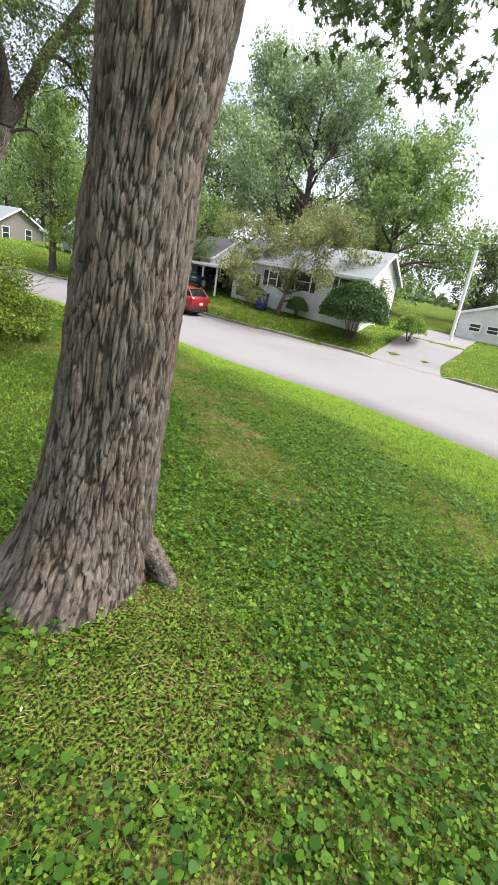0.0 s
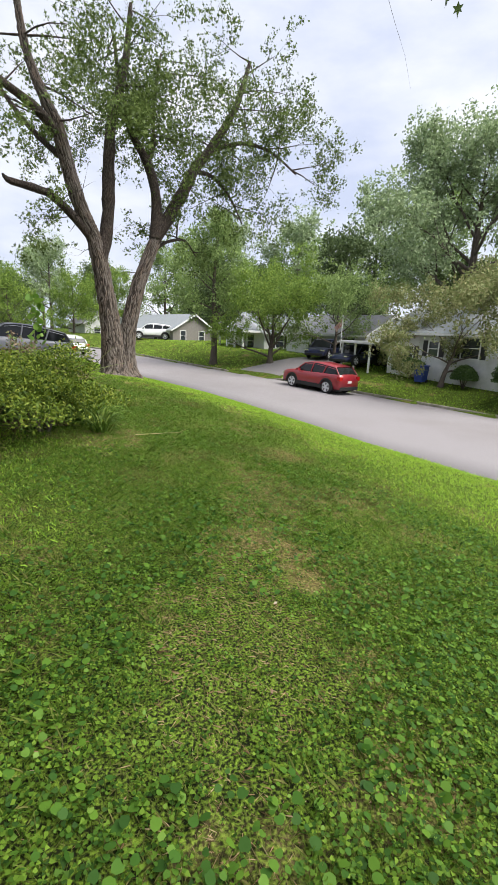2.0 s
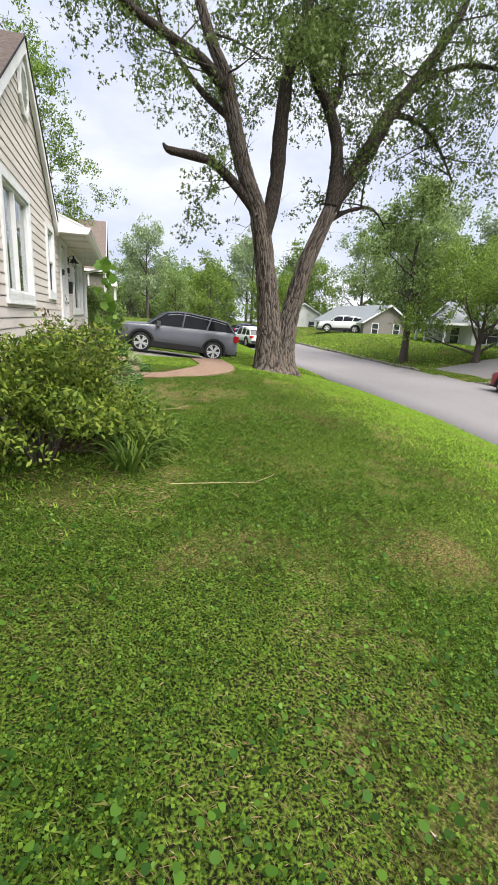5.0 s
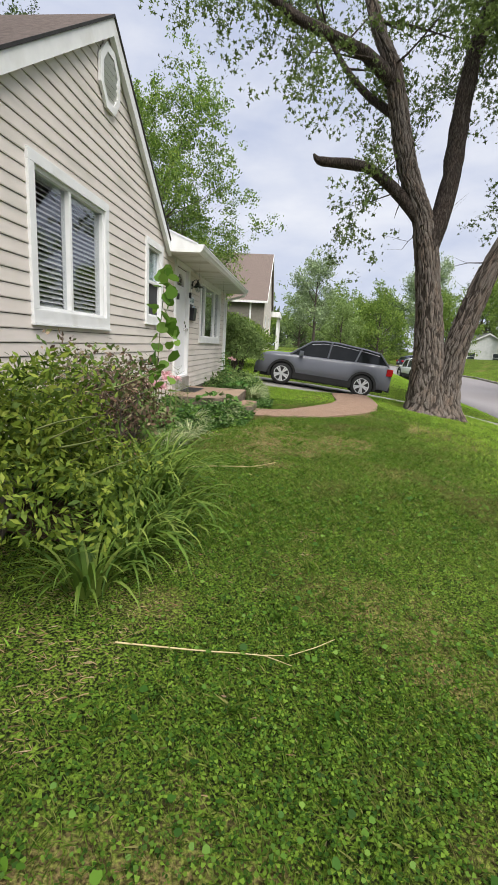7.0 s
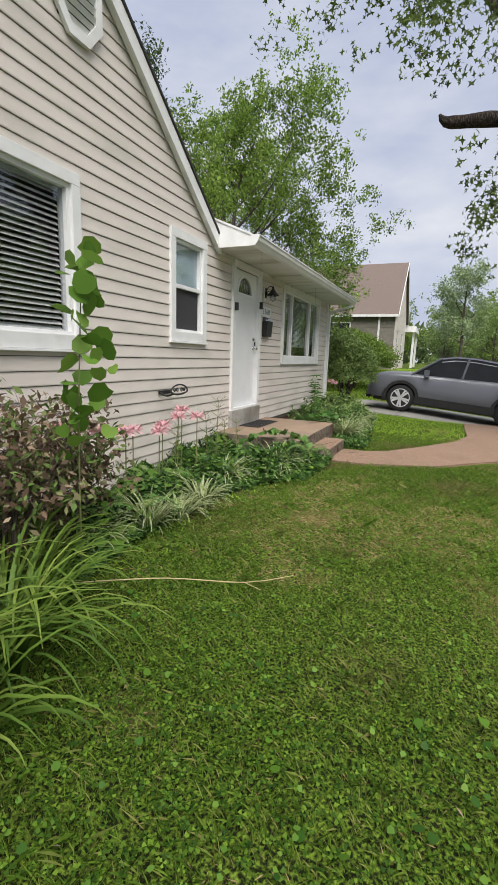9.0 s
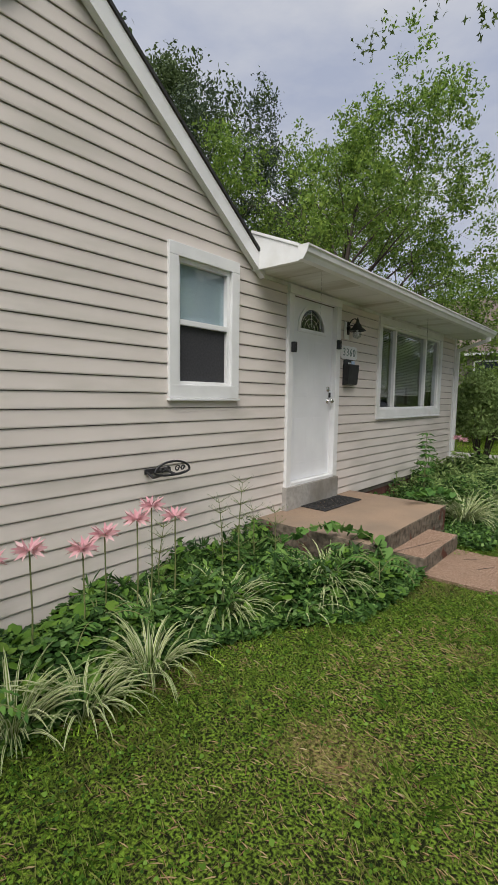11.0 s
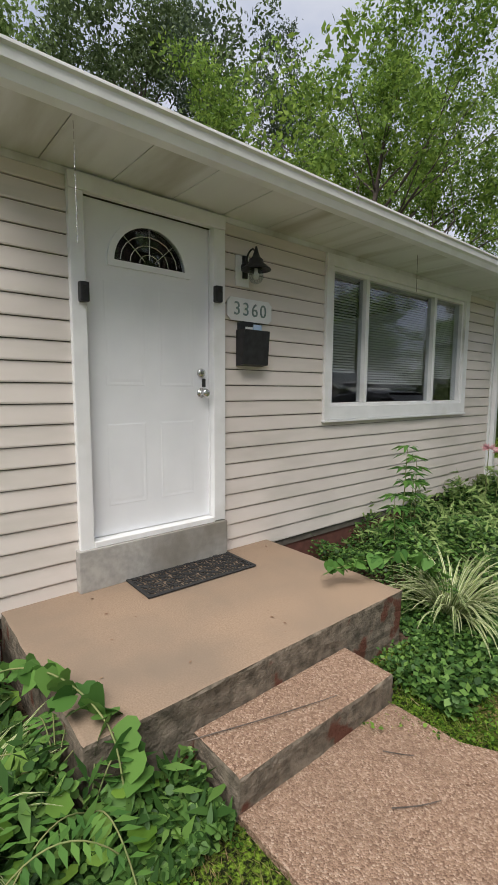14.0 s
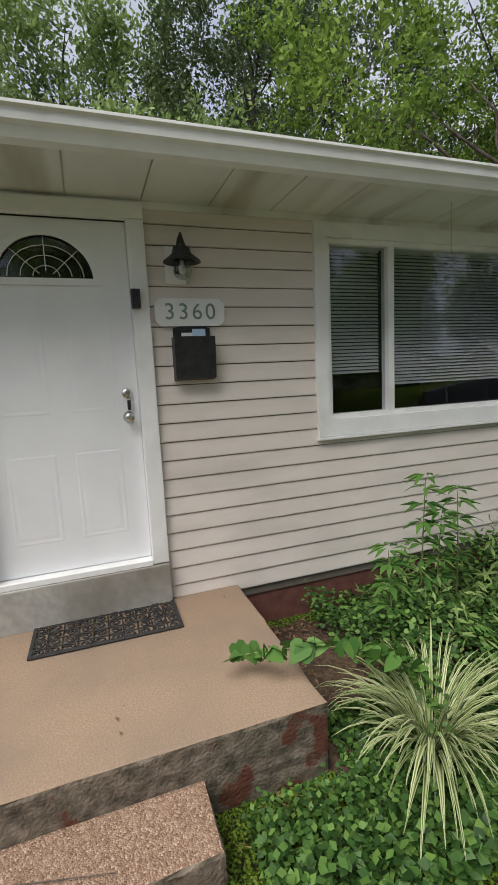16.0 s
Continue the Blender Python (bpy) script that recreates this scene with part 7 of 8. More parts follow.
# ---- planting along the house ----
def strap_clump(name, label, x, y, n, length, width, mat_l, seed, group="", cat="plant", edge=None, spread=0.08, arch=1.0, z=None):
    """A clump of arching strap leaves; edge gives each a pale margin."""
    z = gz(x, y) if z is None else z
    t = thing(name, label, cat, group, (x, y, z - 0.01))
    rng = np.random.default_rng(seed)
    seg = 7
    V, Fc, mi = [], [], []
    for i in range(n):
        a = rng.uniform(0, 2 * np.pi)
        L = length * rng.uniform(0.65, 1.15)
        w = width * rng.uniform(0.7, 1.2)
        e0 = rng.uniform(0.9, 1.45)
        r0 = spread * rng.random() ** 0.5
        px, py, pz = r0 * math.cos(a), r0 * math.sin(a), 0.0
        bend = rng.uniform(0.16, 0.34) * arch
        ca, sa = math.cos(a + rng.normal() * 0.3), math.sin(a + rng.normal() * 0.3)
        o = len(V)
        ang = e0
        for k in range(seg + 1):
            f = k / seg
            ww = w * (1 - f ** 2.2) * 0.5 + 0.0008
            fold = 0.25 * ww
            for u, lift in ((-1, fold), (-0.42, fold * .4), (0.42, fold * .4), (1, fold)):
                V.append((px - sa * u * ww, py + ca * u * ww, pz + lift))
            px += ca * math.cos(ang) * L / seg
            py += sa * math.cos(ang) * L / seg
            pz = max(0.015, pz + math.sin(ang) * L / seg)
            ang -= bend * (0.5 + f * 1.3)
        for k in range(seg):
            for c in range(3):
                q = o + k * 4 + c
                Fc.append((q, q + 1, q + 5, q + 4))
                mi.append(0 if c == 1 or edge is None else 1)
    ob = link_mesh("leaf_clump", V, np.array(Fc), mat_l, t, smooth=True, mats=[mat_l, edge or mat_l])
    ob.data.polygons.foreach_set("material_index", np.array(mi, dtype=np.int32))
    return t


def ground_cover(name, label, pts_fn, n, size, mat_l, seed, height=0.18, shape=ROUND, aspect=1.0, droop=0.05, flat=0.55, cat="ground cover"):
    rng = np.random.default_rng(seed)
    x, y, hs = pts_fn(rng, n)
    t = thing(name, label, cat, at=(0, 0, 0), kind="stuff")
    zz = ground_z(x, y) + height * hs * rng.random(len(x)) ** 0.7 + 0.01
    leaves("foliage", np.stack([x, y, zz], 1), size, mat_l, t, seed, shape, droop, flat, aspect)
    return t


def bed_edge(y):
    return np.interp(y, [-5.3, -4.6, -3.5, -2.2, -1.6, -1.1, -0.5, 0.0, 0.02, 1.5, 1.6, 3.0, 5.0, 6.2],
                     [1.2, 1.15, 0.95, 1.0, 1.2, 1.55, 1.62, 1.6, 1.2, 1.2, 1.62, 1.7, 1.5, 1.1])


def bed_l(y0, y1, front=0.0):
    def fn(rng, n):
        y = rng.uniform(y0, y1, n)
        e = bed_edge(y)
        x = 0.05 + (e - 0.05) * (front + (1 - front) * rng.random(n))
        keep = ~((y > -0.5) & (y < 1.6) & (x < 1.31)) & ~((y > -0.04) & (y < 1.02) & (x < 1.62))
        hs = 0.5 + 0.5 * np.sin(x * 5 + y * 3) * np.sin(y * 4.3 + 1) + 0.35
        hs = hs * np.clip((e - x) / 0.35, 0.25, 1)
        return x[keep], y[keep], hs[keep]
    return fn


bp, bf = [], []
ys = np.arange(-5.9, 6.3, 0.2)
for y in ys:
    e = float(bed_edge(y)) + 0.03 * math.sin(y * 7)
    if -0.45 < y < 1.53:
        e = max(e, 1.3) if y < 0 else 1.28
    for k in range(6):
        x = -0.02 + (e + 0.02) * k / 5
        bp.append((x, y, gz(x, y) + (0.03 if 0 < k < 5 else -0.02) + 0.015 * math.sin(x * 9 + y * 8)))
for i in range(len(ys) - 1):
    for k in range(5):
        bf.append((i * 6 + k, i * 6 + k + 1, i * 6 + k + 7, i * 6 + k + 6))
tagged(link_mesh("bed_soil", bp, bf, M["mulch"], smooth=True), "dark mulched soil of the planting bed along the house", "soil", kind="structure")

ground_cover("bed_plants", "low mixed green leaves filling the bed before the stoop", bed_l(-2.6, 0.0), 30000, 0.034, F["bed"], 61, 0.26)
ground_cover("bed_plants", "low mixed green leaves of the bed under the windows", bed_l(-5.3, -2.6), 19000, 0.036, F["bed"], 62, 0.24)
ground_cover("bed_plants", "dense green leafy plants under the wide window", bed_l(2.0, 6.1), 24000, 0.042, F["bed"], 63, 0.34)
ground_cover("bed_plants", "small three-lobed leaves creeping over the bed edge by the step", bed_l(1.0, 2.4, 0.6), 6000, 0.042, F["bed"], 64, 0.14, DIAMOND, 1.5, 0.1, 0.4)
ground_cover("bed_plants", "small leafy weeds between the stoop corner and the path", lambda rng, n: (rng.uniform(1.34, 1.85, n), rng.uniform(1.1, 2.0, n), rng.uniform(0.4, 1, n)), 3000, 0.042, F["bed"], 69, 0.15, DIAMOND, 1.5, 0.1, 0.4)
ground_cover("tall_bed_leaves", "long pointed green leaves mixed in the bed", bed_l(-2.4, 0.0), 3200, 0.12, F["bed"], 65, 0.32, DIAMOND, 0.5, -0.25, 0.1)
ground_cover("tall_bed_leaves", "long pointed green leaves mixed in the far bed", bed_l(2.4, 6.0), 3600, 0.12, F["mid"], 66, 0.45, DIAMOND, 0.55, -0.1, 0.2)
ground_cover("lime_leaves", "pale lime green leaves scattered in the bed", bed_l(-4.4, -0.2), 900, 0.08, F["lime"], 67, 0.30)
ground_cover("mulch_litter", "brown leaf litter on the bed soil", bed_l(1.5, 3.0), 1500, 0.045, F["brown"], 68, 0.03, DIAMOND, 0.6, 0.0, 0.9, "litter")

LIR = "arching green and cream striped grass-like clump in the bed"
for i, (x, y, n, L) in enumerate(((1.10, -0.85, 130, 0.52), (0.80, -1.75, 130, 0.48), (0.95, -2.5, 90, 0.42), (0.85, -3.2, 90, 0.42), (1.34, 2.02, 260, 0.58), (1.35, 3.3, 120, 0.45),
                                   (1.25, 4.3, 110, 0.45), (0.6, -2.2, 60, 0.4), (1.15, -1.3, 40, 0.4), (1.15, 5.2, 90, 0.42), (0.7, -3.7, 70, 0.40), (0.95, -2.9, 70, 0.38), (1.3, 2.8, 60, 0.4))):
    strap_clump("liriope", LIR, x, y, n, L, 0.016, F["strap"], 100 + i, "striped clumps of the bed", edge=F["cream"], spread=0.07, arch=1.1)
for i, (x, y, n, L) in enumerate(((1.0, -4.55, 90, 0.80), (0.75, -5.0, 70, 0.75), (1.25, -4.95, 50, 0.7), (0.5, -4.2, 50, 0.6), (1.35, -5.5, 60, 0.55), (1.3, -6.3, 60, 0.5), (1.42, -6.0, 50, 0.5),
                                   (1.3, -4.9, 90, 0.85), (1.1, -5.3, 90, 0.85), (0.8, -4.5, 60, 0.8), (1.45, -5.25, 50, 0.6), (1.35, -5.75, 70, 0.6), (1.6, -5.6, 30, 0.45))):
    strap_clump("daylily", "clump of long arching green daylily leaves", x, y, n, L, 0.024, F["strap"], 140 + i, "daylily clumps", spread=0.13, arch=1.15)


def tall_weed(name, label, x, y, h, n_leaf, L, mat_l, seed, kind="ring", stem="stem", cat="plant", z=None, lean=0.0, r=0.007):
    z = gz(x, y) if z is None else z
    t = thing(name, label, cat, "", (x, y, z))
    rr = random.Random(seed)
    rng = np.random.default_rng(seed)
    P, R = curve_pts([(0, 0, 0), (lean * 0.3, rr.uniform(-.03, .03), h * 0.5), (lean, rr.uniform(-.05, .05), h)], [r, r * 0.8, r * 0.3], 0.1)
    st = Sticks()
    st.add(P, R, 5)
    pos = []
    for i in range(n_leaf):
        f = 0.25 + 0.75 * i / n_leaf
        p = P[min(len(P) - 1, int(f * len(P)))]
        a = i * 2.4
        q = p + Vector((math.cos(a), math.sin(a), 0.15)) * L * 0.5
        pos.append(q)
        if kind == "branch":
            e = p + Vector((math.cos(a), math.sin(a), 0.6)) * L * 2
            st.add([p, e], [r * 0.4, r * 0.15], 4)
            for k in range(3):
                pos.append(p.lerp(e, 0.4 + 0.3 * k) + Vector((rr.uniform(-.02, .02), rr.uniform(-.02, .02), 0)))
    st.link("stem", M[stem], t)
    V, fc = [], []
    for i, q in enumerate(pos):
        a = rr.uniform(0, 6.28) if kind == "branch" else i * 2.4
        d = Vector((math.cos(a), math.sin(a), rr.uniform(-0.35, 0.15))).normalized()
        s = Vector((-math.sin(a), math.cos(a), 0))
        LL = L * rr.uniform(0.7, 1.1) * (0.5 if kind == "branch" else 1)
        o = len(V)
        V += [tuple(q - d * LL * .5), tuple(q + s * LL * .14 + Vector((0, 0, .01))), tuple(q + d * LL * .5 - Vector((0, 0, LL * .12))), tuple(q - s * LL * .14 + Vector((0, 0, .01)))]
        fc.append((o, o + 1, o + 2, o + 3))
    link_mesh("leaves", V, np.array(fc), mat_l, t)
    return t


for i, (x, y, h) in enumerate(((0.62, 2.55, 0.95), (0.5, 2.95, 0.8), (0.75, 2.25, 0.6), (0.62, 2.7, 0.7))):
    tall_weed("tall_weed", "upright weed with narrow whorled green leaves against the siding", x, y, h + 0.12, 50, 0.15, F["heart"], 170 + i)
for i, (x, y, h) in enumerate(((0.42, -1.15, 0.85), (0.35, -1.3, 0.7), (0.45, -1.0, 0.6), (0.3, -1.9, 0.6), (0.5, -0.75, 0.55))):
    tall_weed("wispy_weed", "thin wispy weed with tiny leaves in front of the siding", x, y, h, 26, 0.05, F["bed"], 180 + i, "branch")
for i, (x, y, h) in enumerate(((0.55, -4.35, 0.95), (0.4, -4.0, 0.85), (0.7, -4.0, 0.8), (0.35, -3.6, 0.9), (0.5, -4.7, 0.8), (0.65, -3.65, 0.6), (0.3, -4.9, 0.9), (0.85, -4.75, 0.95),
                                (0.75, -5.05, 1.0), (0.6, -5.0, 1.1), (0.9, -4.45, 0.85), (0.95, -4.9, 0.8), (0.8, -4.2, 0.8), (0.45, -5.2, 1.0), (0.7, -4.6, 1.0), (0.3, -3.9, 1.0), (0.55, -3.85, 0.75))):
    tall_weed("withered_stalk", "withered reddish-brown stalk with curled leaves", x, y, h, 44, 0.085, F["brown"], 190 + i, "branch", "bark_far")
tall_weed("sapling", "spindly sapling with broad lime green leaves", 0.95, -4.05, 1.95, 1, 0.05, F["lime"], 199, lean=0.1)
V = [(1.0 + 0.1 * f + random.Random(i).uniform(-.13, .13), -4.05 + random.Random(i + 50).uniform(-.13, .13), gz(1, -4.05) + 0.75 + 1.22 * f) for i, f in enumerate(np.linspace(0, 1, 46))]
sap = thing("sapling_leaves", "broad lime green leaves of the spindly sapling", "leaves")
leaves("leaf", V, 0.115, F["lime"], sap, 3, ROUND, 0.7)
for x, y, rx, ry, h, n, s in ((0.55, -4.95, 0.32, 0.35, 1.35, 900, 71), (0.75, -4.45, 0.45, 0.55, 1.25, 2400, 72), (0.6, -3.75, 0.38, 0.5, 1.1, 1900, 73)):
    shrub("withered_bush", "half-withered bush of brown curled leaves and green shoots by the siding", x, y, rx, ry, h, F["wither"], n, 0.058, s, "withered bushes", shell=0.95, lump=0.25, cat="bush")
# pink lilies
for i, (x, y, h) in enumerate(((0.55, -3.45, 0.82), (0.62, -3.2, 0.78), (0.5, -2.95, 0.75), (0.6, -2.7, 0.72), (0.55, -2.3, 0.80), (0.5, -2.15, 0.85), (0.62, -2.05, 0.78), (0.45, -3.7, 0.85), (0.5, -2.5, 0.74), (0.4, 4.7, 0.9), (0.45, 4.9, 0.85))):
    t = thing("pink_lily", "bare-stemmed pink trumpet lily in front of the siding", "flower", "pink lilies", (x, y, gz(x, y)))
    st = Sticks()
    st.add([(0, 0, 0), (0.01, 0.01, h * 0.5), (0.02, 0.0, h)], [0.006, 0.005, 0.005], 5)
    st.link("stem", M["stem"], t)
    rr = random.Random(i)
    V, fc = [], []
    for k in range(5):
        a = k * 1.256 + rr.uniform(-.3, .3)
        ax = Vector((math.cos(a), math.sin(a), 0.15)).normalized()
        side = Vector((-math.sin(a), math.cos(a), 0))
        up = ax.cross(side)
        b = Vector((0.02, 0, h))
        for j in range(6):
            g = j * math.pi / 3
            d = side * math.cos(g) + up * math.sin(g)
            tt = side * -math.sin(g) + up * math.cos(g)
            o = len(V)
            V += [tuple(b), tuple(b + ax * .05 + d * .02 + tt * .012), tuple(b + ax * .085 + d * .05), tuple(b + ax * .05 + d * .02 - tt * .012)]
            fc.append((o, o + 1, o + 2, o + 3))
    link_mesh("petals", V, np.array(fc), F["pink"], t)
# vine that hangs over the stoop
vine = thing("vine", "green vine with heart-shaped leaves trailing over the stoop edge", "vine", at=(0, 0, 0))
P, R = curve_pts([(0.45, -0.75, 0.1), (0.75, -0.55, 0.30), (1.0, -0.42, 0.33), (1.24, -0.34, 0.24), (1.36, -0.34, 0.08)], [0.004] * 5, 0.05)
st = Sticks()
st.add(P, R, 5)
st.link("stem", M["stem"], vine)
rr = random.Random(5)
HEART = np.array([(0, -0.36, 0.0), (0.18, -0.5, 0.03), (0.42, -0.38, 0.07), (0.47, -0.1, 0.08), (0.3, 0.22, 0.04), (0, 0.6, -0.05), (-0.3, 0.22, 0.04), (-0.47, -0.1, 0.08),
                  (-0.42, -0.38, 0.07), (-0.18, -0.5, 0.03)])
vl = [(p.x + rr.uniform(-.04, .05), p.y + rr.uniform(-.05, .05), p.z - 0.02, 0.075 + 0.055 * i / len(P)) for i, p in enumerate(P) for _ in (0, 1)]
leaves("leaf", [q[:3] for q in vl], [q[3] for q in vl], F["heart"], vine, 7, HEART, 0.75)


def pinnate(name, label, x, y, stems, L, mat_l, seed, z0=0.12):
    """Arching compound leaves: a bent rib with paired pointed leaflets."""
    t = thing(name, label, "plant", "compound-leaved weeds", (x, y, gz(x, y)))
    rr = random.Random(seed)
    st, pos = Sticks(), []
    V, fc = [], []
    for i in range(stems):
        a = rr.uniform(0, 6.28)
        d, sd = Vector((math.cos(a), math.sin(a), 0)), Vector((-math.sin(a), math.cos(a), 0))
        P = [Vector((0, 0, z0 * 0.4)) + d * (L * f) + Vector((0, 0, z0 + L * (1.25 * f - 1.2 * f * f))) for f in np.linspace(0, 1, 11)]
        st.add(P, [0.003] * 11, 4)
        for k in range(2, 11):
            w = L * 0.24 * (1 - 0.35 * abs(k - 5) / 5)
            for u in (-1, 1):
                q, o = P[k], len(V)
                e = (sd * u + d * 0.35).normalized()
                V += [tuple(q), tuple(q + e * w * .45 + d * w * .17), tuple(q + e * w - Vector((0, 0, w * .2))), tuple(q + e * w * .45 - d * w * .17)]
                fc.append((o, o + 1, o + 2, o + 3))
    st.link("stem", M["stem"], t)
    link_mesh("leaves", V, np.array(fc), mat_l, t)
    return t


for i, (x, y, n, L) in enumerate(((1.35, -0.45, 7, 0.34), (1.15, -0.15 - 0.35, 6, 0.3), (1.5, -0.75, 5, 0.3), (0.7, -0.95, 6, 0.3), (0.6, -2.6, 5, 0.3), (1.0, -3.5, 5, 0.28), (0.9, 2.5, 6, 0.3), (1.1, 3.7, 5, 0.3))):
    pinnate("compound_weed", "green weed with arching compound leaves in the bed", x, y, n, L, F["heart"], 300 + i, 0.12 + 0.03 * (i % 3))
v2 = thing("vine", "lime green leafy shoot reaching over the far side of the stoop", "vine", at=(0, 0, 0))
P, R = curve_pts([(1.2, 2.1, 0.15), (1.15, 1.8, 0.33), (1.05, 1.5, 0.36), (0.95, 1.25, 0.33)], [0.004] * 4, 0.05)
st = Sticks()
st.add(P, R, 5)
st.link("stem", M["stem"], v2)
leaves("leaf", [(p.x + rr.uniform(-.05, .05), p.y + rr.uniform(-.05, .05), p.z) for p in P for _ in (0, 1, 2)], 0.09, F["heart"], v2, 8, HEART, 0.5)


# ---- lawn ----
def on_lawn(x, y):
    """True where grass grows."""
    ok = (x < near_edge(y) - 0.02) | (x > far_edge(y) + 0.17)
    ok &= ~((x < np.where((y > -5.4) & (y < 6.2), bed_edge(y) - 0.04, -99)) & (y > -5.4) & (y < 6.2))
    ok &= ~((x < 0.0) & (y > -5.4) & (y < 6.0))
    ok &= ~((y > 6.4) & (y < 9.75) & (x < 10.8))
    # the footpath
    cx = np.interp(y, [-0.1, 0.5, 1.0, 1.6, 2.4, 3.4, 6.4], [1.6, 2.3, 2.8, 3.2, 3.65, 3.9, 3.95])
    ok &= ~((y > 0.0) & (y < 6.4) & (np.abs(x - cx) < np.interp(y, [0, 0.5, 1.0, 2.4, 3.4], [0.5, 0.95, 0.85, 0.56, 0.53])))
    ok &= ~((y > -0.5) & (y < 1.6) & (x < 1.3))
    ok &= (x - NA[0]) ** 2 + (y - NA[1]) ** 2 > 0.27 ** 2
    ok &= ~((x > 20) & (y > -10.4) & (y < -6.5)) & ~((x > 17) & (y > 9.8) & (y < 13.6))
    return ok


def bare(x, y):
    """How worn the lawn is, 0 to 1."""
    v = (np.sin(x * 1.3 + 2 * np.sin(y * 0.9)) + np.sin(y * 1.7 + 1.5 * np.sin(x * 1.1 + 2)) + 0.8 * np.sin(x * 3.1 - y * 2.3) + 0.9 * np.sin(x * 7.3 + y * 5.1) * np.sin(y * 8.1 - x * 3.7)
         + 0.5 * np.sin(x * 19 + 3 * np.sin(y * 11)))
    root = np.clip(1.5 - np.hypot(x + 2.7, y + 12.5) / 0.5, 0, 1)
    edge = np.clip(1.3 - np.abs(x - 1.95 - 0.15 * np.sin(y * 5)) / 0.28, 0, 1) * (y > -3.6) * (y < -0.9)
    return np.clip(np.maximum(np.maximum((v - 1.0) / 0.7, root), edge), 0, 1)


def lushness(x, y):
    return 0.5 + 0.28 * np.sin(x * 2.3 + y * 0.8 + 1) + 0.28 * np.sin(y * 2.9 - x * 1.2) + 0.2 * np.sin(x * 6.1 + 2) * np.sin(y * 5.3)


lawn = thing("lawn", "short mown grass blades mixed with dry straw", "grass", at=(0, 0, 0), kind="stuff")
rng = np.random.default_rng(500)


def strew(n, x0, x1, y0, y1):
    x, y = rng.uniform(x0, x1, n), rng.uniform(y0, y1, n)
    k = on_lawn(x, y)
    return x[k], y[k]


def near_way(x, y):
    """Distance from the line walked."""
    way = np.array([(-3.6, -13.3), (-1.7, -13.0), (0.1, -11.9), (1.3, -10.4), (2.4, -8.2), (2.9, -6.2), (2.9, -3.7), (2.8, 0.7)])
    d = np.full(len(x), 99.0)
    for a, b in zip(way, way[1:]):
        t = np.clip(((x - a[0]) * (b - a)[0] + (y - a[1]) * (b - a)[1]) / ((b - a) ** 2).sum(), 0, 1)
        d = np.minimum(d, np.hypot(x - a[0] - t * (b - a)[0], y - a[1] - t * (b - a)[1]))
    return d


x, y = strew(900000, -4.5, 7.0, -15.0, 3.0)
d = near_way(x, y)
k = rng.random(len(x)) < np.clip(1.15 - d / 3.0, 0.06, 1) * (1 - 0.8 * bare(x, y))
x, y = x[k], y[k]
h = rng.uniform(0.025, 0.065, len(x)) * (0.75 + 0.45 * lushness(x, y)) * (1 - 0.3 * bare(x, y))
blades("blades_near", x, y, h, rng.uniform(0.0022, 0.0045, len(x)), 0.9, M["grass"], 501, lawn)
x, y = strew(400000, -4.5, 6.0, -15.0, 3.0)
k = rng.random(len(x)) < (0.07 + 0.93 * bare(x, y)) * np.clip(1.3 - near_way(x, y) / 3.0, 0.05, 1)
x, y = x[k], y[k]
blades("straw", x, y, rng.uniform(0.018, 0.04, len(x)), rng.uniform(0.0018, 0.003, len(x)), 1.6, M["straw"], 502, lawn)
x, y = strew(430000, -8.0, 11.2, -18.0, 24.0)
# Blades with the brightness put into their colour take over away from the walk.
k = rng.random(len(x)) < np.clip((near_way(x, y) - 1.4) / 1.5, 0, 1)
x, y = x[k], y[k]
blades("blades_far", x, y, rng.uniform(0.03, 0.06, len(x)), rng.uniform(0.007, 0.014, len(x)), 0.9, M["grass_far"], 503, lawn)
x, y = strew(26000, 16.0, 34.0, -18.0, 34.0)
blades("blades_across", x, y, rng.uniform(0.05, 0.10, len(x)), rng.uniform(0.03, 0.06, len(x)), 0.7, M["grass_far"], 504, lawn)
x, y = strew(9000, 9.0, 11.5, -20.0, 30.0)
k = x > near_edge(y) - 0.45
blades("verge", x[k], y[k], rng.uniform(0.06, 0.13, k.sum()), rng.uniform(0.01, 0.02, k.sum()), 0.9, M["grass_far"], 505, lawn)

clover = thing("clover", "low carpet of clover and violet leaves in the lawn", "ground cover", at=(0, 0, 0), kind="stuff")
HEX = np.array([(0, -0.40, 0.0), (0.46, -0.3, 0.10), (0.42, 0.25, 0.10), (0, 0.5, 0.0), (-0.42, 0.25, 0.10), (-0.46, -0.3, 0.10)])
x, y = strew(420000, -4.5, 8.0, -15.0, 3.0)
d = near_way(x, y)
lu = lushness(x, y) + 0.3 * np.clip((-9.0 - y) / 3, 0, 1)
k = rng.random(len(x)) < np.clip(1.2 - d / 3.0, 0.03, 1) * np.clip(lu * 0.75 + 0.22, 0.25, 0.9) * (1 - 0.45 * np.clip((y + 7) / 3, 0, 1)) * (1 - 0.9 * bare(x, y))
x, y = x[k], y[k]
s = rng.uniform(0.011, 0.026, len(x)) * (1 + 0.2 * np.clip((-10.0 - y) / 2, 0, 1))
z = ground_z(x, y) + rng.uniform(0.012, 0.048, len(x))
trefoils("clover_leaves", np.stack([x, y, z], 1), s, M["clover"], clover, 506)
x, y = strew(34000, -4.5, 4.0, -15.0, -4.0)
k = (lushness(x, y) > 0.3) & (rng.random(len(x)) < np.clip((-7.5 - y) / 5, 0.08, 1)) & (near_way(x, y) < 2.6)
x, y = x[k], y[k]
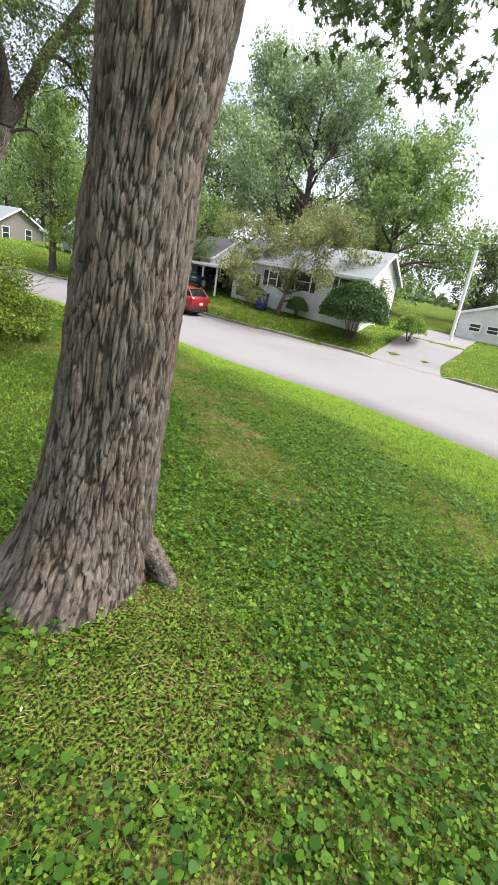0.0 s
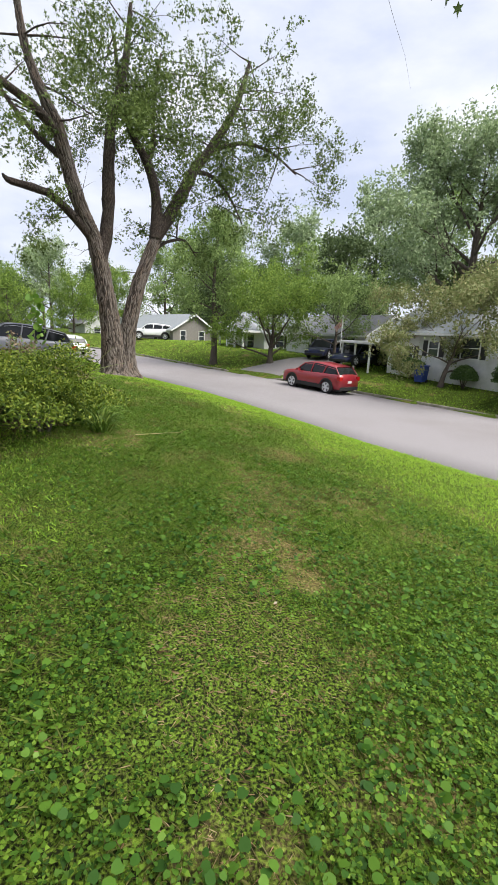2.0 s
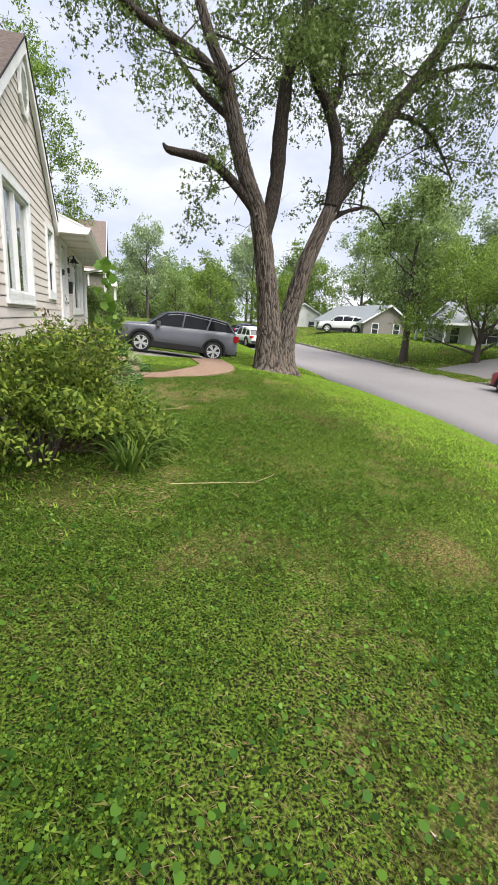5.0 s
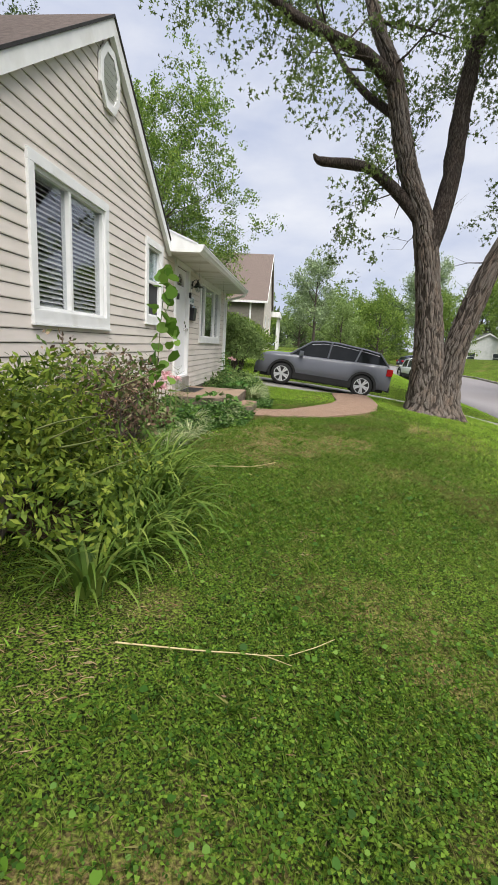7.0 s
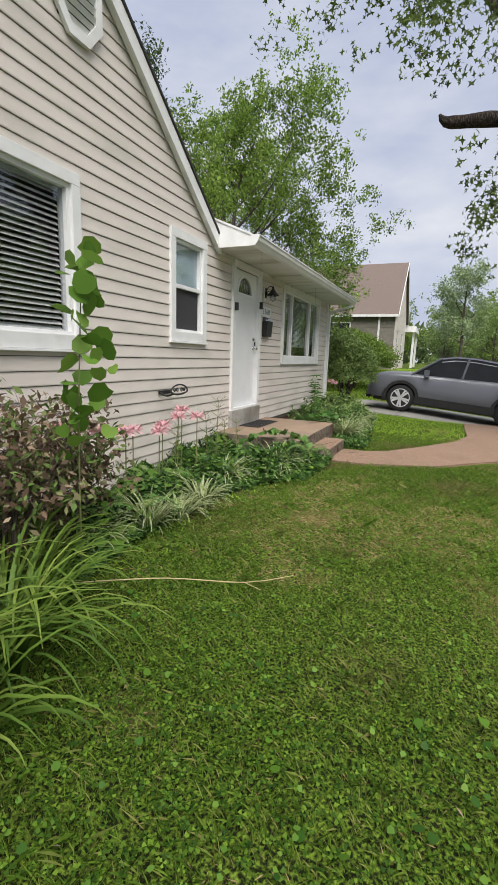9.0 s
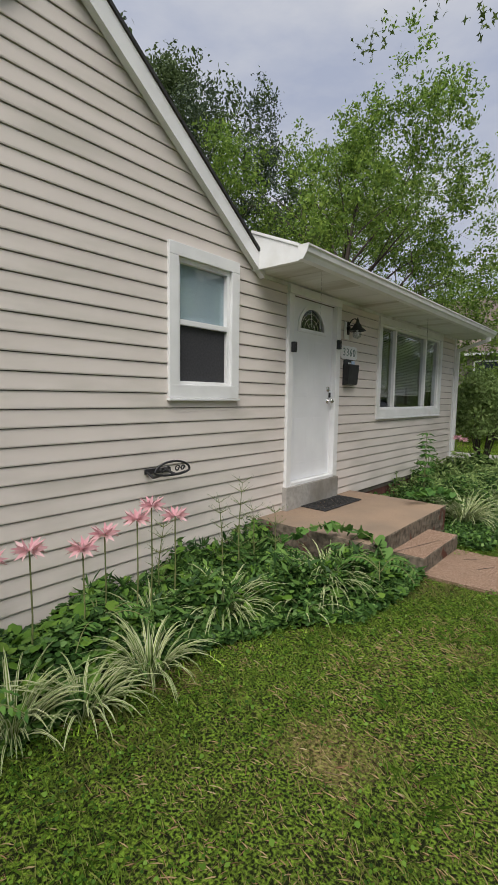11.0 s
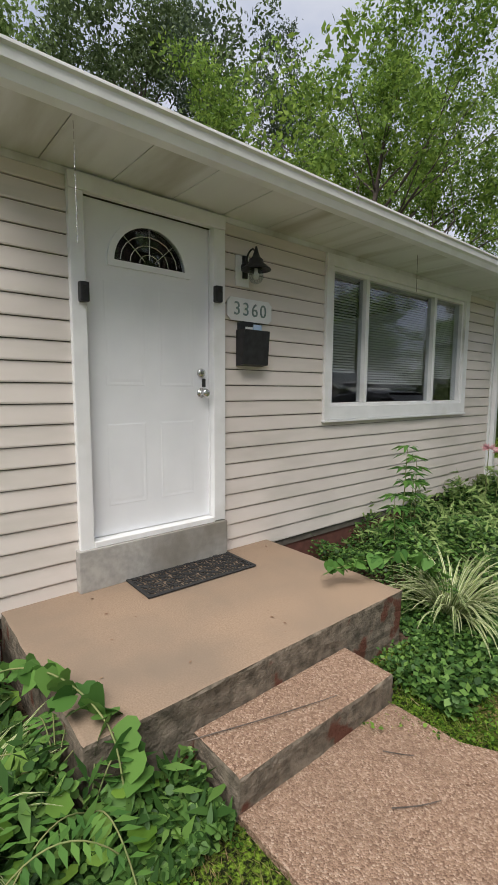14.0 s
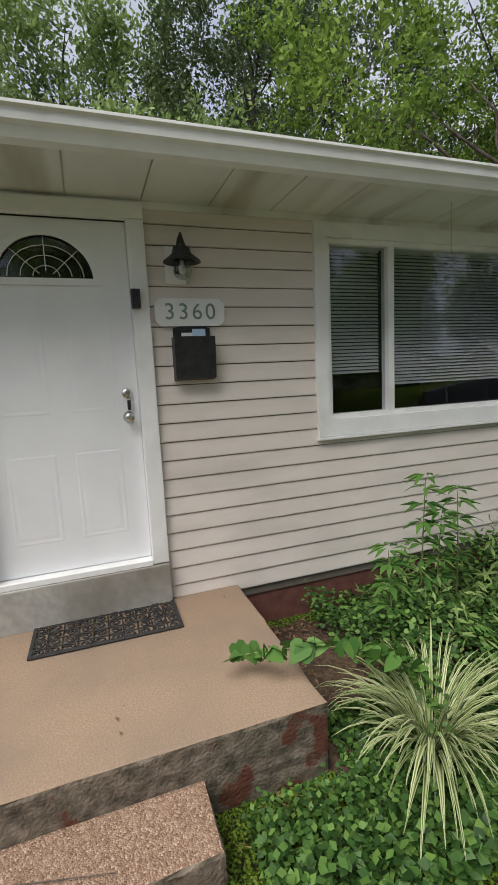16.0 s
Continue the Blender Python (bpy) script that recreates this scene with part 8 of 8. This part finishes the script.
leaves("violet_leaves", np.stack([x, y, ground_z(x, y) + rng.uniform(0.03, 0.065, len(x))], 1), rng.uniform(0.018, 0.04, len(x)), M["clover_dark"], clover, 507, ROUND, 0.05, 0.6)
x, y = strew(8000, -4.0, 5.5, -14.5, 2.0)
leaves("tall_leaves", np.stack([x, y, ground_z(x, y) + 0.05], 1), rng.uniform(0.012, 0.026, len(x)), F["lime"], clover, 508, HEX, 0.0, 0.5)
# tufts of longer grass
x0, y0 = strew(260, -3.8, 4.5, -14.2, 1.0)
x = (x0[:, None] + rng.normal(size=(len(x0), 26)) * 0.035).ravel()
y = (y0[:, None] + rng.normal(size=(len(x0), 26)) * 0.035).ravel()
blades("tufts", x, y, rng.uniform(0.05, 0.12, len(x)), rng.uniform(0.003, 0.005, len(x)), 0.9, M["grass"], 509, lawn)
litter = thing("fallen_leaves", "scattered dry curled leaves on the lawn", "leaves", at=(0, 0, 0), kind="stuff")
x, y = strew(150, -4.0, 5.5, -14.5, 2.0)
leaves("dry_leaf", np.stack([x, y, ground_z(x, y) + 0.045], 1), rng.uniform(0.02, 0.045, len(x)), M["litter"], litter, 510, DIAMOND, 0.3, 0.3, 0.8)

for nm, pts, lab in (("stick", [(1.64, -6.74, 0.04), (1.98, -6.70, 0.045), (2.2, -6.66, 0.045), (2.44, -6.60, 0.04), (2.66, -6.45, 0.06)], "long pale dry stalk lying on the lawn"),
                     ("stick", [(1.05, -4.25, 0.05), (1.5, -3.95, 0.06), (1.95, -3.75, 0.05), (2.2, -3.55, 0.06)], "thin pale dry stalk lying beside the daylilies")):
    t = thing(nm, lab, "stick", "dry stalks on the lawn")
    P, R = curve_pts([(a, b, gz(a, b) + c) for a, b, c in pts], [0.0045, 0.004, 0.003, 0.002][:len(pts)] + [0.002] * (len(pts) - 4), 0.1)
    st = Sticks()
    st.add(P, R, 6, 0.1)
    st.link("stalk", M["twig"], t)
    st = Sticks()
    e = P[-4]
    st.add([e, e + Vector((0.13, -0.06, 0.01))], [0.003, 0.0015], 5)
    st.link("fork", M["twig"], t)

for nm, a, b, lab in (("twig", (1.30, -0.05), (1.50, 0.62), "thin brown twig lying across the step"), ("twig", (1.9, 0.45), (2.0, 0.62), "short brown twig on the path"),
                      ("twig", (1.72, 0.66), (1.82, 0.74), "short brown twig on the path")):
    t = thing(nm, lab, "twig", "twigs by the step")
    z = 0.068 if a[0] < 1.55 else gz(*a) + 0.037
    st = Sticks()
    P, R = curve_pts([(a[0], a[1], z), ((a[0] + b[0]) / 2 + 0.015, (a[1] + b[1]) / 2, z + 0.006), (b[0], b[1], z)], [0.0028, 0.0024, 0.0015], 0.05)
    st.add(P, R, 5, 0.1)
    st.link("stalk", M["bark_far"], t)
bits = thing("leaf_bits", "small dry leaf scraps on the stoop and path", "litter", at=(0, 0, 0), kind="stuff")
rng = np.random.default_rng(600)
x = np.concatenate([rng.uniform(0.15, 1.2, 16), rng.uniform(1.7, 3.4, 30)])
y = np.concatenate([rng.uniform(-0.3, 1.45, 16), rng.uniform(0.2, 1.2, 30)])
z = np.where(x < 1.3, 0.228, ground_z(x, y) + 0.037)
leaves("scrap", np.stack([x, y, z], 1), rng.uniform(0.008, 0.03, len(x)), F["brown"], bits, 601, DIAMOND, 0.0, 0.95)
